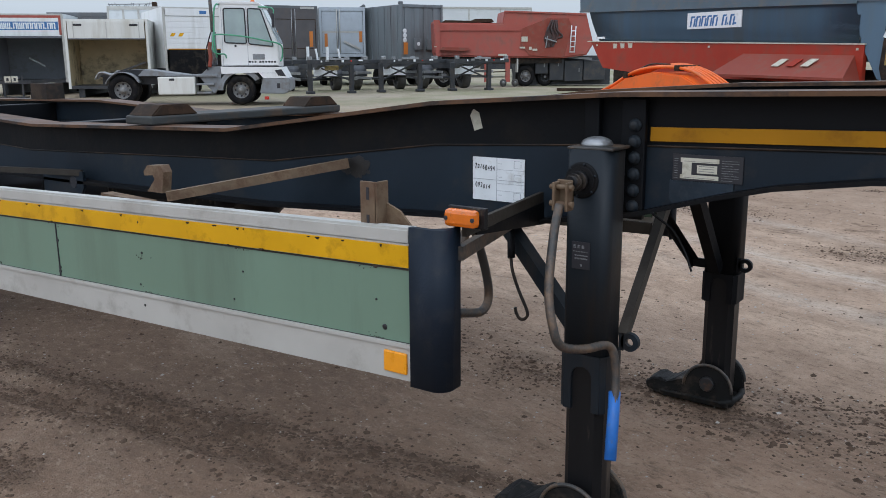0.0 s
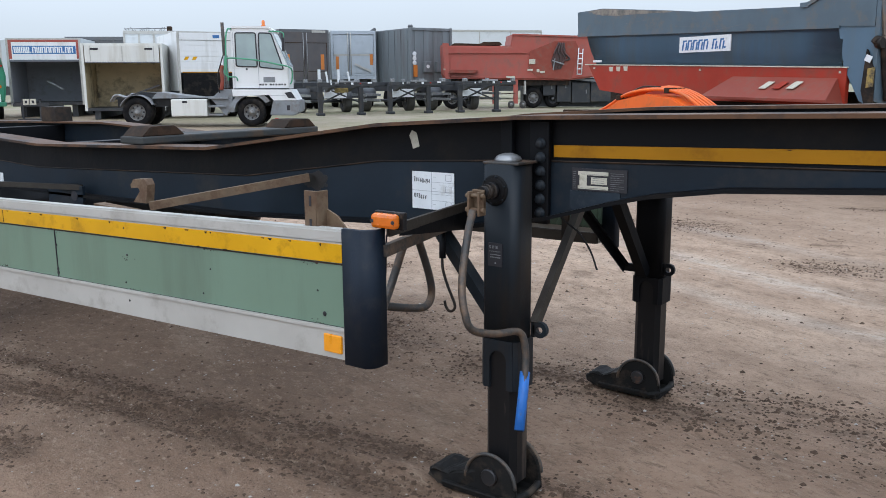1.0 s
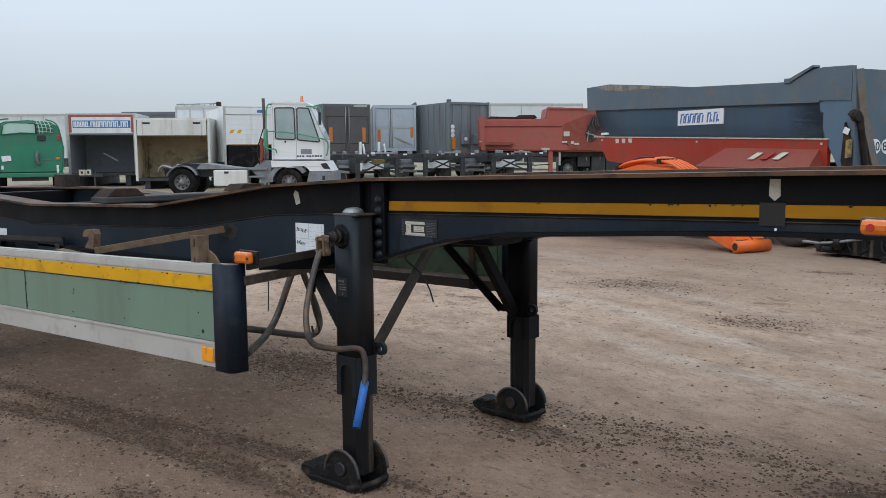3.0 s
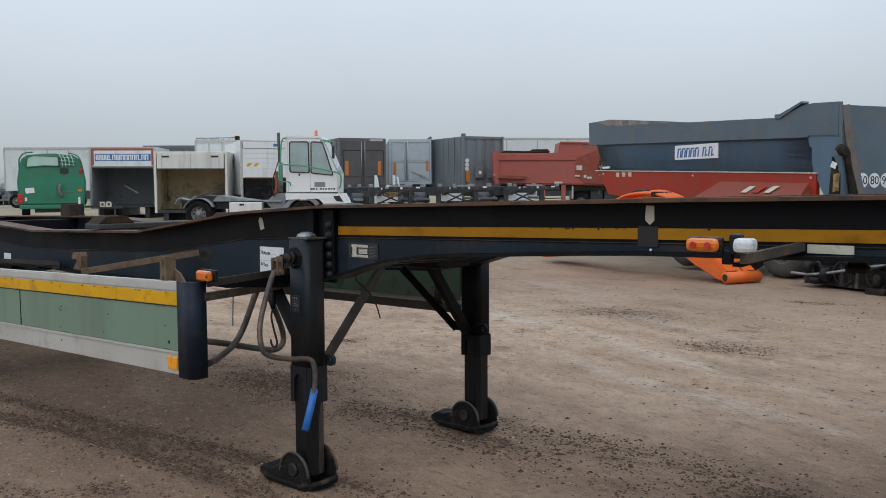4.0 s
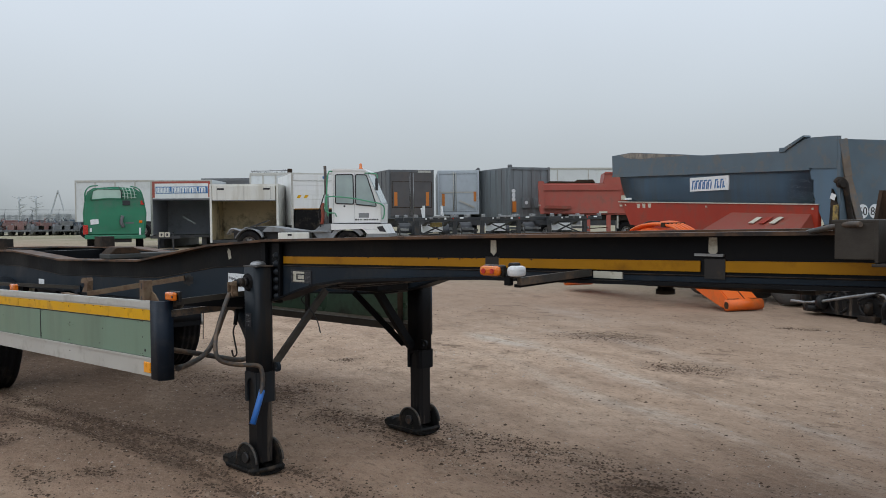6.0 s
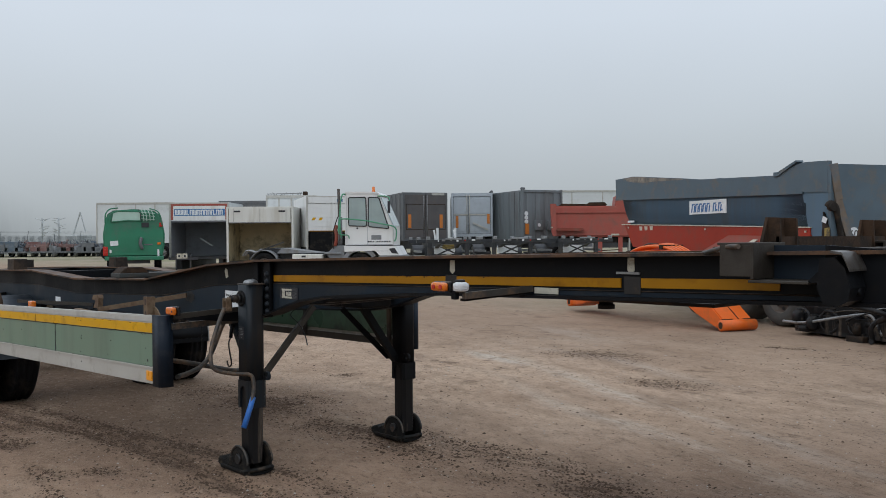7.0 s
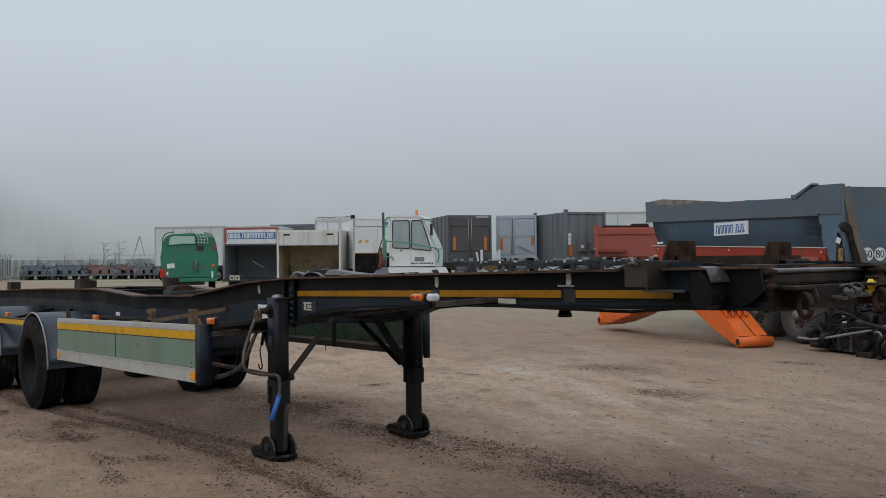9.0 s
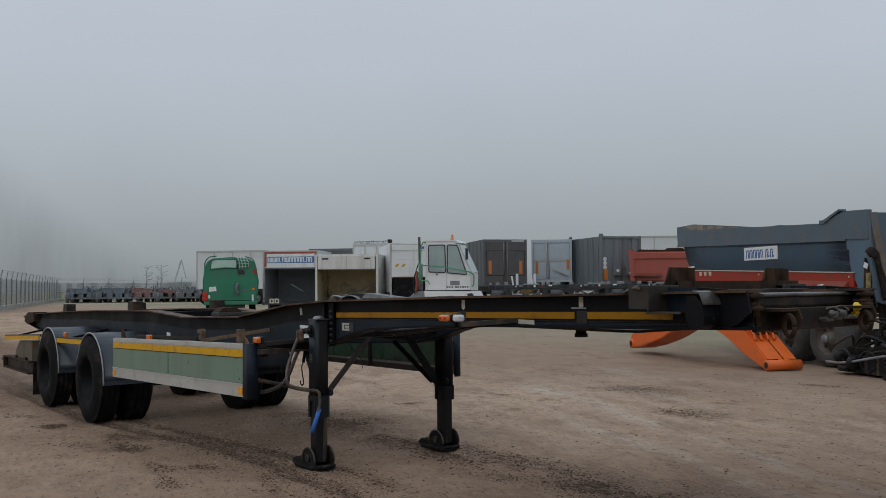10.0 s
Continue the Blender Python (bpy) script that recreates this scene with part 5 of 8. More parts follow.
for s in (-1, 1):
    def yy(d):
        return MID + s * d
    def span(a, b):
        return min(yy(a), yy(b)), max(yy(a), yy(b))
    bm = fresh()
    box(bm, 2.593, 2.605, *span(0.765, 0.51), 1.42, 1.556, 0.002)
    box(bm, 2.46, 2.594, *span(0.765, 0.51), 1.546, 1.556, 0.002)
    box(bm, 2.47, 2.594, *span(0.765, 0.755), 1.43, 1.547, 0.002)
    end = part("end_bracket", bm, "galv_dirty", trailer, "worn grey channel bracket")
    part("shelf_plate", box(fresh(), 2.585, 2.81, *span(0.768, 0.6), 1.408, 1.418, 0.002), "galv_dirty", end, "worn steel shelf plate")
    part("back_plate", box(fresh(), 2.60, 2.83, *span(0.60, 0.585), 1.41, 1.545), "steel", end)
    bm = fresh()
    prism(bm, [(2.80, 1.415), (2.895, 1.508), (2.905, 1.508), (2.905, 1.415)], *span(0.76, 0.75))
    part("gusset", bm, "steel_dark", end)
    bm = fresh()
    prism(bm, [(2.812, 1.545), (3.10, 1.525), (3.12, 1.42), (3.05, 1.36), (2.98, 1.335), (2.86, 1.345), (2.812, 1.42)], *span(0.632, 0.617))
    part("cheek", bm, "steel_dark", end)
    bm = fresh()
    for a0, a1, z0, z1 in ((2.89, 2.93, 1.528, 1.522), (2.93, 2.955, 1.522, 1.465)):
        lo_, hi_ = span(0.78, 0.59)
        prism(bm, [(a0, z0), (a1, z1), (a1, z1 - 0.008), (a0, z0 - 0.008)], lo_, hi_)
    part("hood_plate", bm, "mirror_metal", end, "bent bare-steel hood plate")
    bm = fresh()
    lo_, hi_ = span(0.77, 0.64)
    prism(bm, [(2.90, 1.505), (2.935, 1.47), (2.955, 1.40), (2.945, 1.355), (2.91, 1.335), (2.86, 1.345), (2.84, 1.4), (2.85, 1.5)], lo_, hi_)
    part("lock_housing", bm, "steel_dark", end)
    part("lock_button", lathe(fresh(), [(0.014, 2.945), (0.014, 2.956), (0.009, 2.96)], (0, yy(0.69), 1.385), "x", 12), "steel_dark", end)
    bm = fresh()
    lathe(bm, [(0.028, 1.395), (0.028, 1.425), (0.046, 1.428), (0.046, 1.448), (0.03, 1.452), (0.03, 1.485), (0.05, 1.488), (0.05, 1.508), (0.02, 1.516)], (3.085, yy(0.55), 0), "z", 14)
    part("twist_lock", bm, "rust", bol, "rusty twist lock")
    part("lock_ear", box(fresh(), 3.04, 3.11, *span(0.6, 0.5), 1.452, 1.466, 0.003), "rust", bol)
    yr = MID + s * 0.38
    bm = fresh()
    prism(bm, [(3.05, 1.432), (3.18, 1.432), (3.2, 1.38), (3.17, 1.325), (3.05, 1.325)], yr + 0.07, yr + 0.085)
    box(bm, 3.05, 3.18, yr - 0.085, yr + 0.085, 1.42, 1.434)
    part("ring_bracket", bm, "rust", bol)
    bm = fresh()
    pts = [(3.185 + 0.045 * math.cos(a), yr - 0.02 - 0.028 * math.cos(a), 1.348 + 0.052 * math.sin(a)) for a in (2 * math.pi * k / 22 for k in range(23))]
    tube(bm, pts, 0.0125, 10)
    part("tow_ring", bm, "rust", bol, "rusty steel ring")
# air couplings
for y, z in ((3.40, 1.385), (3.49, 1.39)):
    bm = fresh()
    tube(bm, smooth_line([(3.04, y, z - 0.02), (3.09, y, z - 0.02), (3.13, y - 0.01, z)]), 0.014, 8)
    lathe(bm, [(0.014, 3.12), (0.021, 3.125), (0.021, 3.14), (0.014, 3.143), (0.014, 3.165)], (0, y - 0.01, z + 0.01), "x", 14)
    tube(bm, smooth_line([(3.11, y - 0.03, z + 0.035), (3.14, y, z + 0.045), (3.16, y + 0.03, z + 0.02)]), 0.006, 6)
    box(bm, 3.10, 3.13, y - 0.04, y + 0.02, z - 0.03, z - 0.012, 0.004)
    part("air_coupling", bm, "mirror_metal", bol, "zinc air coupling")
bm = fresh()
lathe(bm, [(0.02, 3.115), (0.027, 3.12), (0.027, 3.135), (0.016, 3.139), (0.016, 3.15)], (0, 3.665, 1.425), "x", 16)
box(bm, 3.10, 3.13, 3.655, 3.72, 1.375, 1.4, 0.005)
part("yellow_coupling", bm, "yellow_cap", bol, "yellow air coupling cap")
part("coupling_pipe", tube(fresh(), smooth_line([(3.04, 3.66, 1.37), (3.09, 3.66, 1.375), (3.13, 3.68, 1.38)]), 0.016, 8), "galv", bol)
part("hose_arm", tube(fresh(), smooth_line([(2.33, 2.65, 1.512), (2.4, 2.6, 1.525), (2.5, 2.53, 1.54), (2.56, 2.5, 1.542)]), 0.0095, 8), "tube", bol)

# ---- axles, wheels, mudguards ----
WHEEL_Z = 0.435


def tyre_bm(x, y0, w, r=0.54):
    bm = fresh()
    prof = [(0.285, 0.02), (0.30, 0.0), (0.36, -0.008), (0.44, 0.0), (0.482, 0.02), (r - 0.006, 0.045)]
    k = 4
    for i in range(k):
        a = 0.055 + (w - 0.11) * i / (k - 1)
        prof += [(r, a - 0.012), (r, a + 0.012), (r - 0.012, a + 0.015), (r - 0.012, a + (w - 0.11) / (k - 1) - 0.015)] if i < k - 1 else [(r, a - 0.012), (r, a + 0.012)]
    prof += [(r - 0.006, w - 0.045), (0.482, w - 0.02), (0.44, w), (0.36, w + 0.008), (0.30, w), (0.285, w - 0.02)]
    return lathe(bm, prof, (x, y0, WHEEL_Z), "y", 44, caps=False)


for x in (-5.80, -7.87):
    part("axle", tube(fresh(), [(x, MID - 0.95, WHEEL_Z), (x, MID + 0.95, WHEEL_Z)], 0.06, 12), "steel_dark", trailer)
    for s in (-1, 1):
        yo = 1.99 if s < 0 else 2 * MID - 1.99
        for k in (0, 1):
            y0 = yo + 0.40 * k if s < 0 else yo - 0.30 - 0.40 * k
            wheel = part("wheel", tyre_bm(x, y0, 0.30), "rubber", trailer, "worn black truck tyre")
            bm = fresh()
            if s < 0:
                lathe(bm, [(0.29, 0.012), (0.285, 0.03), (0.27, 0.05), (0.26, 0.17), (0.12, 0.19), (0.11, 0.14), (0.08, 0.125), (0.01, 0.12)], (x, y0, WHEEL_Z), "y", 32, caps=False)
            else:
                lathe(bm, [(0.29, 0.288), (0.27, 0.25), (0.26, 0.10), (0.12, 0.08), (0.11, 0.13), (0.01, 0.15)], (x, y0, WHEEL_Z), "y", 32, caps=False)
            # the recess's shade is put into the rim colour
            part("rim", bm, "steel_dark", wheel, "steel rim, painted dark for its deep recess")
        ya, yb = (2.04, 2.70) if s < 0 else (2 * MID - 2.70, 2 * MID - 2.04)
        # far mudguards are painted darker to carry the shade on their inner side
        mg = part("mudguard", arc_sheet(fresh(), x, WHEEL_Z, 0.582, 2, 165, ya, yb, 0.012, 20), "fender" if s < 0 else "steel_dark", trailer, "grey-blue curved mudguard" if s < 0 else "far curved mudguard, shade put into its paint")
        bm = fresh()
        prism(bm, [(x + 0.582, WHEEL_Z + 0.02), (x + 0.5823, WHEEL_Z - 0.03), (x + 0.572, WHEEL_Z - 0.03), (x + 0.57, WHEEL_Z + 0.02)], ya, yb)
        part("guard_lip", bm, "fender" if s < 0 else "steel_dark", mg)
        ye = ya if s < 0 else yb
        pts = [(x + 0.582 * math.cos(a), ye, WHEEL_Z + 0.582 * math.sin(a)) for a in (radians(2 + 163 * k / 22) for k in range(23))]
        part("edge_trim", tube(fresh(), [(x + 0.582, ye, WHEEL_Z - 0.03)] + pts, 0.009, 7), "rubber_trim", mg, "pale rubber edge trim")
    for s in (-1, 1):
        y = MID + s * 0.575
        part("spring_hanger", prism(fresh(), [(x - 0.5, 0.94), (x + 0.5, 0.94), (x + 0.2, 0.55), (x - 0.2, 0.55)], y - 0.03, y + 0.03), "steel_dark", trailer)
# boards between and behind the wheels, following the slope of the frame
BOARD = [(-10.85, 0.80), (-8.5, 0.895), (-7.45, 0.90), (-6.2, 0.93)]


def board_z(x):
    return lerp(x, BOARD)


for x0, x1 in ((-7.45, -6.2), (-10.85, -8.5)):
    part("marker_board", strip(fresh(), [(x0, board_z(x0) - 0.014), (x1, board_z(x1) - 0.014)], [(x0, board_z(x0) - 0.078), (x1, board_z(x1) - 0.078)], 2.05, 2.075), "yellow", trailer, "yellow taped marker rail")
    part("board_edge", strip(fresh(), [(x0, board_z(x0)), (x1, board_z(x1))], [(x0, board_z(x0) - 0.016), (x1, board_z(x1) - 0.016)], 2.048, 2.12), "galv_dirty", trailer)
part("marker_lamp", box(fresh(), -7.2, -7.1, 2.07, 2.11, board_z(-7.15), board_z(-7.15) + 0.065, 0.012), "amber", trailer, "amber side marker lamp")
for x in (-7.3, -6.5, -9.0, -10.6):
    part("board_arm", bar(fresh(), (x, 2.08, board_z(x) - 0.045), (x, 2.7, board_z(x) + 0.08), 0.04, 0.03), "steel_dark", trailer)
for s in (-1, 1):
    def across(a, b):
        return min(MID + s * a, MID + s * b), max(MID + s * a, MID + s * b)
    part("mud_flap", box(fresh(), -8.99, -8.975, *across(1.2, 0.64), -0.05, 0.42), "rubber", trailer, "black rubber mud flap")
    part("flap_arm", box(fresh(), -9.0, -8.96, *across(1.2, 0.58), 0.41, 0.45), "steel_dark", trailer)
    bm = fresh()
    prism(bm, [(-10.15, 0.45), (-10.2, 0.58), (-9.95, 0.74), (-9.1, 0.77), (-9.05, 0.45)], *across(1.2, 0.78))
    bmesh.ops.bevel(bm, geom=bm.edges[:], offset=0.012, segments=2, affect="EDGES")
    tail = part("tail_box", bm, "olive", trailer, "olive-grey rusty tail box")
    part("box_seam", box(fresh(), -9.62, -9.6, *across(1.203, 1.19), 0.46, 0.74), "rust_black", tail)
    part("box_post", box(fresh(), -9.7, -9.62, *across(0.8, 0.6), 0.4, 0.95), "rust_black", trailer)
    part("rear_pin", tube(fresh(), [(-12.6, MID + s * 0.56, 1.05), (-11.85, MID + s * 0.56, 1.05)], 0.022, 8), "rust_black", trailer)
    bm = fresh()
    prism(bm, [(-12.05, 0.98), (-11.98, 1.09), (-11.8, 1.15), (-11.35, 1.16), (-11.35, 1.0), (-11.8, 0.93)], *across(0.68, 0.46))
    part("tip_bracket", bm, "rust", trailer, "rusty bracket at the tail of the beam")
    for x in (-9.4, -6.15):
        z = lerp(x, TOP)
        part("twist_lock_stub", prism(fresh(), [(x - 0.11, z), (x + 0.11, z), (x + 0.1, z + 0.115), (x - 0.1, z + 0.115)], *across(0.64, 0.5)), "rust_black", trailer, "raised dark twist lock stub")
part("underrun_channel", box(fresh(), -10.85, -9.06, 2.10, 2.108, 0.27, 0.44), "rust_black", trailer, "dark channel underrun guard")
bm = fresh()
box(bm, -10.9, -9.06, 2.035, 2.16, 0.43, 0.455, 0.003)
box(bm, -10.9, -9.06, 2.035, 2.16, 0.255, 0.28, 0.003)
box(bm, -10.9, -10.87, 2.035, 4.53, 0.28, 0.43, 0.003)
part("channel_lips", bm, "rust", trailer)
for x in (-10.1, -9.4):
    part("channel_hanger", box(fresh(), x - 0.03, x + 0.03, 2.06, 2.14, 0.45, 0.5), "rust_black", trailer)
part("channel_pin", tube(fresh(), [(-11.25, 2.1, 0.37), (-10.85, 2.1, 0.37)], 0.025, 8), "rust_black", trailer)
part("air_tank", lathe(fresh(), [(0.05, -0.45), (0.13, -0.4), (0.13, 0.4), (0.05, 0.45)], (-4.9, MID + 0.1, 0.75), "x", 20), "steel_dark", trailer)


# ---- slate-blue tipper trailer ----
def wheel_on(parent, x, y, z, r=0.5, w=0.3, hub="hub", tyre="rubber"):
    """A truck wheel with its outer face towards -y."""
    bm = fresh()
    lathe(bm, [(0.56 * r, 0.03), (0.6 * r, 0.0), (0.86 * r, 0.0), (0.96 * r, 0.03), (r, 0.07), (r, w - 0.05), (0.95 * r, w), (0.5 * r, w)], (x, y, z), "y", 30, caps=False)
    wh = part("wheel", bm, tyre, parent, "black truck tyre")
    bm = fresh()
    lathe(bm, [(0.58 * r, 0.02), (0.55 * r, 0.05), (0.5 * r, 0.13), (0.28 * r, 0.12), (0.24 * r, 0.05), (0.16 * r, 0.03), (0.01, 0.02)], (x, y, z), "y", 24, caps=False)
    part("rim", bm, hub, wh)
    for k in range(8):
        a = 2 * math.pi * k / 8
        # black disc stands in for the dark of each rim hole
        part("rim_hole", lathe(fresh(), [(0.07 * r, 0.0), (0.06 * r, -0.004)], (x + 0.4 * r * math.cos(a), y + 0.115, z + 0.4 * r * math.sin(a)), "y", 8), "ink", wh)
    part("hub_cap", lathe(fresh(), [(0.17 * r, 0.03), (0.16 * r, -0.02), (0.1 * r, -0.035), (0.01, -0.04)], (x, y, z), "y", 14), "hub", wh)
    return wh


def sag(u, z):
    """Height of a line on the tipper, which stands nose-up."""
    return z - 0.027 * u


tip = thing("tipper_trailer", "slate-blue tipper trailer with worn rim on a red chassis", "tipper trailer", (-5.75, 16.02, 0), -25.5)
bm = fresh()
rim_top = [(-3.17, 3.02), (-2.3, 3.04), (-0.3, 2.86), (0.38, 2.79), (2.8, 2.70), (3.29, 2.86), (3.5, 2.88), (4.04, 2.86)]
rim_low = [(-3.14, 2.535), (3.44, 2.36), (4.04, 2.33)]
prism(bm, rim_top + rim_low[::-1], 0.0, 0.09)
tub = part("tub", bm, "blue_rim", tip, "weathered slate-blue upper side with scratches and rust")
# the curved lower side
bm = fresh()
us = np.linspace(0, 1, 9)
rows_ = []
for k in range(9):
    t = k / 8
    z_off = 0.62 * t
    y = 0.035 - 0.02 * math.sin(math.pi * t) + 0.10 * max(0, t - 0.6) ** 1.5
    uL = -2.88 + 0.34 * t
    uR = 3.5
    rows_.append([bm.verts.new((uL + (uR - uL) * a, y, (2.54 - 0.031 * (uL + (uR - uL) * a + 2.95)) - z_off)) for a in us])
for a, b in zip(rows_, rows_[1:]):
    for i in range(len(us) - 1):
        f = bm.faces.new((a[i], b[i], b[i + 1], a[i + 1]))
        f.smooth = True
bmesh.ops.solidify(bm, geom=bm.faces[:], thickness=0.04)
part("tub_side", bm, "blue_tub", tub, "smooth slate-blue curved tub side")
bm = prism(fresh(), [(-2.75, 3.015), (-2.3, 3.028), (-0.35, 2.852), (-0.2, 2.825), (-0.55, 2.835), (-1.3, 2.86), (-1.8, 2.862), (-2.3, 2.9), (-2.6, 2.95)], -0.004, 0.004)
part("bare_patch", bm, "bare_rim", tub, "tan weathered patch of bare metal along the rim")
part("rim_ledge", strip(fresh(), [(-3.15, 2.55), (3.44, 2.37)], [(-3.13, 2.51), (3.44, 2.33)], -0.02, 0.06), "blue_rim", tub)
bm = fresh()
prism(bm, [(3.4, 2.37), (4.04, 2.35), (4.04, 1.15), (3.85, 1.25), (3.55, 1.75)], 0.02, 0.06)
part("rear_pillar", bm, "blue_tub", tub)
bm = fresh()
prism(bm, [(2.78, 2.74), (3.3, 2.93), (3.32, 2.9), (2.85, 2.7)], -0.03, 0.12)
box(bm, 2.7, 2.85, -0.03, 0.1, 2.68, 2.76, 0.01)
part("rim_ear", bm, "blue_rim", tub)
bm = fresh()
prism(bm, [(-3.17, 3.02), (-3.1, 3.02), (-2.84, 2.5), (-2.5, 1.92), (-2.58, 1.92), (-2.9, 2.5), (-3.14, 2.55)], 0.09, 2.35)
part("front_wall", bm, "blue_tub", tub)
bm = fresh()
prism(bm, rim_top[:3] + [(0.38, 2.79), (2.8, 2.70), (4.0, 2.8), (4.0, 1.3), (-2.7, 1.9)], 2.36, 2.45)
part("far_side", bm, "blue_rim", tub)
part("inside_liner", strip(fresh(), [(-2.3, 3.035), (-0.3, 2.855)], [(-2.9, 2.85), (0.3, 2.75)], 0.091, 0.1), "rust", tub)
part("tub_floor", box(fresh(), -2.7, 4.0, 0.1, 2.36, 1.85, 1.92), "blue_tub", tub)
# tailgate with discs
gate = part("tailgate", prism(fresh(), [(0.0, 2.80), (2.45, 2.80), (2.45, 1.2), (0.5, 1.1), (0.0, 1.25)], 4.05, 4.12, "x"), "blue_rim", tip, "slate-blue tailgate")
part("gate_rib", bar(fresh(), (4.13, 0.04, 2.8), (4.16, 0.12, 2.2), 0.05, 0.12), "gate_rust", gate, "rust-streaked gate post")
part("gate_rib", bar(fresh(), (4.16, 0.1, 2.2), (4.18, 0.42, 1.25), 0.05, 0.13), "gate_rust", gate, "rust-streaked gate post")
bm = fresh()
tube(bm, smooth_line([(4.08, -0.06, 2.08), (4.12, -0.02, 2.14), (4.16, 0.06, 2.08), (4.16, 0.1, 1.9), (4.16, 0.16, 1.6), (4.18, 0.22, 1.25)]), 0.05, 8)
lathe(bm, [(0.075, 4.1), (0.075, 4.2)], (0, 0.0, 2.08), "x", 16)
part("gate_hinge", bm, "rust_black", gate, "greasy tailgate hinge")
bm = fresh()
prism(bm, [(3.95, 2.0), (4.1, 1.7), (4.12, 1.1), (4.0, 1.1), (3.9, 1.4)], -0.02, 0.02)
part("grease_stain", bm, "rust_black", gate)
part("gate_tag", prism(fresh(), [(3.97, 1.93), (4.07, 1.89), (4.03, 1.8), (3.93, 1.84)], -0.035, -0.03), "white_lbl", gate, "small white tag")
part("warning_sticker", prism(fresh(), [(4.0, 1.72), (4.12, 1.74), (4.11, 1.46), (3.99, 1.44)], -0.035, -0.03), "warn_yellow", gate, "worn yellow warning sticker")
for k, txt in enumerate(("60", "80", "90")):
    y = 0.46 + 0.255 * k
    disc = part("speed_disc", lathe(fresh(), [(0.118, 4.12), (0.118, 4.128)], (0, y, 1.62), "x", 28), "white_lbl", tip, "round white speed disc")
    part("digits", lettering(txt, 0.19, Matrix.Translation((4.13, y, 1.615)) @ pose(0, 0, 0, 0, 0, 90), 0.002), "ink", disc)
# name board with plain letter shapes
sign = part("name_board", box(fresh(), 0.0, 1.26, -0.004, 0.018, 2.07, 2.35), "white_lbl", tip, "white board with blue letter shapes")
bm = fresh()
x = 0.07
for w in (0.12, 0.12, 0.12, 0.12, 0.12, 0.0, 0.11, 0.04, 0.11, 0.04):
    if w == 0:
        x += 0.09
        continue
    if w < 0.06:
        box(bm, x, x + 0.035, -0.009, -0.0035, 2.12, 2.155)
    else:
        prism(bm, [(x, 2.11), (x + 0.034, 2.11), (x + 0.064, 2.29), (x + 0.03, 2.29)], -0.009, -0.0035)
        prism(bm, [(x + 0.03, 2.262), (x + w, 2.262), (x + w + 0.005, 2.29), (x + 0.034, 2.29)], -0.009, -0.0035)
        prism(bm, [(x + w - 0.034, 2.11), (x + w - 0.002, 2.11), (x + w + 0.022, 2.25), (x + w - 0.01, 2.25)], -0.009, -0.0035)
    x += w + 0.012
part("letter_shapes", bm, "blue_ink", sign)
part("maker_mark", box(fresh(), -2.62, -2.35, 0.02, 0.07, 1.955, 2.0), "white_lbl", tub)
for u0, z0, u1, z1 in ((-1.6, 2.69, -0.9, 2.73), (0.75, 2.43, 1.5, 2.5), (-0.1, 2.56, 0.5, 2.53)):
    part("scratch", bar(fresh(), (u0, 0.0, z0), (u1, 0.0, z1), 0.002, 0.005), "dark_in", tub)
# red frame, edge line, fender, wheels
red = part("chassis_side", prism(fresh(), [(-2.75, 1.905), (3.62, 1.735), (3.62, 1.15), (-1.0, 1.25), (-2.35, 1.38)], 0.0, 0.08), "red", tip, "red chassis side")
part("edge_line", strip(fresh(), [(-2.85, 1.925), (3.64, 1.755)], [(-2.85, 1.905), (3.64, 1.735)], -0.02, 0.08), "decal", red)
for k in range(3):
    u = -2.05 + 0.23 * k
    part("pale_stripe", prism(fresh(), [(u, 1.855), (u + 0.13, 1.852), (u + 0.12, 1.76), (u + 0.02, 1.762)], -0.006, 0.0), "decal", red)
for u in (-2.55, 0.55, 3.5):
    part("side_stud", box(fresh(), u, u + 0.03, -0.02, 0.0, sag(u, 1.75), sag(u, 1.785)), "decal", red)
bm = fresh()
corners = [(1.35, 0.0, 1.63), (3.47, 0.0, 1.585), (3.62, -0.42, 1.26), (1.02, -0.42, 1.30), (1.35, 0.0, 1.24), (3.6, 0.0, 1.2), (3.62, -0.42, 1.22), (1.02, -0.42, 1.26)]
vv = [bm.verts.new(q) for q in corners]
for f in ((0, 1, 2, 3), (3, 2, 6, 7), (1, 5, 6, 2), (0, 3, 7, 4), (4, 7, 6, 5), (0, 4, 5, 1)):
    bm.faces.new([vv[i] for i in f])
bmesh.ops.recalc_face_normals(bm, faces=bm.faces)
fend = part("mudguard", bm, "red_fender", tip, "dull red sloping mudguard over the wheels")
for k in range(3):
    u = 2.2 + 0.28 * k
    bm = fresh()
    q = [(u + 0.06, -0.13, 1.533), (u + 0.2, -0.13, 1.53), (u + 0.12, -0.27, 1.42), (u - 0.02, -0.27, 1.423)]
    lo = [bm.verts.new(v) for v in q]
    hi = [bm.verts.new((v[0], v[1] - 0.006, v[2] + 0.008)) for v in q]
    bm.faces.new(hi)
    for i in range(4):
        bm.faces.new((lo[i], lo[(i + 1) % 4], hi[(i + 1) % 4], hi[i]))
    bmesh.ops.recalc_face_normals(bm, faces=bm.faces)
    part("pale_stripe", bm, "decal" if k != 1 else "red", fend)
for u in (0.6, 1.85, 3.1):
    wheel_on(tip, u, -0.25, 0.52, 0.52, 0.6, "rim_dull", "tyre_dusty")
part("chassis_rail", box(fresh(), -2.6, 3.7, 0.5, 0.7, 1.0, 1.35), "rust_black", tip)
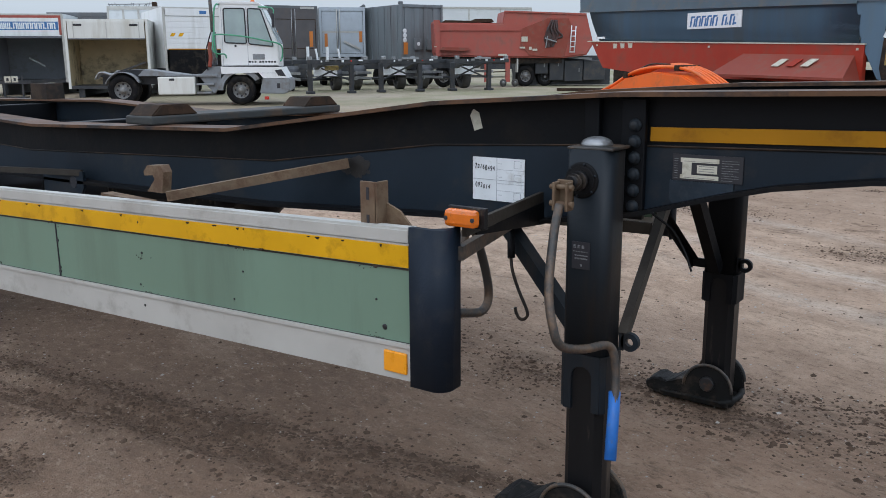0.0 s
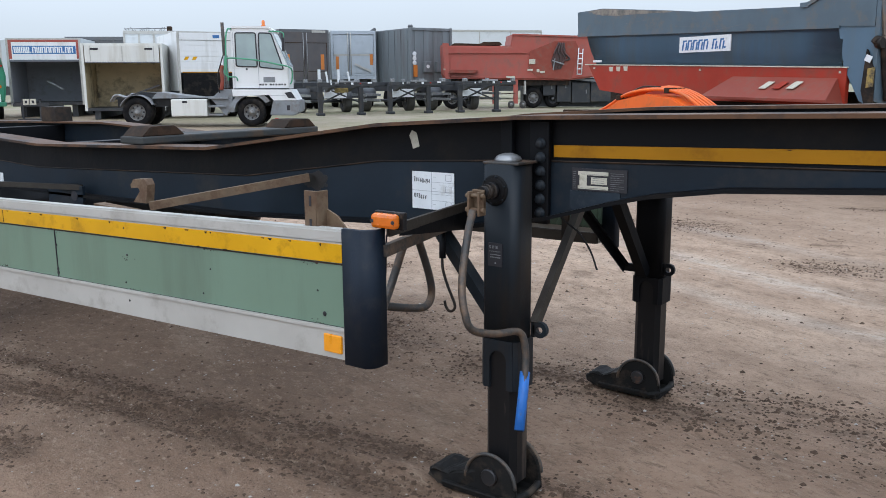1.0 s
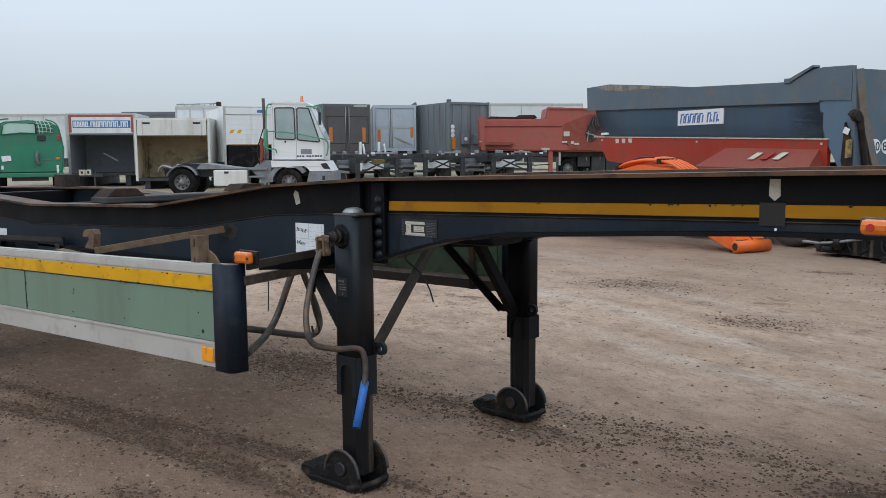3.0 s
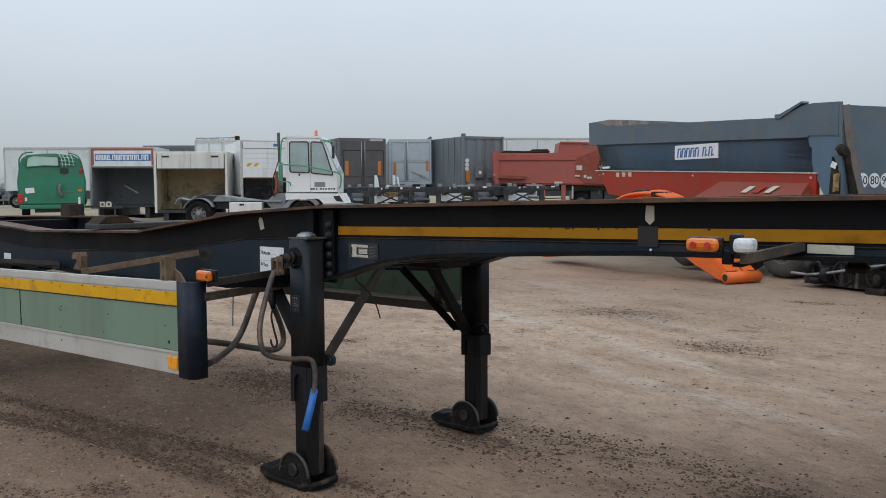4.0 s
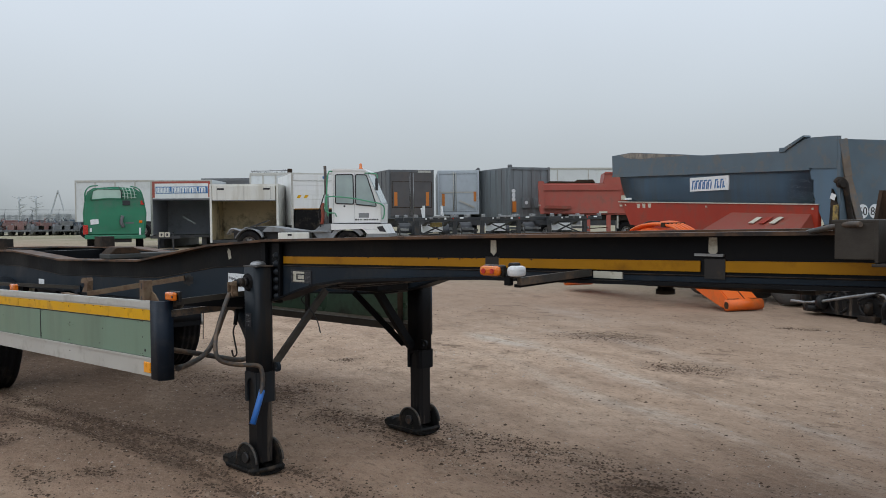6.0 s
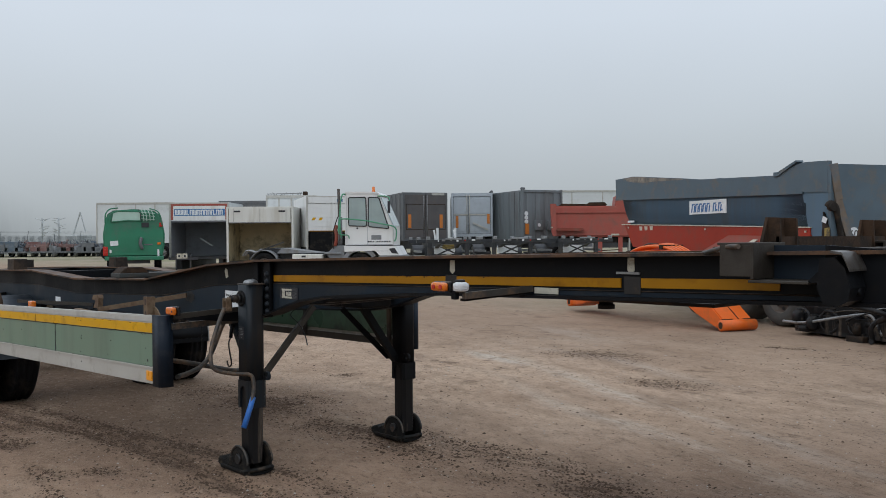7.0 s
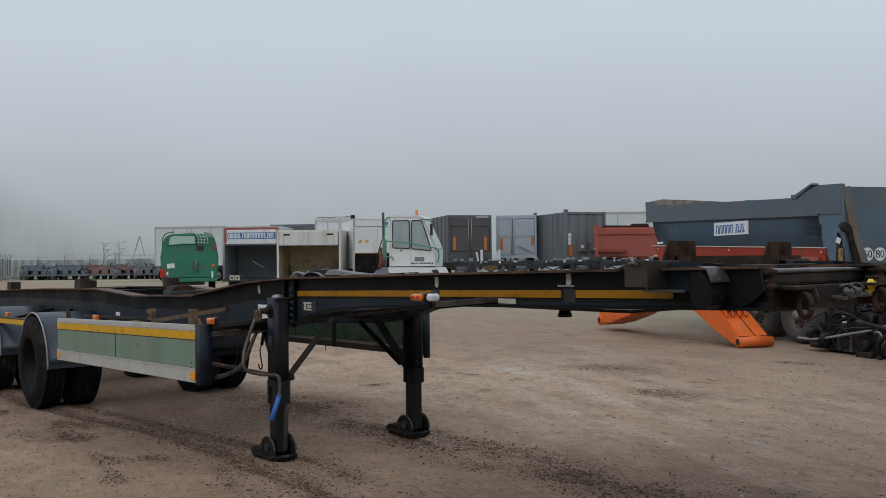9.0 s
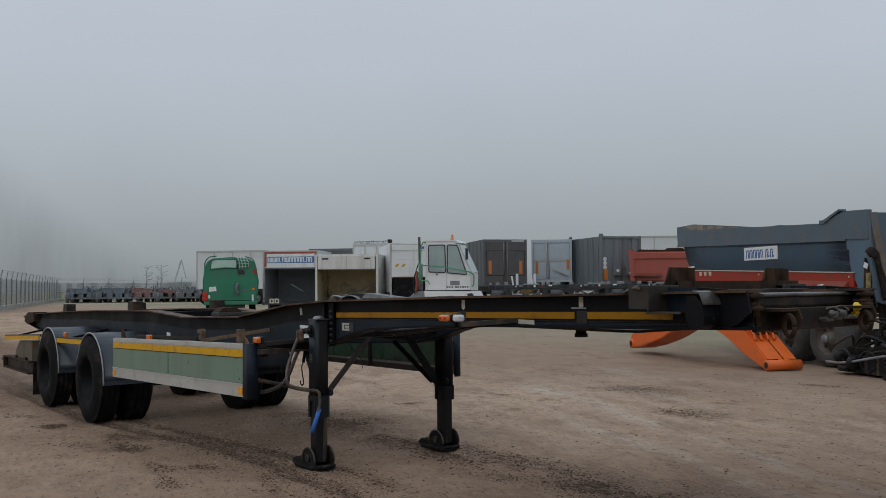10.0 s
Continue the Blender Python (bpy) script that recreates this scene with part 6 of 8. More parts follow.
part("chassis_rail", box(fresh(), -2.6, 3.7, 1.75, 1.95, 1.0, 1.35), "rust_black", tip)
for u in (0.15,):
    for y in (0.9, 1.6):
        part("landing_leg", box(fresh(), u - 0.08, u + 0.08, y - 0.08, y + 0.08, 0.0, 1.2), "rust_black", tip)
part("underrun_bar", box(fresh(), 3.75, 3.9, 0.1, 2.35, 0.55, 0.72), "rust_black", tip)
for y in (0.4, 2.0):
    part("bar_post", box(fresh(), 3.75, 3.85, y, y + 0.1, 0.7, 1.15), "rust_black", tip)
part("tail_lamp", box(fresh(), 3.9, 3.95, 0.9, 1.3, 1.2, 1.4, 0.01), "tail_red", tip)

# ---- orange excavator boom lying on the ground ----
boom = thing("excavator_boom", "bright orange excavator boom lying on the ground with hoses", "excavator part", (-3.22, 13.28, 0), -25.0, size=(0.94, 1, 1))
W2 = 0.30
bm = fresh()
outer = [(-6.0, 0.05), (-6.12, 0.16), (-6.05, 0.36), (-4.9, 0.62), (-3.9, 0.98), (-3.3, 1.23), (-2.6, 1.34), (-1.9, 1.29), (-1.2, 1.02), (-0.5, 0.52), (0.03, 0.19), (0.1, 0.12), (0.0, 0.02)]
inner = [(-0.2, 0.05), (-0.8, 0.24), (-1.5, 0.54), (-2.1, 0.72), (-2.7, 0.76), (-3.4, 0.66), (-4.4, 0.34), (-5.4, 0.12)]
prism(bm, outer + inner, -W2, W2)
bmesh.ops.bevel(bm, geom=[e for e in bm.edges if e.is_manifold and abs((e.verts[0].co - e.verts[1].co).y) < 1e-5], offset=0.02, segments=2, affect="EDGES")
body = part("boom_body", bm, "orange", boom)
for x, z, w, r in ((0.03, 0.1, 0.34, 0.095), (-6.0, 0.14, 0.33, 0.11)):
    bm = fresh()
    lathe(bm, [(r * 0.5, -w), (r, -w), (r, w), (r * 0.5, w)], (x, 0, z), "y", 24)
    pin = part("pivot_boss", bm, "orange", boom)
    part("pivot_bore", lathe(fresh(), [(r * 0.62, -w - 0.004), (r * 0.62, w + 0.004)], (x, 0, z), "y", 20), "rust", pin)
for k, dy in enumerate((-0.18, -0.1, -0.02, 0.07, 0.15)):
    pts = [(-4.6, dy * 0.8, 0.85), (-3.8, dy, 1.1), (-3.2, dy, 1.34), (-2.5, dy * 1.1, 1.42 + 0.01 * k), (-1.8, dy, 1.36), (-1.15, dy * 1.1, 1.07), (-0.75, dy, 0.82), (-0.62, dy, 0.62)]
    part("hydraulic_pipe", tube(fresh(), smooth_line(pts, 4), 0.026, 8), "orange", boom)
for x, z in ((-3.4, 1.26), (-2.1, 1.39), (-0.95, 0.95)):
    bm = box(fresh(), x - 0.05, x + 0.05, -0.24, 0.24, z - 0.03, z + 0.06, 0.01)
    part("pipe_clamp", bm, "rust", boom)
bm = fresh()
for dy in (-0.24, -0.12, 0.02, 0.15):
    tube(bm, smooth_line([(-0.78, dy, 0.86), (-0.66, dy - 0.02, 0.82), (-0.52, dy - 0.02, 0.66), (-0.46, dy, 0.52)]), 0.03, 7)
part("hose_ends", bm, "orange", boom)
for k, dy in enumerate((-0.24, -0.17, -0.05, 0.02, 0.13, 0.2)):
    stub = part("pipe_stub", tube(fresh(), [(-0.86, dy, 0.86), (-0.50, dy, 0.66 - 0.02 * (k % 2))], 0.022, 8), "orange", boom)
    part("stub_nut", tube(fresh(), [(-0.52, dy, 0.672 - 0.02 * (k % 2)), (-0.485, dy, 0.652 - 0.02 * (k % 2))], 0.031, 8), "rust", stub)
part("leg_seam", tube(fresh(), [(-0.5, 0.02, 0.525), (-0.2, 0.02, 0.338), (0.02, 0.02, 0.203)], 0.009, 5), "rust_black", boom)
for dy in (-0.2, 0.2):
    part("boss_seam", tube(fresh(), [(0.0, dy - 0.1, 0.2), (0.04, dy, 0.2), (0.03, dy + 0.1, 0.2)], 0.008, 5), "rust_black", boom)
part("loose_hose", tube(fresh(), smooth_line([(-1.2, -0.27, 0.95), (-0.9, -0.3, 0.75), (-0.6, -0.28, 0.72), (-0.4, -0.2, 0.62)]), 0.012, 6), "hose", boom)
part("loose_hose", tube(fresh(), smooth_line([(-3.6, 0.1, 1.3), (-3.0, 0.0, 1.46), (-2.4, -0.1, 1.46)]), 0.015, 6), "hose", boom)
bm = fresh()
for k in range(3):
    box(bm, -5.0 + 0.13 * k, -4.91 + 0.13 * k, -W2 - 0.004, -W2 + 0.001, 0.47 + 0.02 * k, 0.58 + 0.02 * k)
part("letter_shapes", bm, "white_lbl", boom)

# ---- heap of dismantled black parts ----
heap = thing("scrap_heap", "heap of black dismantled frames, hoses and pipes", "scrap", (-0.9, 13.4, 0), -20)
rs = random.Random(21)
for k in range(120):
    a = [(rs.uniform(-1.5, 2.6), rs.uniform(-0.5, 0.9), rs.uniform(0.06, 0.85))]
    for j in range(3):
        q = a[-1]
        a.append((q[0] + rs.uniform(-0.55, 0.55), q[1] + rs.uniform(-0.3, 0.3), max(0.04, min(0.95, q[2] + rs.uniform(-0.3, 0.3)))))
    part("hose", tube(fresh(), smooth_line(a, 4), rs.uniform(0.012, 0.04), 7), rs.choice(("hose", "hose", "rust_black", "leg_inner")), heap)
for x0, x1, y0, y1, z0, z1 in ((-1.35, 3.4, -0.42, -0.2, 0.05, 0.34), (-1.3, 3.4, 0.35, 0.6, 0.02, 0.72), (-0.6, 0.4, -0.3, 0.5, 0.1, 0.66), (-1.3, -0.5, -0.25, 0.3, 0.03, 0.45), (0.5, 1.1, -0.36, 0.45, 0.0, 0.7), (1.2, 2.3, -0.34, 0.4, 0.15, 0.8), (2.3, 3.4, -0.3, 0.5, 0.1, 0.72), (-0.75, -0.4, -0.2, 0.3, 0.05, 0.4)):
    bm = box(fresh(), x0, x1, y0, y1, z0, z1)
    bmesh.ops.subdivide_edges(bm, edges=bm.edges[:], cuts=3)
    for v in bm.verts:
        v.co += 0.05 * noise.noise_vector(v.co * 3.0)
    part("frame_piece", bm, "leg_inner", heap)
for k in range(14):
    x, y, z = rs.uniform(-1.3, 2.5), rs.uniform(-0.5, -0.3), rs.uniform(0.1, 0.6)
    bm = fresh()
    lathe(bm, [(0.05, -0.05), (0.11, -0.04), (0.11, 0.04), (0.05, 0.05)], (x, y, z), rs.choice("xyz"), 12)
    part("cast_piece", bm, rs.choice(("rust_black", "leg_inner", "hose")), heap)
for k in range(7):
    x, z = rs.uniform(-0.6, 2.4), rs.uniform(0.2, 0.8)
    part("thin_pipe", tube(fresh(), smooth_line([(x, -0.6, z), (x + 0.3, -0.58, z + rs.uniform(-0.1, 0.1)), (x + 0.75, -0.5, z + rs.uniform(-0.2, 0.2))]), 0.011, 6), "galv_dirty" if k % 2 else "galv", heap)
part("bent_pipe", tube(fresh(), smooth_line([(-1.5, -0.5, 0.2), (-1.0, -0.55, 0.22), (-0.3, -0.5, 0.36), (0.1, -0.45, 0.42), (0.22, -0.42, 0.32), (0.32, -0.4, 0.12)]), 0.022, 8), "galv", heap, "bent grey pipe")
part("base_block", box(fresh(), -0.2, 0.1, -0.55, -0.42, 0.0, 0.09, 0.01), "rust_black", heap)
rs = random.Random(31)
for k in range(5):
    x = -1.2 + 0.55 * k
    bm = fresh()
    pts = [(x + 0.18 * math.cos(a), rs.uniform(-0.42, -0.38), 0.25 + 0.17 * math.sin(a)) for a in (2 * math.pi * i / 16 for i in range(17))]
    tube(bm, pts, 0.022, 7)
    part("coiled_hose", bm, "hose", heap)

# ---- swap bodies and box trucks ----


def slab_box(name, label, at, rz, w, h, depth, z0, side, frame_m, lining="dark_in", size=(1, 1, 1)):
    """A box body: thickness in every wall, rear towards local -y, open or closed."""
    t = thing(name, label, "truck body", at, rz, size=size)
    e = 0.07
    part("floor_panel", box(fresh(), 0, w, 0, depth, z0, z0 + 0.12), "far_steel", t)
    part("roof_panel", box(fresh(), 0, w, 0, depth, h - e, h), side, t)
    part("side_panel", box(fresh(), 0, e, 0.01, depth, z0 + 0.12, h - e), side, t)
    part("side_panel", box(fresh(), w - e, w, 0.01, depth, z0 + 0.12, h - e), side, t)
    part("front_panel", box(fresh(), e, w - e, 2.3, 2.3 + e, z0 + 0.12, h - e), lining, t)
    part("lining", box(fresh(), e, e + 0.015, 0.05, depth - e, z0 + 0.12, h - e), lining, t)
    part("lining", box(fresh(), w - e - 0.015, w - e, 0.05, depth - e, z0 + 0.12, h - e), lining, t)
    for x0, x1 in ((0, 0.09), (w - 0.09, w)):
        part("rear_post", box(fresh(), x0, x1, -0.03, 0.02, z0, h, 0.008), frame_m, t)
    part("rear_header", box(fresh(), 0.09, w - 0.09, -0.03, 0.02, h - 0.09, h, 0.008), frame_m, t)
    if z0 < 0.7:
        # a body set down low, on skids
        for x in (0.3, w - 0.5):
            part("skid", box(fresh(), x, x + 0.2, 0.1, depth - 0.1, 0.0, z0), "far_steel", t)
        return t
    for y in (1.2, depth - 1.4):
        for x in (0.1, w - 0.4):
            bm = fresh()
            lathe(bm, [(0.25, 0), (0.48, 0.0), (0.5, 0.06), (0.5, 0.24), (0.48, 0.3), (0.25, 0.3)], (x, y, 0.5), "x", 20)
            part("wheel", bm, "rubber", t)
    part("chassis_frame", box(fresh(), 0.6, w - 0.6, 0.1, depth - 0.1, 0.7, z0), "far_steel", t)
    part("rear_bar", box(fresh(), 0.1, w - 0.1, -0.08, 0.04, 0.45, 0.6), "grey_plastic", t)
    part("bar_hanger", box(fresh(), w / 2 - 0.5, w / 2 + 0.5, 0.0, 0.08, 0.58, z0), "far_steel", t)
    for x in (0.25, w - 0.4):
        part("tail_lamp", box(fresh(), x, x + 0.18, -0.1, -0.08, 0.48, 0.58), "tail_red", t)
    return t


V42 = 42.7
b1 = slab_box("box_truck_body", "box truck body, open at the back, with blue-banded white panel", (-34.5, 18.3, 0), V42 + 4, 2.66, 3.27, 6.5, 0.5, "white_far", "alu", "grey_lining", (1.06, 1, 0.955))
pan = part("roller_panel", box(fresh(), 0.12, 2.56, -0.05, 0.0, 2.38, 3.16), "white", b1, "white panel with red rim and blue band")
part("red_rim", box(fresh(), 0.09, 2.58, -0.052, -0.02, 3.1, 3.2), "red_far", pan)
part("red_rim", box(fresh(), 0.09, 0.2, -0.053, -0.02, 2.42, 3.1), "red_far", pan)
part("red_rim", box(fresh(), 2.5, 2.58, -0.053, -0.02, 2.42, 3.1), "red_far", pan)
part("blue_band", box(fresh(), 0.24, 2.48, -0.056, -0.04, 2.62, 2.95), "blue_ink", pan)
bm = fresh()
x = 0.28
for ch in (3, 3, 3, 1, 2, 3, 2, 2, 2, 2, 2, 1, 2, 2):
    w = {1: 0.06, 2: 0.13, 3: 0.17}[ch]
    if ch == 1:
        box(bm, x, x + 0.05, -0.062, -0.055, 2.66, 2.71)
    else:
        for i in range(ch):
            xx = x + (w - 0.04) * i / (ch - 1)
            box(bm, xx, xx + 0.045, -0.062, -0.055, 2.66, 2.91)
        box(bm, x, x + w, -0.0615, -0.0555, 2.87 if ch == 2 else 2.66, 2.91 if ch == 2 else 2.7)
    x += w + 0.02
part("letter_shapes", bm, "white_lbl", pan)
part("dark_band", box(fresh(), 0.1, 2.56, -0.04, 0.0, 2.3, 2.39), "dark_in", b1)
part("inner_prop", bar(fresh(), (1.3, 0.3, 1.5), (1.9, 0.1, 1.15), 0.06, 0.06), "galv", b1)

b2 = slab_box("open_swap_body", "cream box body open at the back, lined with plywood", (-29.9, 18.7, 0), V42 + 5, 2.82, 3.0, 6.0, 0.34, "cream", "cream", "ply", (1.03, 1, 0.935))
pan = part("folded_door", box(fresh(), 0.12, 2.7, -0.06, 0.0, 2.27, 2.93, 0.01), "cream", b2, "cream folded door panel with black hinges")
for x in (0.32, 2.2):
    part("hinge_mark", box(fresh(), x, x + 0.28, -0.07, -0.058, 2.74, 2.82, 0.01), "ink", pan)
for x in (0.3, 1.4, 2.5):
    part("door_rib", box(fresh(), x, x + 0.03, -0.066, -0.058, 2.3, 2.9), "alu", pan)
part("door_edge", box(fresh(), 0.1, 2.72, -0.07, 0.0, 2.235, 2.272), "dark_in", b2)
for z in (1.6, 2.05):
    part("wall_batten", box(fresh(), 2.72, 2.735, 0.2, 5.5, z, z + 0.05), "dark_in", b2)

b3 = slab_box("white_box_truck", "white box truck with a roller shutter and yellow hazard stripes", (-27.74, 21.36, 0), V42 + 20, 2.5, 3.5, 7.0, 1.0, "white", "alu", size=(1, 1, 0.937))
shut = part("roller_shutter", box(fresh(), 0.09, 2.41, -0.02, 0.02, 1.85, 3.15), "white", b3, "ribbed white roller shutter")
for k in range(6):
    part("shutter_slat", box(fresh(), 0.1, 2.4, -0.032, -0.02, 1.86 + k * 0.215, 2.055 + k * 0.215, 0.004), "white", shut)
for k in range(2):
    x = 0.22 + k * 0.3
    part("hazard_stripe", prism(fresh(), [(x, 2.36), (x + 0.14, 2.36), (x + 0.22, 2.49), (x + 0.08, 2.49)], -0.037, -0.031), "yellow", shut)
part("top_box", box(fresh(), 0.1, 2.4, -0.06, 0.0, 3.16, 3.44), "white", b3)
part("blue_mark", box(fresh(), 1.35, 1.6, -0.068, -0.058, 3.24, 3.36), "blue_ink", b3)
# added black board stands in for the dark opening under the shutter
part("dark_opening_board", box(fresh(), 0.15, 2.35, -0.1, 0.0, 0.85, 1.84), "rubber", b3, "black board standing in for the dark opening below the shutter")
part("amber_edge", box(fresh(), 0.15, 2.35, -0.06, -0.02, 1.84, 1.88), "yellow_dim", b3)

# taller bodies further back
for nm, lab, at, rz, w, h, d, m in (
        ("curtain_trailer", "purple-grey box trailer standing behind the open bodies", (-35.54, 21.5, 0), V42 + 2, 2.6, 3.3, 4, "dark_cont"),
        ("white_box_trailer", "white box trailer standing far off in the mist", (-60.8, 25.4, 0), V42 + 3, 5.8, 4.2, 9, "white_far"),
        ("white_panel_trailer", "white panelled trailer with a ladder frame behind the tipper", (-39.5, 51.0, 0), V42 + 6, 9.5, 5.0, 4, "white_far"),
        ("white_tank_truck", "pale truck body with pipework on its roof", (-32.9, 22.6, 0), V42 + 6, 2.4, 3.5, 3, "white_far")):
    t = thing(nm, lab, "trailer", at, rz)
    part("body", box(fresh(), 0, w, 0, d, 1.2, h, 0.03), m, t)
    part("roof_rail", box(fresh(), -0.03, w + 0.03, -0.03, 0.05, h - 0.12, h + 0.02), m if m == "dark_cont" else "alu", t)
    for x in np.arange(0.0, w + 0.01, w / 4):
        part("body_post", box(fresh(), x - 0.04, x + 0.04, -0.03, 0.02, 1.2, h - 0.1), m if m == "dark_cont" else "alu", t)
    part("chassis_frame", box(fresh(), 0.4, w - 0.4, 0.2, d - 0.2, 0.6, 1.2), "far_steel", t)
    for x in (0.7, w - 0.9):
        wheel_on(t, x, 0.0, 0.5)
    if nm == "white_tank_truck":
        rs = random.Random(3)
        bm = fresh()
        for k in range(16):
            x = 0.1 + 0.1 * k
            tube(bm, [(x, 0.2, h), (x + rs.uniform(-0.15, 0.15), 0.2, h + rs.uniform(0.06, 0.2))], 0.014, 5)
        tube(bm, [(0.0, 0.2, h + 0.1), (1.8, 0.2, h + 0.14)], 0.018, 5)
        part("roof_pipework", bm, "far_grey", t)
        part("roof_cap", box(fresh(), 1.75, 1.95, 0.1, 0.5, h, h + 0.22, 0.03), "rust", t)

# ---- green bus-like truck body, seen from behind ----
gt = thing("green_truck", "bottle-green rounded truck body with pale rear window and rails", "truck", (-32.85, 14.5, 0), 66.0, size=(1, 1, 0.92))
prof = [(0.10, 0.72), (0.02, 1.3), (0.0, 1.75), (0.10, 2.45), (0.2, 2.72), (0.42, 2.88), (1.25, 2.95), (2.05, 2.88), (2.3, 2.7), (2.42, 2.4), (2.52, 1.75), (2.5, 1.3), (2.42, 0.72)]
bm = fresh()
prism(bm, prof, 0.0, 6.5)
bmesh.ops.bevel(bm, geom=[e for e in bm.edges if abs((e.verts[0].co - e.verts[1].co).y) < 1e-5], offset=0.07, segments=3, affect="EDGES")
body_ = part("body", bm, "green_truck", gt, "rounded bottle-green body")
part("rear_window", prism(fresh(), [(0.36, 2.36), (0.42, 2.74), (0.6, 2.82), (1.52, 2.8), (1.5, 2.42), (1.0, 2.44)], -0.03, 0.05), "green_pale", body_, "pale green rear window band")
part("window_frame", tube(fresh(), [(0.33, -0.03, 2.34), (0.4, -0.03, 2.76), (0.6, -0.03, 2.85), (1.56, -0.03, 2.83), (1.53, -0.03, 2.4), (1.0, -0.03, 2.42), (0.33, -0.03, 2.34)], 0.028, 6), "green_truck", body_)
part("engine_hatch", prism(fresh(), [(0.95, 1.0), (0.92, 1.9), (1.4, 1.95), (1.42, 1.0)], -0.02, 0.04), "green_truck", body_)
for x in (1.55, 1.66, 1.78, 1.92, 2.06):
    part("roof_rail", tube(fresh(), smooth_line([(x, -0.06, 2.36 + 0.1 * (x - 1.5)), (x - 0.03, -0.08, 2.7), (x - 0.12, 0.1, 2.95)]), 0.018, 6), "green_pale" if x > 1.6 else "far_steel", gt, "thin rail of the rear rack")
for z in (2.5, 2.66, 2.8):
    part("rack_bar", tube(fresh(), [(1.53, -0.07, z), (2.12, -0.05, z - 0.06)], 0.016, 6), "green_pale", gt)
part("side_rail", tube(fresh(), smooth_line([(0.1, -0.05, 2.3), (0.12, -0.1, 2.7), (0.3, -0.05, 2.94), (0.6, 0.1, 3.0)]), 0.03, 6), "green_truck", gt)
part("side_rail", tube(fresh(), smooth_line([(2.4, -0.05, 2.2), (2.34, -0.1, 2.6), (2.2, -0.05, 2.86), (1.9, 0.1, 2.98)]), 0.03, 6), "green_truck", gt)
part("dark_bracket", box(fresh(), 1.56, 1.86, -0.06, 0.02, 2.1, 2.32, 0.02), "far_steel", gt)
bm = tube(fresh(), smooth_line([(1.58, -0.05, 1.1), (1.5, -0.12, 1.35), (1.56, -0.1, 1.62)]), 0.07, 8)
part("rear_latch", bm, "dark_in", gt, "dark rear latch and pipe")
part("small_plate", box(fresh(), 1.66, 2.0, -0.02, 0.03, 1.26, 1.32), "dark_in", gt)
part("white_label", prism(fresh(), [(0.28, 1.45), (0.6, 1.48), (0.62, 1.26), (0.3, 1.22)], -0.03, 0.02), "white_lbl", gt, "white paper label")
part("tail_lamp", box(fresh(), 0.0, 0.2, -0.06, 0.02, 0.78, 1.2, 0.02), "tail_red", gt)
part("marker_lamp", box(fresh(), 2.28, 2.42, -0.06, 0.03, 2.12, 2.32, 0.02), "tail_red", gt)
part("amber_lamp", box(fresh(), 2.2, 2.34, -0.04, 0.02, 1.28, 1.4, 0.02), "amber", gt)
part("white_strip", box(fresh(), 0.26, 0.34, -0.04, 0.02, 0.9, 1.06), "white_lbl", gt)
part("white_strip", box(fresh(), 2.2, 2.28, -0.04, 0.02, 0.74, 1.06), "white_lbl", gt)
part("bumper", box(fresh(), 0.06, 2.46, -0.08, 0.1, 0.56, 0.74, 0.03), "green_truck", gt)
part("chassis_frame", box(fresh(), 0.6, 1.9, 0.1, 6.4, 0.4, 0.74), "far_steel", gt)
for x in (0.12, 2.1):
    bm = fresh()
    lathe(bm, [(0.25, 0), (0.46, 0.0), (0.48, 0.06), (0.48, 0.24), (0.46, 0.3), (0.25, 0.3)], (x, 1.5, 0.48), "x", 20)
    part("wheel", bm, "rubber", gt)
# two small plates on a low stand beside it
st = thing("plate_stand", "low dark steel stand holding two pale plates", "stand", (-31.9, 17.0, 0), V42)
bm = fresh()
box(bm, 0.3, 0.36, 0, 0.06, 0.0, 0.78)
box(bm, 0.94, 1.0, 0, 0.06, 0.0, 0.78)
box(bm, 0.0, 1.3, -0.02, 0.06, 0.5, 0.62)
box(bm, 0.2, 1.1, -0.2, 0.3, 0.0, 0.05)
part("stand_frame", bm, "far_steel", st)
for k in range(2):
    pl = part("pale_plate", box(fresh(), 0.38 + 0.25 * k, 0.6 + 0.25 * k, -0.05, -0.025, 0.56, 0.78, 0.004), "decal", st)
    part("plain_bars", box(fresh(), 0.45 + 0.25 * k, 0.53 + 0.25 * k, -0.056, -0.049, 0.62, 0.72), "ink", pl)

# ---- white terminal tractor ----
tt = thing("terminal_tractor", "white terminal tractor with green handrails and an amber beacon", "tractor truck", (-24.98, 17.15, 0), 40.5)
CX = 3.1


def cabx(d):
    return CX + d


bm = prism(fresh(), [(cabx(0.37), 1.22), (cabx(0.37), 3.14), (cabx(0.42), 3.2), (cabx(1.6), 3.17), (cabx(1.7), 3.06), (cabx(2.2), 1.92), (cabx(2.19), 1.22)], 0.0, 1.75)
bmesh.ops.bevel(bm, geom=[e for e in bm.edges if abs((e.verts[0].co - e.verts[1].co).y) < 1e-5], offset=0.03, segments=2, affect="EDGES")
cab = part("cab", bm, "white", tt, "white one-man cab")
part("roof_cap", prism(fresh(), [(cabx(0.36), 3.17), (cabx(0.42), 3.24), (cabx(1.6), 3.22), (cabx(1.76), 3.1), (cabx(1.7), 3.06), (cabx(1.6), 3.15)], -0.03, 1.78), "white", cab)


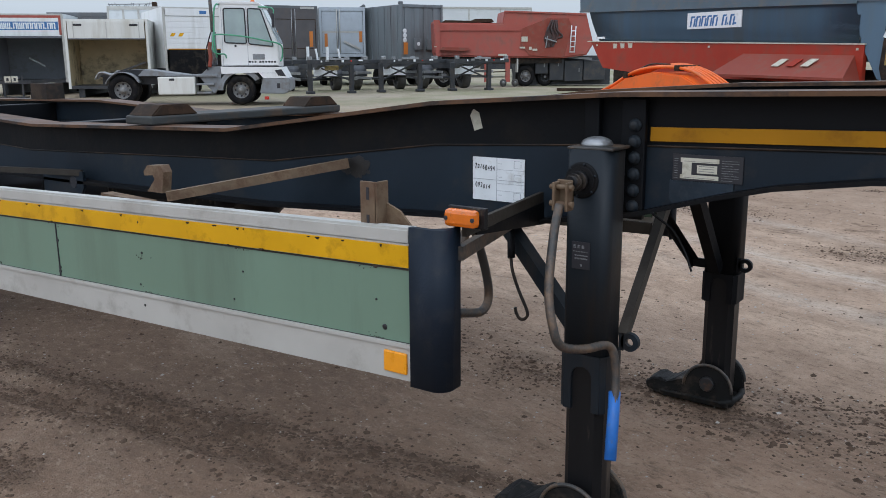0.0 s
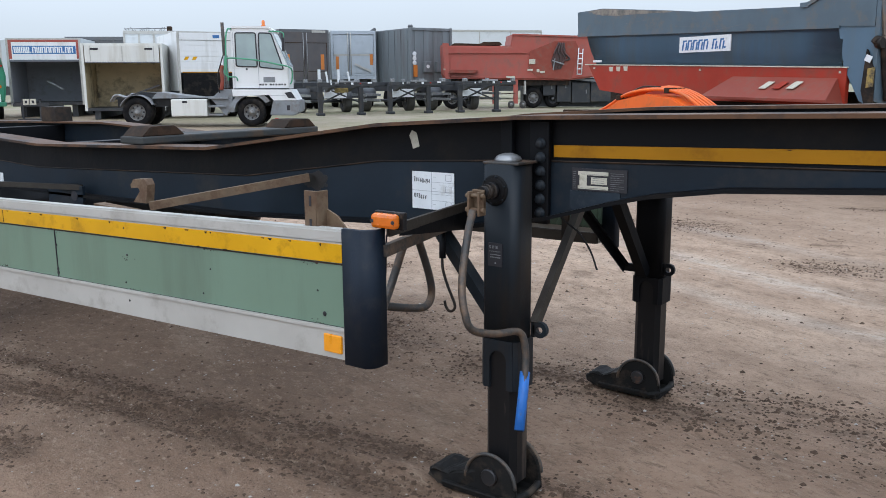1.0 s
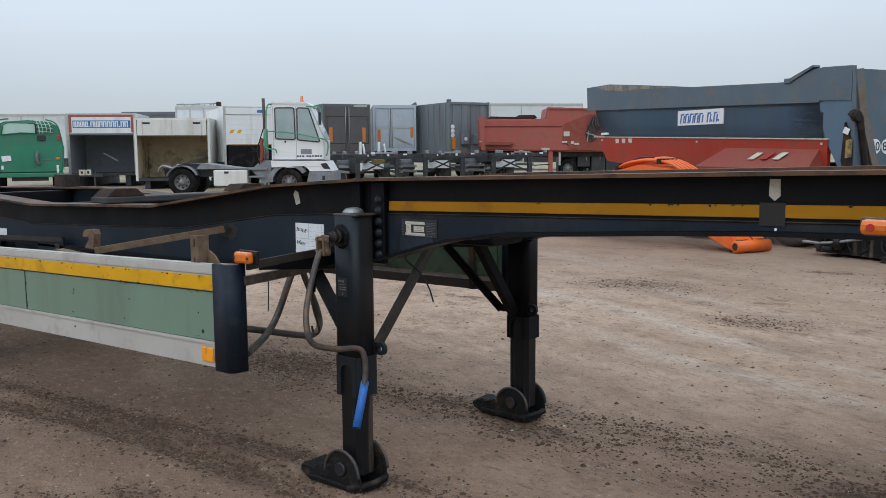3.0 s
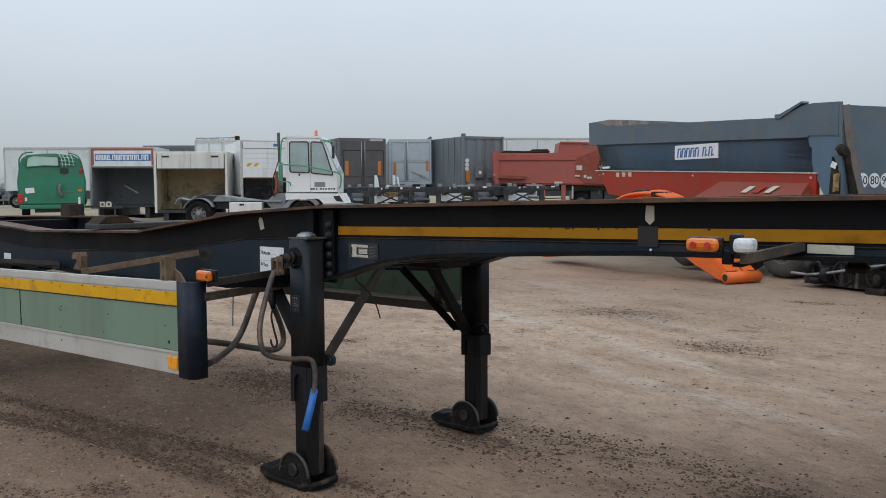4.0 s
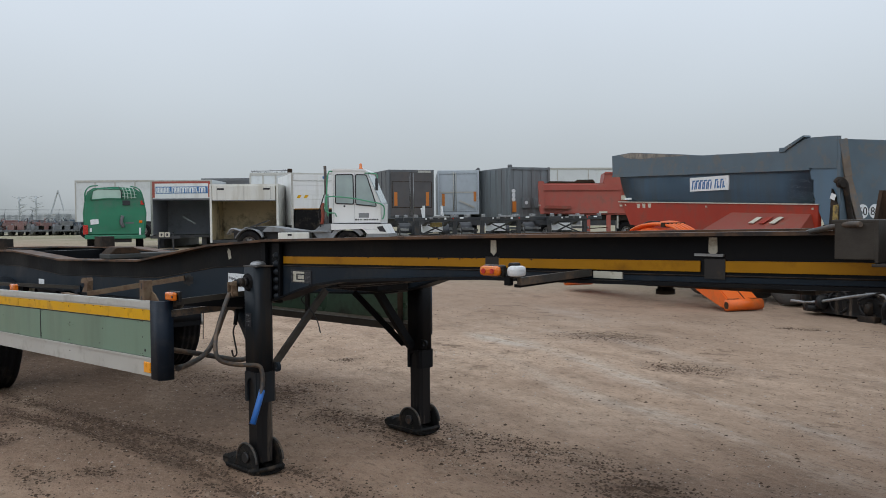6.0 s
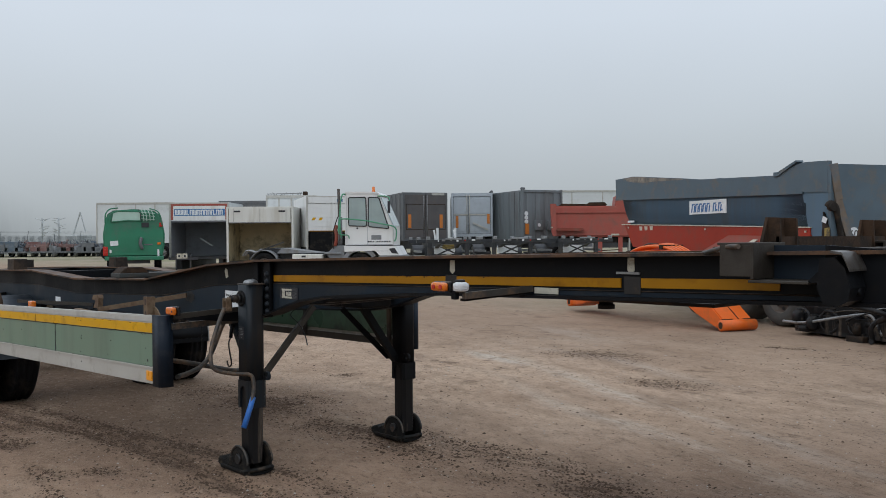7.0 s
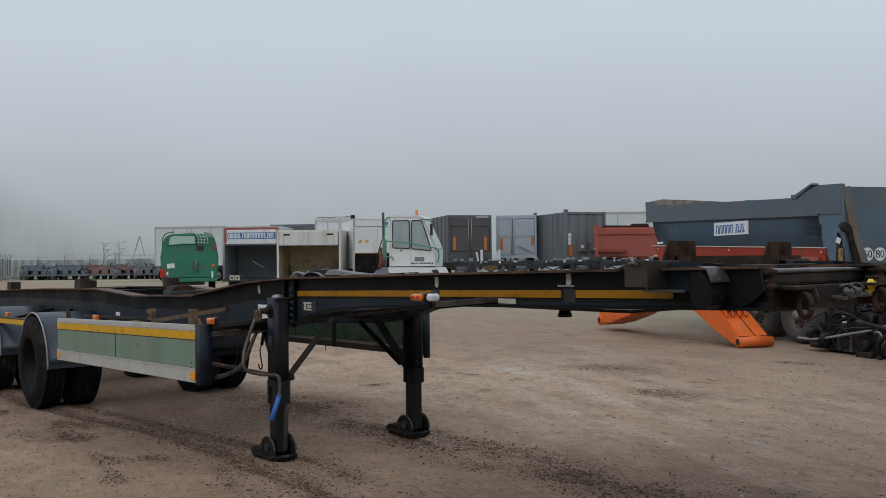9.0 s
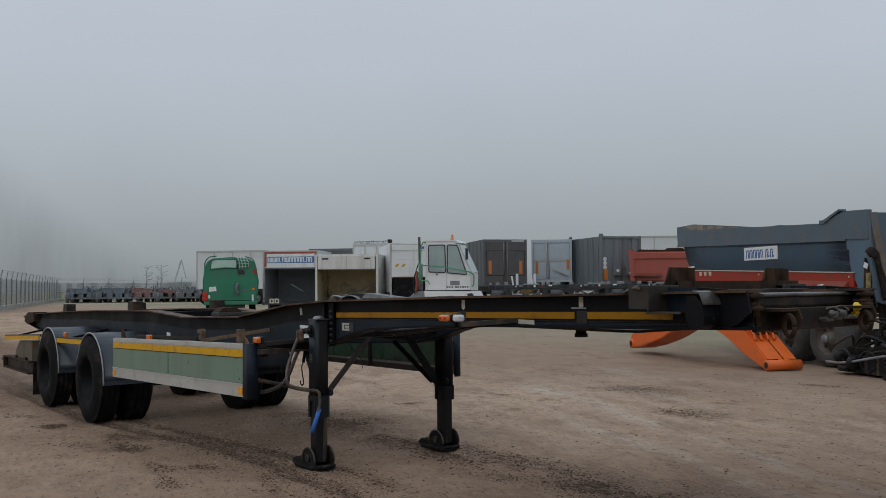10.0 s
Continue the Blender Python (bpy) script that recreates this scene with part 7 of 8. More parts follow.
def rounded(loop, r=0.07, n=4):
    """A closed outline with its corners rounded."""
    out = []
    for k in range(len(loop)):
        p, q, w = Vector(loop[k - 1]), Vector(loop[k]), Vector(loop[(k + 1) % len(loop)])
        u, v = (p - q).normalized(), (w - q).normalized()
        for i in range(n + 1):
            t = i / n
            out.append(tuple(q + u * r * (1 - t) ** 2 + v * r * t ** 2))
    return out


for name, loop in (("door_glass", [(0.52, 1.96), (0.52, 3.02), (1.18, 3.02), (1.2, 1.93)]), ("front_glass", [(1.27, 1.92), (1.28, 3.02), (1.68, 3.0), (2.05, 1.84)])):
    pts = rounded([(cabx(p[0]), p[1]) for p in loop])
    part(name, prism(fresh(), pts, -0.012, 0.004), "glass", cab, "green-tinted cab window")
    part("window_seal", tube(fresh(), [(p[0], -0.012, p[1]) for p in pts + pts[:1]], 0.022, 6), "ink", cab, "black rubber window seal")
part("windscreen", prism(fresh(), [(cabx(1.72), 3.02), (cabx(2.2), 1.94), (cabx(2.215), 1.95), (cabx(1.735), 3.03)], 0.12, 1.62), "glass", cab)
part("door_gap", box(fresh(), cabx(1.225), cabx(1.238), -0.005, 0.004, 1.24, 3.05), "grey_ink", cab)
part("door_gap", box(fresh(), cabx(0.44), cabx(0.45), -0.005, 0.004, 1.24, 3.05), "grey_ink", cab)
part("grille_patch", box(fresh(), cabx(1.38), cabx(1.76), -0.012, 0.002, 1.43, 1.6, 0.005), "grey_plastic", cab, "grey side grille")
part("door_handle", lathe(fresh(), [(0.035, 0.0), (0.035, -0.02), (0.02, -0.024)], (cabx(0.85), 0.0, 1.86), "y", 12), "ink", cab)
part("cab_sill", box(fresh(), cabx(0.4), cabx(2.2), -0.02, 0.02, 1.2, 1.235), "ink", cab, "black sill line")
for k in range(9):
    x = cabx(1.24 + 0.095 * k + (0.05 if k > 2 else 0))
    part("letter_shape", box(fresh(), x, x + (0.055 if k % 3 else 0.07), -0.006, 0.002, 1.33, 1.385), "ink", cab)
# seat and column seen through the glass
part("driver_seat", prism(fresh(), [(cabx(0.62), 1.9), (cabx(0.58), 2.5), (cabx(0.66), 2.52), (cabx(0.74), 2.05), (cabx(1.1), 2.0), (cabx(1.1), 1.9)], 0.6, 1.1), "ink", cab)
# nose, arch, bumper
bm = prism(fresh(), [(cabx(0.38), 0.98), (cabx(0.36), 1.21), (cabx(2.28), 1.19), (cabx(2.46), 0.84), (cabx(1.7), 0.84), (cabx(1.55), 1.02)], -0.14, 1.92)
nose = part("nose", bm, "white", tt, "white nose band")
part("headlamp", prism(fresh(), [(cabx(2.06), 1.09), (cabx(2.28), 1.12), (cabx(2.42), 0.9), (cabx(2.18), 0.92)], -0.15, -0.135), "ink", nose, "dark wedge-shaped headlamp")
part("nose_line", box(fresh(), cabx(1.6), cabx(2.36), -0.146, -0.13, 1.0, 1.012), "grey_ink", nose)
XW = cabx(0.96)
bm = fresh()
arch_out = [(XW + 0.72 * math.cos(a), 0.47 + 0.68 * math.sin(a)) for a in (math.pi * (1 - 0.82 * k / 12) for k in range(13))]
arch_in = [(XW + 0.56 * math.cos(a), 0.47 + 0.54 * math.sin(a)) for a in (math.pi * (1 - 0.82 * k / 12) for k in range(13))]
for k in range(12):
    prism(bm, [arch_out[k], arch_out[k + 1], arch_in[k + 1], arch_in[k]], -0.12, 0.5)
part("wheel_arch", bm, "grey_plastic", tt, "mid-grey front wheel arch")
bm = prism(fresh(), [(XW + 0.6, 0.36), (cabx(2.36), 0.34), (cabx(2.54), 0.46), (cabx(2.54), 0.84), (XW + 0.72, 0.86)], -0.13, 1.92)
bmesh.ops.bevel(bm, geom=bm.edges[:], offset=0.025, segments=2, affect="EDGES")
bump = part("bumper", bm, "grey_plastic", tt, "mid-grey plastic bumper")
part("fog_lamp", box(fresh(), cabx(2.12), cabx(2.22), -0.14, -0.12, 0.52, 0.68, 0.01), "ink", bump)
wheel_on(tt, XW, -0.1, 0.47, 0.47, 0.3)
wheel_on(tt, 0.35, -0.1, 0.49, 0.48, 0.55)
wheel_on(tt, XW, 1.5, 0.47, 0.47, 0.3)
wheel_on(tt, 0.35, 1.3, 0.49, 0.48, 0.55)
part("mudguard", arc_sheet(fresh(), 0.35, 0.49, 0.57, 25, 160, -0.12, 0.45, 0.02, 12), "grey_plastic", tt, "grey curved rear mudguard")
part("chassis_frame", box(fresh(), -0.4, CX + 1.5, 0.45, 1.35, 0.66, 0.94), "far_steel", tt)
bm = prism(fresh(), [(-0.6, 0.94), (-0.2, 1.02), (0.5, 1.14), (1.1, 1.1), (1.4, 0.96), (1.3, 0.9), (-0.5, 0.9)], 0.35, 1.45)
coupling = part("coupling_plate", bm, "far_steel", tt, "greasy fifth-wheel coupling")
part("coupling_arm", bar(fresh(), (0.1, 0.1, 1.02), (1.05, 0.2, 1.36), 0.08, 0.05), "far_steel", coupling)
bm = fresh()
for dy in (0.0, 0.12, 0.3):
    tube(bm, smooth_line([(-0.5, dy, 0.85), (-0.3, dy - 0.1, 1.05), (0.0, dy, 0.98), (0.2, dy + 0.05, 1.1)]), 0.03, 6)
part("coupling_hoses", bm, "galv", coupling, "pale looped hoses")
part("deck_plate", prism(fresh(), [(0.8, 0.93), (1.0, 1.14), (2.3, 0.96), (2.9, 0.98), (2.9, 0.93)], 0.1, 1.5), "grey_plastic", tt, "grey deck plate behind the cab")
tank = part("fuel_tank", box(fresh(), 1.45, 2.62, -0.1, 0.5, 0.34, 0.9, 0.035), "cream", tt, "pale grey side tank")
part("tank_cap", box(fresh(), 1.82, 1.98, -0.108, -0.095, 0.78, 0.85, 0.004), "ink", tank)
for k in range(3):
    part("cab_step", box(fresh(), 2.66, cabx(0.02 + 0.1 * k), -0.08, 0.5, 0.36 + 0.27 * k, 0.42 + 0.27 * k, 0.01), "grey_plastic", tt, "grey cab step")
part("step_cheek", prism(fresh(), [(cabx(-0.36), 0.9), (cabx(-0.02), 1.22), (cabx(0.37), 1.22), (cabx(0.3), 0.6), (cabx(0.1), 0.36)], 0.02, 0.3), "grey_plastic", tt)
stack = part("exhaust_stack", tube(fresh(), [(cabx(0.12), 0.2, 1.2), (cabx(0.11), 0.2, 2.6), (cabx(0.09), 0.2, 3.36)], 0.055, 12), "tube", tt, "tall grey exhaust stack")
part("stack_shield", tube(fresh(), [(cabx(0.14), 0.2, 1.25), (cabx(0.14), 0.2, 2.3)], 0.085, 12), "galv", stack)
part("coiled_hose", tube(fresh(), smooth_line([(cabx(0.0), -0.02, 1.2), (cabx(0.05), -0.03, 1.5), (cabx(0.03), -0.02, 1.8), (cabx(0.08), -0.02, 1.98)]), 0.065, 8), "red_fender", tt, "rust-red coiled air hose")
part("hose_loop", tube(fresh(), smooth_line([(cabx(-0.06), -0.02, 1.1), (cabx(-0.1), -0.04, 1.6), (cabx(0.02), -0.02, 2.05), (cabx(0.1), 0.0, 2.3)]), 0.02, 6), "hose", tt)
for pts, r in (
        ([(cabx(0.24), -0.22, 2.2), (cabx(0.5), -0.24, 2.21), (cabx(1.2), -0.24, 2.14), (cabx(1.9), -0.22, 2.0), (cabx(2.18), -0.16, 1.94), (cabx(2.32), -0.02, 1.82), (cabx(2.3), 0.1, 1.5), (cabx(2.24), 0.1, 1.36)], 0.024),
        ([(cabx(0.26), -0.1, 1.5), (cabx(0.22), -0.16, 1.9), (cabx(0.24), -0.14, 2.8), (cabx(0.3), -0.08, 3.12), (cabx(0.4), 0.0, 3.14)], 0.026),
        ([(cabx(0.18), -0.1, 2.25), (cabx(0.16), -0.16, 1.75), (cabx(0.3), -0.18, 1.62), (cabx(0.52), -0.16, 1.6), (cabx(0.56), -0.1, 1.48)], 0.022),
        ([(cabx(1.62), -0.04, 3.06), (cabx(1.95), -0.12, 3.05), (cabx(2.1), -0.16, 2.98), (cabx(2.1), -0.18, 2.8)], 0.02)):
    part("handrail", tube(fresh(), smooth_line(pts), r, 8), "green_rail", tt, "bent green tube handrail")
bm = fresh()
lathe(bm, [(0.075, 3.2), (0.075, 3.27), (0.058, 3.28), (0.052, 3.42), (0.02, 3.45)], (cabx(1.4), 0.4, 0), "z", 14)
part("beacon", bm, "amber", tt, "amber beacon")
part("mirror", box(fresh(), cabx(2.05), cabx(2.13), -0.3, -0.1, 2.42, 2.86, 0.02), "ink", tt, "black door mirror")
part("front_reflector", box(fresh(), cabx(1.7), cabx(1.85), -0.1, -0.06, 0.16, 0.26, 0.01), "tail_red", tt)

# ---- closed trailers and containers ----


def ribs(bm, x0, x1, y0, y1, z0, z1, n, axis):
    for k in range(n):
        t = (k + 0.25) / n
        if axis == "y":
            y = y0 + (y1 - y0) * t
            box(bm, x0, x1, y, y + (y1 - y0) / n * 0.5, z0, z1)
        else:
            x = x0 + (x1 - x0) * t
            box(bm, x, x + (x1 - x0) / n * 0.5, y0, y1, z0, z1)
    return bm


def undercart(t, w, depth, z0):
    part("chassis_frame", box(fresh(), 0.5, w - 0.5, 0.1, depth - 0.2, 0.85, z0), "far_steel", t)
    part("rear_bar", box(fresh(), 0.1, w - 0.1, -0.05, 0.06, 0.5, 0.65), "far_steel", t)
    part("bar_hanger", box(fresh(), w / 2 - 0.6, w / 2 + 0.6, 0.0, 0.06, 0.6, 0.9), "far_steel", t)
    for x in (0.1, w - 0.4):
        for y in (1.2, 2.5):
            bm = fresh()
            lathe(bm, [(0.25, 0), (0.48, 0.0), (0.5, 0.06), (0.5, 0.24), (0.48, 0.3), (0.25, 0.3)], (x, y, 0.5), "x", 18)
            part("wheel", bm, "rubber", t)


dk = thing("walking_floor_trailer", "charcoal box trailer with brown-black rear doors", "trailer", (-31.1, 29.82, 0), V42 + 22, size=(1, 1, 0.965))
undercart(dk, 2.5, 9, 1.3)
part("body", box(fresh(), 0, 2.5, 0.03, 9, 1.3, 3.97), "dark_cont", dk)
bm = fresh()
ribs(bm, -0.03, 0.0, 0.3, 9, 1.4, 3.9, 10, "y")
part("side_ribs", bm, "dark_cont", dk)
for k in range(2):
    d = part("rear_door", box(fresh(), 0.1 + 1.16 * k, 1.24 + 1.16 * k, -0.03, 0.03, 1.45, 3.85, 0.01), "dark_door", dk, "brown-black rear door")
    part("amber_board", box(fresh(), 0.28 + 1.75 * k, 0.45 + 1.75 * k, -0.045, -0.03, 2.0, 2.75), "orange_panel", d)
    bm = fresh()
    for x0, x1, z0, z1 in ((0.16, 1.2, 3.3, 3.33), (0.16, 0.19, 1.9, 3.3), (1.17, 1.2, 1.9, 3.3), (0.16, 1.2, 1.9, 1.93)):
        box(bm, x0 + 1.16 * k, x1 + 1.16 * k, -0.04, -0.03, z0, z1)
    part("door_frame", bm, "rust", d)
    part("lock_rod", tube(fresh(), [(1.15 + 0.18 * k, -0.05, 1.5), (1.15 + 0.18 * k, -0.05, 3.8)], 0.02, 6), "galv", d)
part("top_plate", box(fresh(), 1.6, 2.3, -0.05, -0.03, 3.82, 3.93), "alu", dk)
part("white_post", box(fresh(), 1.75, 1.87, -0.35, -0.25, 0.5, 2.0), "white_lbl", dk)
part("white_post", box(fresh(), 2.75, 2.87, -0.35, -0.25, 0.5, 2.0), "white_lbl", dk)

sv = thing("silver_box_trailer", "grey trailer with framed silver rear doors and orange boards", "trailer", (-31.98, 34.24, 0), V42 + 4, size=(0.941, 1, 0.978))
undercart(sv, 2.5, 9, 1.5)
part("body", box(fresh(), 0, 2.5, 0.03, 9, 1.5, 4.03), "grey_cont", sv)
for x in (0.0, 2.38):
    part("corner_post", box(fresh(), x, x + 0.12, -0.06, 0.03, 1.5, 4.05, 0.01), "silver", sv)
part("header", box(fresh(), 0.12, 2.38, -0.06, 0.03, 3.85, 4.05, 0.01), "silver", sv)
part("sill", box(fresh(), 0.12, 2.38, -0.06, 0.03, 1.5, 1.66, 0.01), "silver", sv)
for k in range(2):
    x0, x1 = 0.14 + (0.9 if k else 0), (1.0 if not k else 2.36)
    d = part("rear_door", box(fresh(), x0, x1, -0.02, 0.03, 1.68, 3.84, 0.008), "silver", sv, "silver panelled door")
    part("door_panel", box(fresh(), x0 + 0.1, x1 - 0.1, -0.035, -0.02, 2.85, 3.72, 0.004), "silver", d)
    part("door_panel", box(fresh(), x0 + 0.1, x1 - 0.1, -0.035, -0.02, 1.8, 2.72, 0.004), "silver", d)
    part("door_bar", box(fresh(), x0, x1, -0.05, -0.02, 2.74, 2.82), "alu", d)
    part("lock_rod", tube(fresh(), [(x1 - 0.06 if not k else x0 + 0.06, -0.06, 1.7), (x1 - 0.06 if not k else x0 + 0.06, -0.06, 3.95)], 0.025, 6), "alu", d)
    part("orange_board", box(fresh(), 0.26 + 1.9 * k, 0.42 + 1.9 * k, -0.06, -0.04, 2.0 + 0.25 * k, 2.7 + 0.12 * k), "orange_panel", d)
part("stair_frame", bar(fresh(), (1.3, -0.1, 2.3), (2.2, -0.1, 1.9), 0.06, 0.1), "alu", sv)
part("roof_roll", tube(fresh(), [(2.45, 0.0, 4.1), (2.45, 3, 4.1)], 0.1, 8), "dark_cont", sv)

gc = thing("grey_container_trailer", "tall dark grey ribbed container on a trailer", "container", (-27.48, 35.23, 0), V42 + 27, size=(0.971, 1, 0.963))
undercart(gc, 2.6, 9, 1.3)
part("body", box(fresh(), 0.04, 2.55, 0.05, 9, 1.3, 4.12), "grey_cont", gc)
bm = fresh()
ribs(bm, 0.0, 0.05, 0.15, 9, 1.35, 4.05, 14, "y")
part("side_ribs", bm, "grey_cont", gc)
for x in (0.0, 2.48):
    part("corner_post", box(fresh(), x, x + 0.12, -0.03, 0.06, 1.3, 4.16, 0.01), "grey_cont", gc)
bm = fresh()
ribs(bm, 0.15, 2.45, 0.02, 0.05, 1.4, 4.0, 4, "x")
part("end_ribs", bm, "grey_cont", gc)
part("header", box(fresh(), 0.1, 2.5, -0.02, 0.05, 4.0, 4.14, 0.01), "grey_cont", gc)
for k in range(3):
    part("round_mark", lathe(fresh(), [(0.12, 0.012), (0.12, 0.0), (0.08, -0.001)], (0.28, 0.015, 2.80 - 0.23 * k), "y", 18), "white_lbl", gc)
part("orange_board", box(fresh(), 0.2, 0.44, -0.01, 0.02, 1.62, 2.22), "orange_panel", gc)
bx = part("control_box", box(fresh(), 0.78, 1.22, -0.15, 0.02, 1.85, 2.42, 0.02), "grey_cont", gc)
part("control_mark", lathe(fresh(), [(0.1, -0.151), (0.1, -0.158)], (1.0, 0, 2.15), "y", 16), "white_lbl", bx)
part("control_box", box(fresh(), 1.55, 1.98, -0.12, 0.02, 1.85, 2.4, 0.02), "grey_cont", gc)
part("roof_knob", lathe(fresh(), [(0.1, 4.12), (0.14, 4.2), (0.1, 4.28)], (0.1, 0.1, 0), "z", 10), "dark_cont", gc)

# ---- red tipper semi-trailer ----
rt = thing("red_tipper_trailer", "red tipper semi-trailer with a step ladder, paint paled for haze", "tipper trailer", (-24.9, 34.65, 0), 40.2, size=(0.82, 0.95, 0.91))
bm = fresh()
prism(bm, [(-0.1, 3.28), (-0.05, 3.4), (0.25, 3.4), (0.3, 3.3), (3.9, 3.28), (4.0, 3.86), (4.6, 3.9), (8.84, 3.73), (9.3, 2.2), (8.9, 1.62), (7.4, 1.46), (0.1, 1.58), (-0.02, 1.8)], 0.0, 2.4)
bmesh.ops.bevel(bm, geom=[e for e in bm.edges if abs((e.verts[0].co - e.verts[1].co).y) < 1e-5], offset=0.08, segments=3, affect="EDGES")
tb = part("tub", bm, "red_far", rt, "red half-pipe tub, paled for haze")
part("rim", strip(fresh(), [(0.2, 2.98), (4.9, 2.96)], [(0.2, 2.9), (4.9, 2.88)], -0.07, 0.02), "red_far", tb)
part("end_post", prism(fresh(), [(-0.12, 3.42), (0.22, 3.42), (0.3, 1.6), (0.02, 1.6)], -0.08, 0.02), "red_far", tb)
part("rim_edge", strip(fresh(), [(4.0, 3.9), (8.8, 3.76)], [(4.0, 3.82), (8.8, 3.68)], -0.07, 0.02), "red_far", tb)
part("load_heap", prism(fresh(), [(0.4, 3.3), (0.6, 3.44), (2.2, 3.4), (2.35, 3.5), (3.3, 3.5), (3.45, 3.34)], 0.3, 2.0), "rust", tb)
part("front_wedge", prism(fresh(), [(5.05, 3.0), (6.5, 3.5), (7.75, 3.5), (7.98, 3.1), (7.55, 1.5), (5.5, 1.62), (4.95, 2.2)], -0.05, 0.02), "red_fender", tb, "darker red flank")
bm = fresh()
for k, (xa, xb, z1) in enumerate(((6.5, 6.42, 2.2), (6.72, 6.85, 2.1), (6.92, 7.12, 2.3), (7.05, 7.4, 2.5))):
    tube(bm, smooth_line([(6.75 + 0.1 * k, -0.1, 3.42), (xa, -0.16, 2.95), (xb, -0.1, 2.6), (xa, -0.09, z1)]), 0.05, 7)
# plate proud of the tub, its dark red standing for the recess's shade
prism(bm, [(6.3, 2.5), (6.7, 3.4), (7.1, 3.42), (7.2, 2.6), (6.9, 2.05), (6.45, 2.0)], -0.075, -0.045)
part("ram_recess", bm, "ram_dark", rt, "dark recess with the tipping ram")
part("ram_bracket", bar(fresh(), (6.35, -0.2, 2.5), (7.05, -0.2, 2.3), 0.05, 0.06), "galv", rt)
part("ram_bracket", bar(fresh(), (6.5, -0.2, 2.6), (6.4, -0.2, 2.0), 0.05, 0.05), "galv", rt)
ld = part("ladder", tube(fresh(), [(7.85, -0.14, 1.75), (7.93, -0.14, 3.15)], 0.03, 6), "white_lbl", rt, "pale step ladder")
part("ladder_rail", tube(fresh(), [(8.12, -0.14, 1.75), (8.18, -0.14, 3.1)], 0.03, 6), "white_lbl", ld)
for k in range(5):
    part("ladder_rung", tube(fresh(), [(7.86 + 0.013 * k, -0.14, 1.78 + 0.27 * k), (8.12 + 0.01 * k, -0.14, 1.78 + 0.27 * k)], 0.028, 6), "white_lbl", ld)
for x, z, w, h in ((5.0, 2.32, 0.36, 0.26), (4.9, 1.97, 0.32, 0.09), (5.45, 1.9, 0.16, 0.16), (5.66, 1.85, 0.28, 0.11), (3.65, 1.6, 0.5, 0.1), (-0.1, 2.06, 0.14, 0.05)):
    part("white_mark", box(fresh(), x, x + w, -0.085, -0.05, z, z + h), "decal", rt)
part("fender", prism(fresh(), [(0.35, 2.06), (1.95, 2.02), (1.75, 1.86), (0.2, 1.9)], -0.25, 0.0), "red_fender", rt)
part("chassis_rail", box(fresh(), 0.4, 7.5, 0.3, 0.6, 1.2, 1.6), "rust_black", rt)
for x in (0.45, 1.45, 5.35):
    wheel_on(rt, x, -0.05 if x < 5 else 0.3, 0.55, 0.55, 0.5)
for x in (2.85, 4.1):
    part("landing_leg", box(fresh(), x, x + 0.26, 0.0, 0.15, 0.25, 1.5), "red_far", rt)
    for dx in (-0.15, 0.55) if x > 4 else ():
        part("jockey_wheel", lathe(fresh(), [(0.1, 0.0), (0.2, 0.0), (0.21, 0.06), (0.2, 0.14), (0.1, 0.14)], (x + dx, -0.1, 0.2), "y", 14), "tyre_dusty", rt)
        part("jockey_hub", lathe(fresh(), [(0.1, -0.01), (0.02, -0.02)], (x + dx, -0.1, 0.2), "y", 10), "hub", rt)
part("leg_tie", bar(fresh(), (2.95, 0.02, 0.75), (4.2, 0.02, 0.8), 0.04, 0.05), "rust", rt)
part("tool_box", box(fresh(), 1.95, 2.6, -0.06, 0.2, 0.85, 1.4, 0.02), "alu", rt)
part("tool_box_panel", box(fresh(), 2.05, 2.5, -0.068, -0.055, 0.98, 1.3), "dark_in", rt)
part("mud_flap", box(fresh(), 4.75, 4.83, -0.05, 0.5, 0.75, 1.45), "alu", rt)
# dark truck frame under the front half; block dropped low to darken the gaps
frame_box = part("under_frame", box(fresh(), 4.9, 10.6, 0.85, 2.2, 0.06, 1.6), "far_steel", rt)
part("frame_rail", bar(fresh(), (7.0, 0.25, 1.6), (9.3, 0.25, 1.42), 0.08, 0.12), "far_grey", frame_box)
for x, w, z0, z1 in ((5.95, 0.75, 0.65, 1.45), (6.8, 0.85, 0.3, 1.45), (7.7, 1.1, 0.25, 1.35), (8.85, 1.3, 0.3, 1.35)):
    part("frame_box", box(fresh(), x, x + w, 0.4, 0.95, z0, z1, 0.03), "far_steel", frame_box)
for x, z in ((6.45, 1.0), (8.55, 0.75), (7.3, 1.05)):
    part("pale_tag", box(fresh(), x, x + 0.05, 0.38, 0.41, z, z + 0.2), "hub", frame_box)
for x in (6.6,):
    wheel_on(rt, x, 0.62, 0.5, 0.5, 0.4, "far_steel", "rubber")


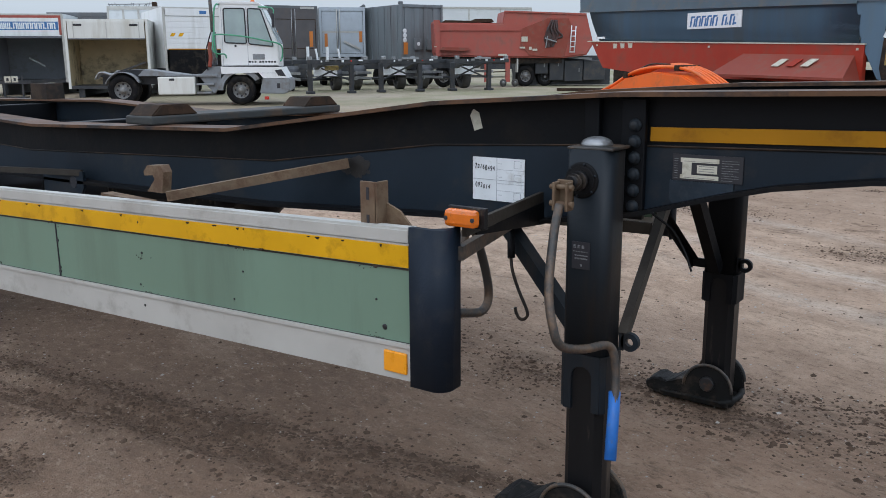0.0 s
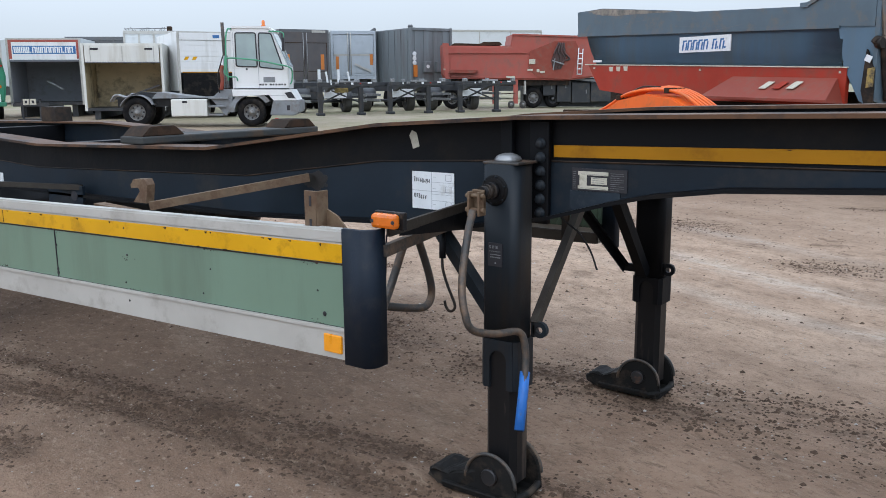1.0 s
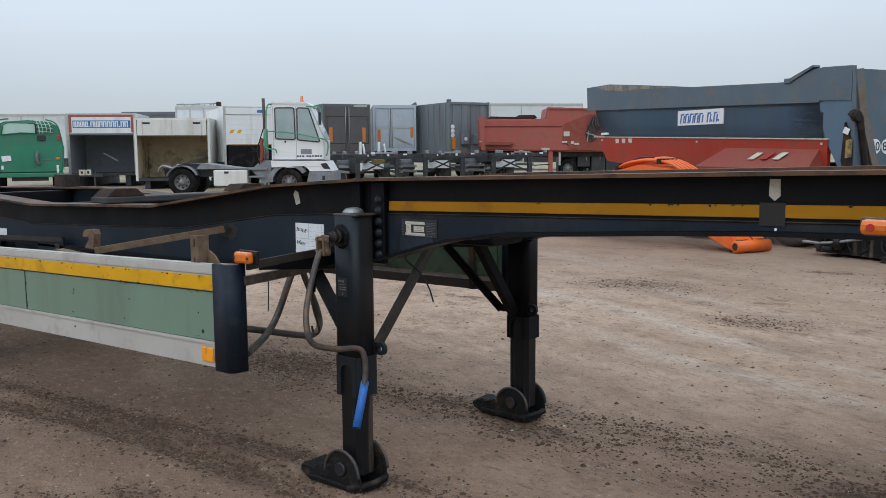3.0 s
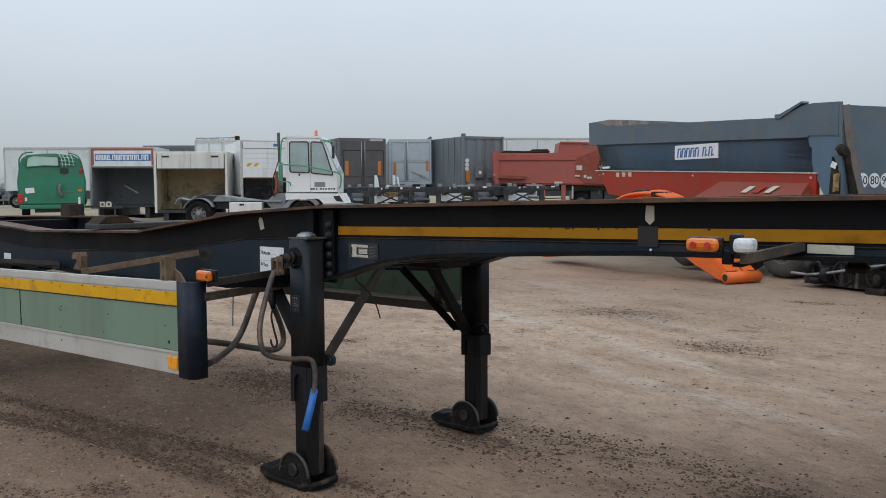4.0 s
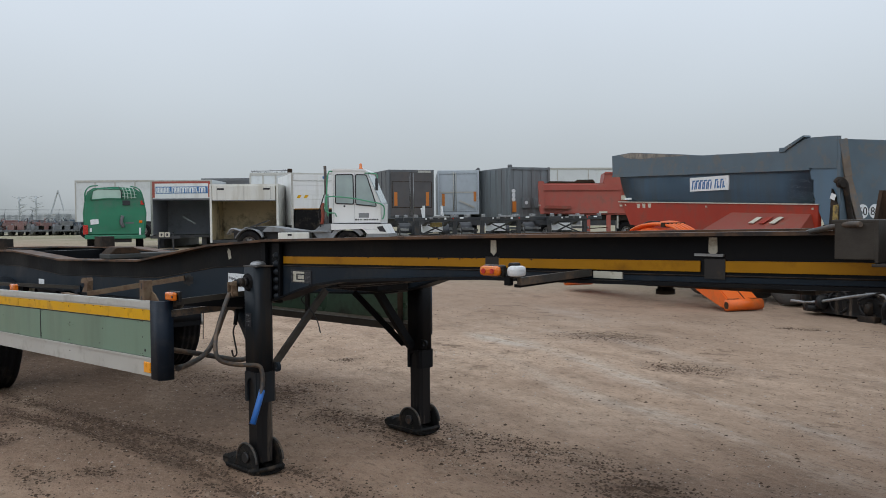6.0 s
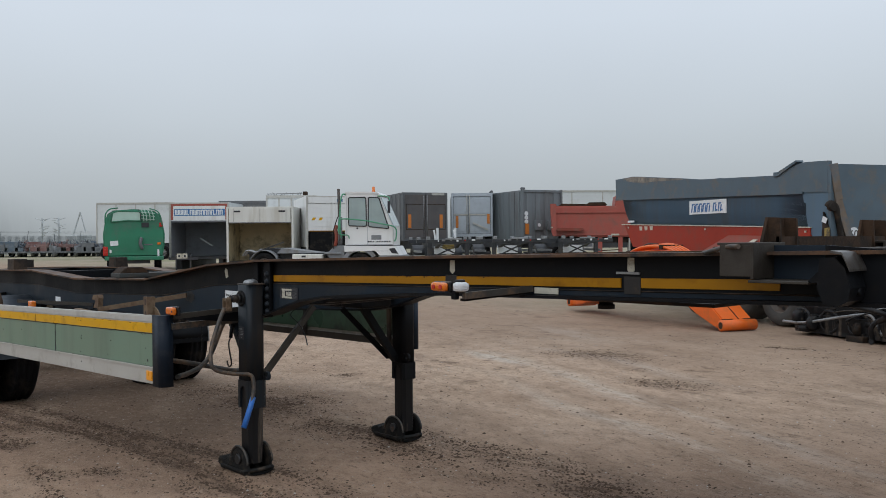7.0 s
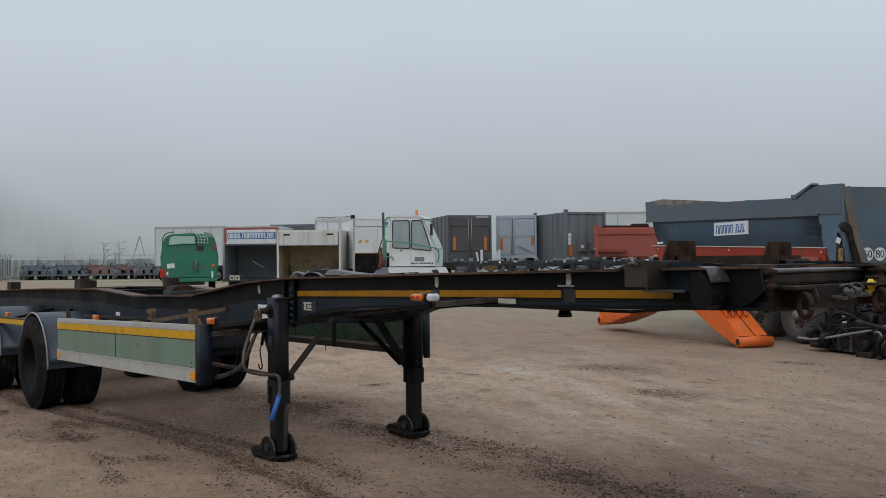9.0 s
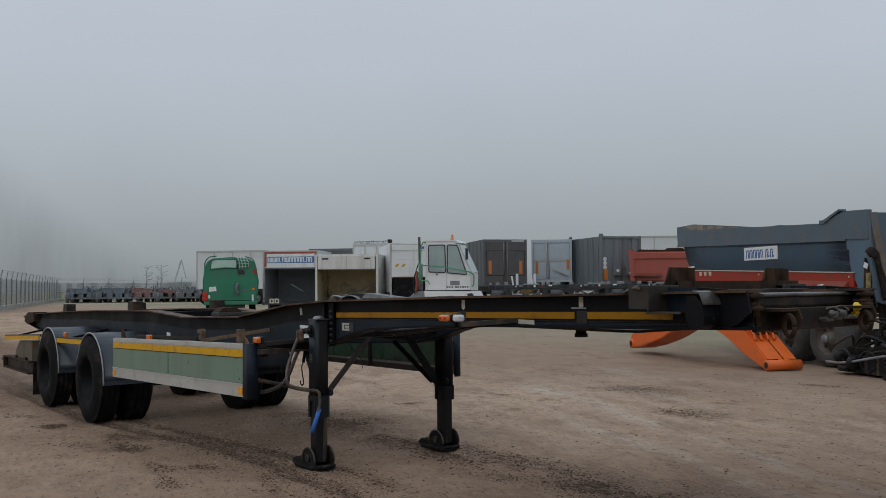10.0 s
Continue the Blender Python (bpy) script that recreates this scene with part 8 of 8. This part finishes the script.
# ---- row of skeletal chassis, noses towards the walk ----
def far_chassis(at, rz, marked):
    t = thing("skeletal_chassis", "dark short skeletal container chassis standing on its legs in a row", "trailer", at, rz, "parked chassis row")
    for y in (-0.45, 0.45):
        part("beam", prism(fresh(), [(-4.3, 1.02), (-4.3, 1.22), (1.2, 1.28), (1.2, 1.12), (0.2, 1.08), (-0.4, 0.92), (-3.6, 0.9)], y - 0.08, y + 0.08), "far_steel", t)
    for x in (-4.2, -1.6, 1.15):
        part("bolster", box(fresh(), x - 0.1, x + 0.1, -1.2, 1.2, 1.14, 1.29, 0.01), "far_steel", t)
        for y in (-1.1, 1.1):
            part("twist_lock", box(fresh(), x - 0.09, x + 0.09, y - 0.08, y + 0.08, 1.29, 1.42, 0.02), "galv", t)
    for k, y in enumerate((-0.7, -0.52, -0.15, 0.12, 0.48, 0.8)):
        part("front_tag", box(fresh(), 1.25, 1.29, y, y + (0.05, 0.14, 0.06, 0.09, 0.05, 0.16)[k], 1.2 + 0.02 * (k % 3), 1.27 + 0.03 * (k % 2), 0.004), ("white_lbl", "galv", "galv", "white_lbl", "tail_red", "white_lbl")[k], t)
    part("coupling_rack", box(fresh(), 1.2, 1.3, -0.35, 0.35, 1.29, 1.36, 0.01), "galv", t)
    for y in (-0.85, 0.85):
        leg = part("landing_leg", box(fresh(), -0.08, 0.08, y - 0.09, y + 0.09, 0.06, 1.15, 0.01), "far_steel", t)
        part("foot", box(fresh(), -0.18, 0.2, y - 0.15, y + 0.15, 0.0, 0.1, 0.02), "far_steel", t)
        part("brace", bar(fresh(), (0, y * 0.92, 0.5), (-0.2, -y * 0.4, 0.98), 0.05, 0.06), "far_steel", leg)
        part("side_rail", box(fresh(), -2.6, -0.3, y * 1.38 - 0.02, y * 1.38 + 0.02, 0.72, 0.82), "galv", t)
        part("side_rail", box(fresh(), -2.6, -0.3, y * 1.38 - 0.02, y * 1.38 + 0.02, 0.5, 0.6), "galv", t)
        part("mudguard", arc_sheet(fresh(), -3.2, 0.5, 0.57, 10, 170, min(y * 0.75, y * 1.4), max(y * 0.75, y * 1.4), 0.02, 8), "far_steel", t)
    part("pale_board", box(fresh(), -0.62, -0.58, -0.55, 0.42, 0.66, 1.0, 0.005), "white_lbl", t, "white board between the legs")
    for y in (-1.2, 0.85):
        wheel_on(t, -3.2, y, 0.5, 0.5, 0.35, "far_steel", "tyre_dusty")
    part("axle", tube(fresh(), [(-3.2, -1.0, 0.5), (-3.2, 1.0, 0.5)], 0.06, 8), "far_steel", t)
    if marked:
        for y in (-0.78, 0.1):
            part("marker_post", tube(fresh(), smooth_line([(1.1, y, 1.25), (1.1, y - 0.02, 1.45), (1.1, y - 0.07, 1.7)]), 0.04, 7), "white_lbl", t, "bent white marker post")
        part("yellow_box", box(fresh(), 0.4, 0.9, -0.35, 0.1, 0.9, 1.08, 0.02), "warn_yellow", t)
    for ob in t.children:
        if not ob.name.startswith(("wheel", "axle", "mudguard")):
            ob.matrix_basis = Matrix.Diagonal((1, 1, 1.02, 1))
    return t


for k, (x, y) in enumerate(((-24.25, 26.6), (-22.75, 29.2), (-21.0, 31.8))):
    far_chassis((x, y, 0), -33, k == 0)

# grassy clods and planks between the rows
single("timber_planks", box(fresh(), 0, 2.4, 0, 0.3, 0, 0.12, 0.01), "rust", "low stack of weathered planks on the ground", "planks", at=(-17.5, 33.0, 0), rz=20)

# ---- fence, far rows and masts in the mist ----
fence = thing("perimeter_fence", "grey mesh fence with barbed top on a concrete plinth", "fence", (-30, 4.2, 0), 0, kind="structure")
F0, F1, F2 = Vector((-22, -0.3)), Vector((-95, 23.4)), Vector((-90, 46))
ORG = Vector((-30, 4.2))


def fence_run(a, b, gap, plinth=True):
    n = int((b - a).length / gap)
    d = (b - a).normalized()
    for k in range(n + 1):
        p = a + d * gap * k - ORG
        post = part("post", box(fresh(), p.x - 0.04, p.x + 0.04, p.y - 0.04, p.y + 0.04, 0, 2.1), "fence", fence)
        part("barb_arm", bar(fresh(), (p.x, p.y, 2.08), (p.x, p.y + 0.1, 2.6), 0.04, 0.04), "fence", post)
    a2, b2 = a - ORG, b - ORG
    bm = fresh()
    for z in np.arange(0.45, 2.05, 0.2):
        bar(bm, (a2.x, a2.y, z), (b2.x, b2.y, z), 0.02, 0.025)
    for z in (2.15, 2.3, 2.45, 2.58):
        bar(bm, (a2.x, a2.y + (z - 2.08) * 0.2, z), (b2.x, b2.y + (z - 2.08) * 0.2, z), 0.012, 0.012)
    part("mesh_wires", bm, "fence", fence)
    bm = fresh()
    m = int((b - a).length / 0.11)
    vs, fs = [], []
    for k in range(m):
        p = a2 + d * 0.11 * k
        i = len(vs)
        vs += [(p.x, p.y - 0.012, 0.4), (p.x + d.x * 0.06, p.y + d.y * 0.06 - 0.012, 0.4), (p.x + d.x * 0.06, p.y + d.y * 0.06 - 0.012, 2.05), (p.x, p.y - 0.012, 2.05)]
        fs.append((i, i + 1, i + 2, i + 3))
    me = bpy.data.meshes.new("mesh_uprights")
    me.from_pydata(vs, [], fs)
    me.materials.append(M["fence"])
    up = new("mesh_uprights", me)
    up.parent = fence
    bm = bar(fresh(), (a2.x, a2.y, 0.18), (b2.x, b2.y, 0.18), 0.3, 0.4)
    part("plinth", bm, "concrete", fence, "mossy concrete plinth")


fence_run(F0, F1, 2.6)
fence_run(F1, F2, 2.6)

rs = random.Random(8)
for k in range(30):
    f = k / 29
    x, y = -80.6 + 9.0 * f - rs.uniform(0, 4), 21.9 + 12.5 * f + rs.uniform(-0.4, 0.4)
    t = thing("parked_frame", "stacked trailer frames standing in the mist", "trailer", (x, y, 0), rs.uniform(50, 90), "far frames")
    m = ("far_blue", "far_grey", "far_blue", "far_grey", "far_red", "far_red", "far_red", "far_grey", "far_grey", "far_blue", "far_grey", "far_grey")[int(f * 11.99)]
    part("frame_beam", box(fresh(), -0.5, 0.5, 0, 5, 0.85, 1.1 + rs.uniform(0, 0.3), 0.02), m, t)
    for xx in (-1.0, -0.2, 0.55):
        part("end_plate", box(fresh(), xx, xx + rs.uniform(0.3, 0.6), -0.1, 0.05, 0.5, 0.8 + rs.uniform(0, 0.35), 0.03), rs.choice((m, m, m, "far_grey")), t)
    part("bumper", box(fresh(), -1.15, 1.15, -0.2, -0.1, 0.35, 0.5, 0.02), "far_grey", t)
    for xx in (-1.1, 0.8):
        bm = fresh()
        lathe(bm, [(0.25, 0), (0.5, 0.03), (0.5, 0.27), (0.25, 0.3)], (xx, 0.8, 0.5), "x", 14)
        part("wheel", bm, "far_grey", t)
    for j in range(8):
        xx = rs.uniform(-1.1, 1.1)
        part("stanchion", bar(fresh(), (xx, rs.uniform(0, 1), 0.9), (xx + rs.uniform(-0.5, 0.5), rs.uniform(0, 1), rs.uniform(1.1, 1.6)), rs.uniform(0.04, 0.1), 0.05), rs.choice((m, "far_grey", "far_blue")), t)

for x, y, h in ((-124.2, 42.9, 4.7), (-122.6, 44.6, 4.8)):
    t = thing("lattice_mast", "bare tree-like mast far off in the mist", "mast", (x, y, 0), 30)
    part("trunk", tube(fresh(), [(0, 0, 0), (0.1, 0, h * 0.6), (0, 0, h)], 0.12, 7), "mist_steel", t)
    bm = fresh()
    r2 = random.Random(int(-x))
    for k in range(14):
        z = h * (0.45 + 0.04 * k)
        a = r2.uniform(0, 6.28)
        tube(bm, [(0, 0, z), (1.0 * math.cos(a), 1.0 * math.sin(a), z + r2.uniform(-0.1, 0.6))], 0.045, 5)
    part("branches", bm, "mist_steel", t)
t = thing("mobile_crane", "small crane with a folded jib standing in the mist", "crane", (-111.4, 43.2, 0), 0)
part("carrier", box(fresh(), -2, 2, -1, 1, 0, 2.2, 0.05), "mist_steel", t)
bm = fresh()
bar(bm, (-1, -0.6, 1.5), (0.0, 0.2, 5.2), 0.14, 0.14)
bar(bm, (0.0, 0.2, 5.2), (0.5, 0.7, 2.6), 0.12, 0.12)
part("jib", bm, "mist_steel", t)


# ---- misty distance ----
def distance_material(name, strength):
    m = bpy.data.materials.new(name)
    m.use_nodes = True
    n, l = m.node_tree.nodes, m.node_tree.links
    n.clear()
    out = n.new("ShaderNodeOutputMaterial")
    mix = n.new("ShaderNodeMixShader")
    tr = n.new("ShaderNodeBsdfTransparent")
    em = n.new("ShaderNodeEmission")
    # the sheet glows in the mist's grey; haze depth is set by its alpha
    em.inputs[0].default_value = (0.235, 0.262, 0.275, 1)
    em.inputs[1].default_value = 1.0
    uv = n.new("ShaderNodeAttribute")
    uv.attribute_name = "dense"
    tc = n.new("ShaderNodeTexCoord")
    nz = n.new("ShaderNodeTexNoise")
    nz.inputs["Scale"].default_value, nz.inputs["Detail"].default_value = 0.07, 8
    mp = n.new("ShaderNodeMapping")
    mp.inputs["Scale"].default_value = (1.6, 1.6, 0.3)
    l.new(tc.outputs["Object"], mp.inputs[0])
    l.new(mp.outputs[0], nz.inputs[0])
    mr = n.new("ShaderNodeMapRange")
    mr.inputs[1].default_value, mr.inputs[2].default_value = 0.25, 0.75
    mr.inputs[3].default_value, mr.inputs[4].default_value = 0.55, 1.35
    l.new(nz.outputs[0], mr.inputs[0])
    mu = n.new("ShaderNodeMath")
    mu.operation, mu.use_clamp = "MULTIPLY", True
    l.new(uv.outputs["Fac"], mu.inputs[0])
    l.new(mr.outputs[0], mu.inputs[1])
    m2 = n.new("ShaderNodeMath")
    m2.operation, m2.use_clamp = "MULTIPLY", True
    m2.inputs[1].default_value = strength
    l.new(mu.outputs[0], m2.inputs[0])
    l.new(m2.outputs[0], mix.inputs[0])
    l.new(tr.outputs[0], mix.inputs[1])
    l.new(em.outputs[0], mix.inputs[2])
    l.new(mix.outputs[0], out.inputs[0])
    return m


def distance_sheet():
    """A far curved sheet: a soft bank of misty trees that sinks away to one side."""
    vs, fs, den = [], [], []
    R, na, nz_ = 420.0, 120, 24
    a0, a1 = radians(60), radians(200)
    for i in range(na + 1):
        a = a0 + (a1 - a0) * i / na
        deg = math.degrees(a)
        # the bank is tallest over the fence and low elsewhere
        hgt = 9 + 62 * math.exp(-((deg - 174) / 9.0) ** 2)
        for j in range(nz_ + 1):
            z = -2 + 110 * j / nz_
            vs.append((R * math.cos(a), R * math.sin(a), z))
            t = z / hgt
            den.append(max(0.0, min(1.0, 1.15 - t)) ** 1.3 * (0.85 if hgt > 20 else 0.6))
    for i in range(na):
        for j in range(nz_):
            k = i * (nz_ + 1) + j
            fs.append((k, k + 1, k + nz_ + 2, k + nz_ + 1))
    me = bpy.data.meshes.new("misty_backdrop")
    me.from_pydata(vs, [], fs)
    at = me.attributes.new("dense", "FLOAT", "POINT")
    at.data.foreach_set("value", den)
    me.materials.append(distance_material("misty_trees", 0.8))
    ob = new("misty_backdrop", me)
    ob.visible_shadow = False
    return tagged(ob, "grey bank of trees dissolving into mist", "backdrop", kind="structure")


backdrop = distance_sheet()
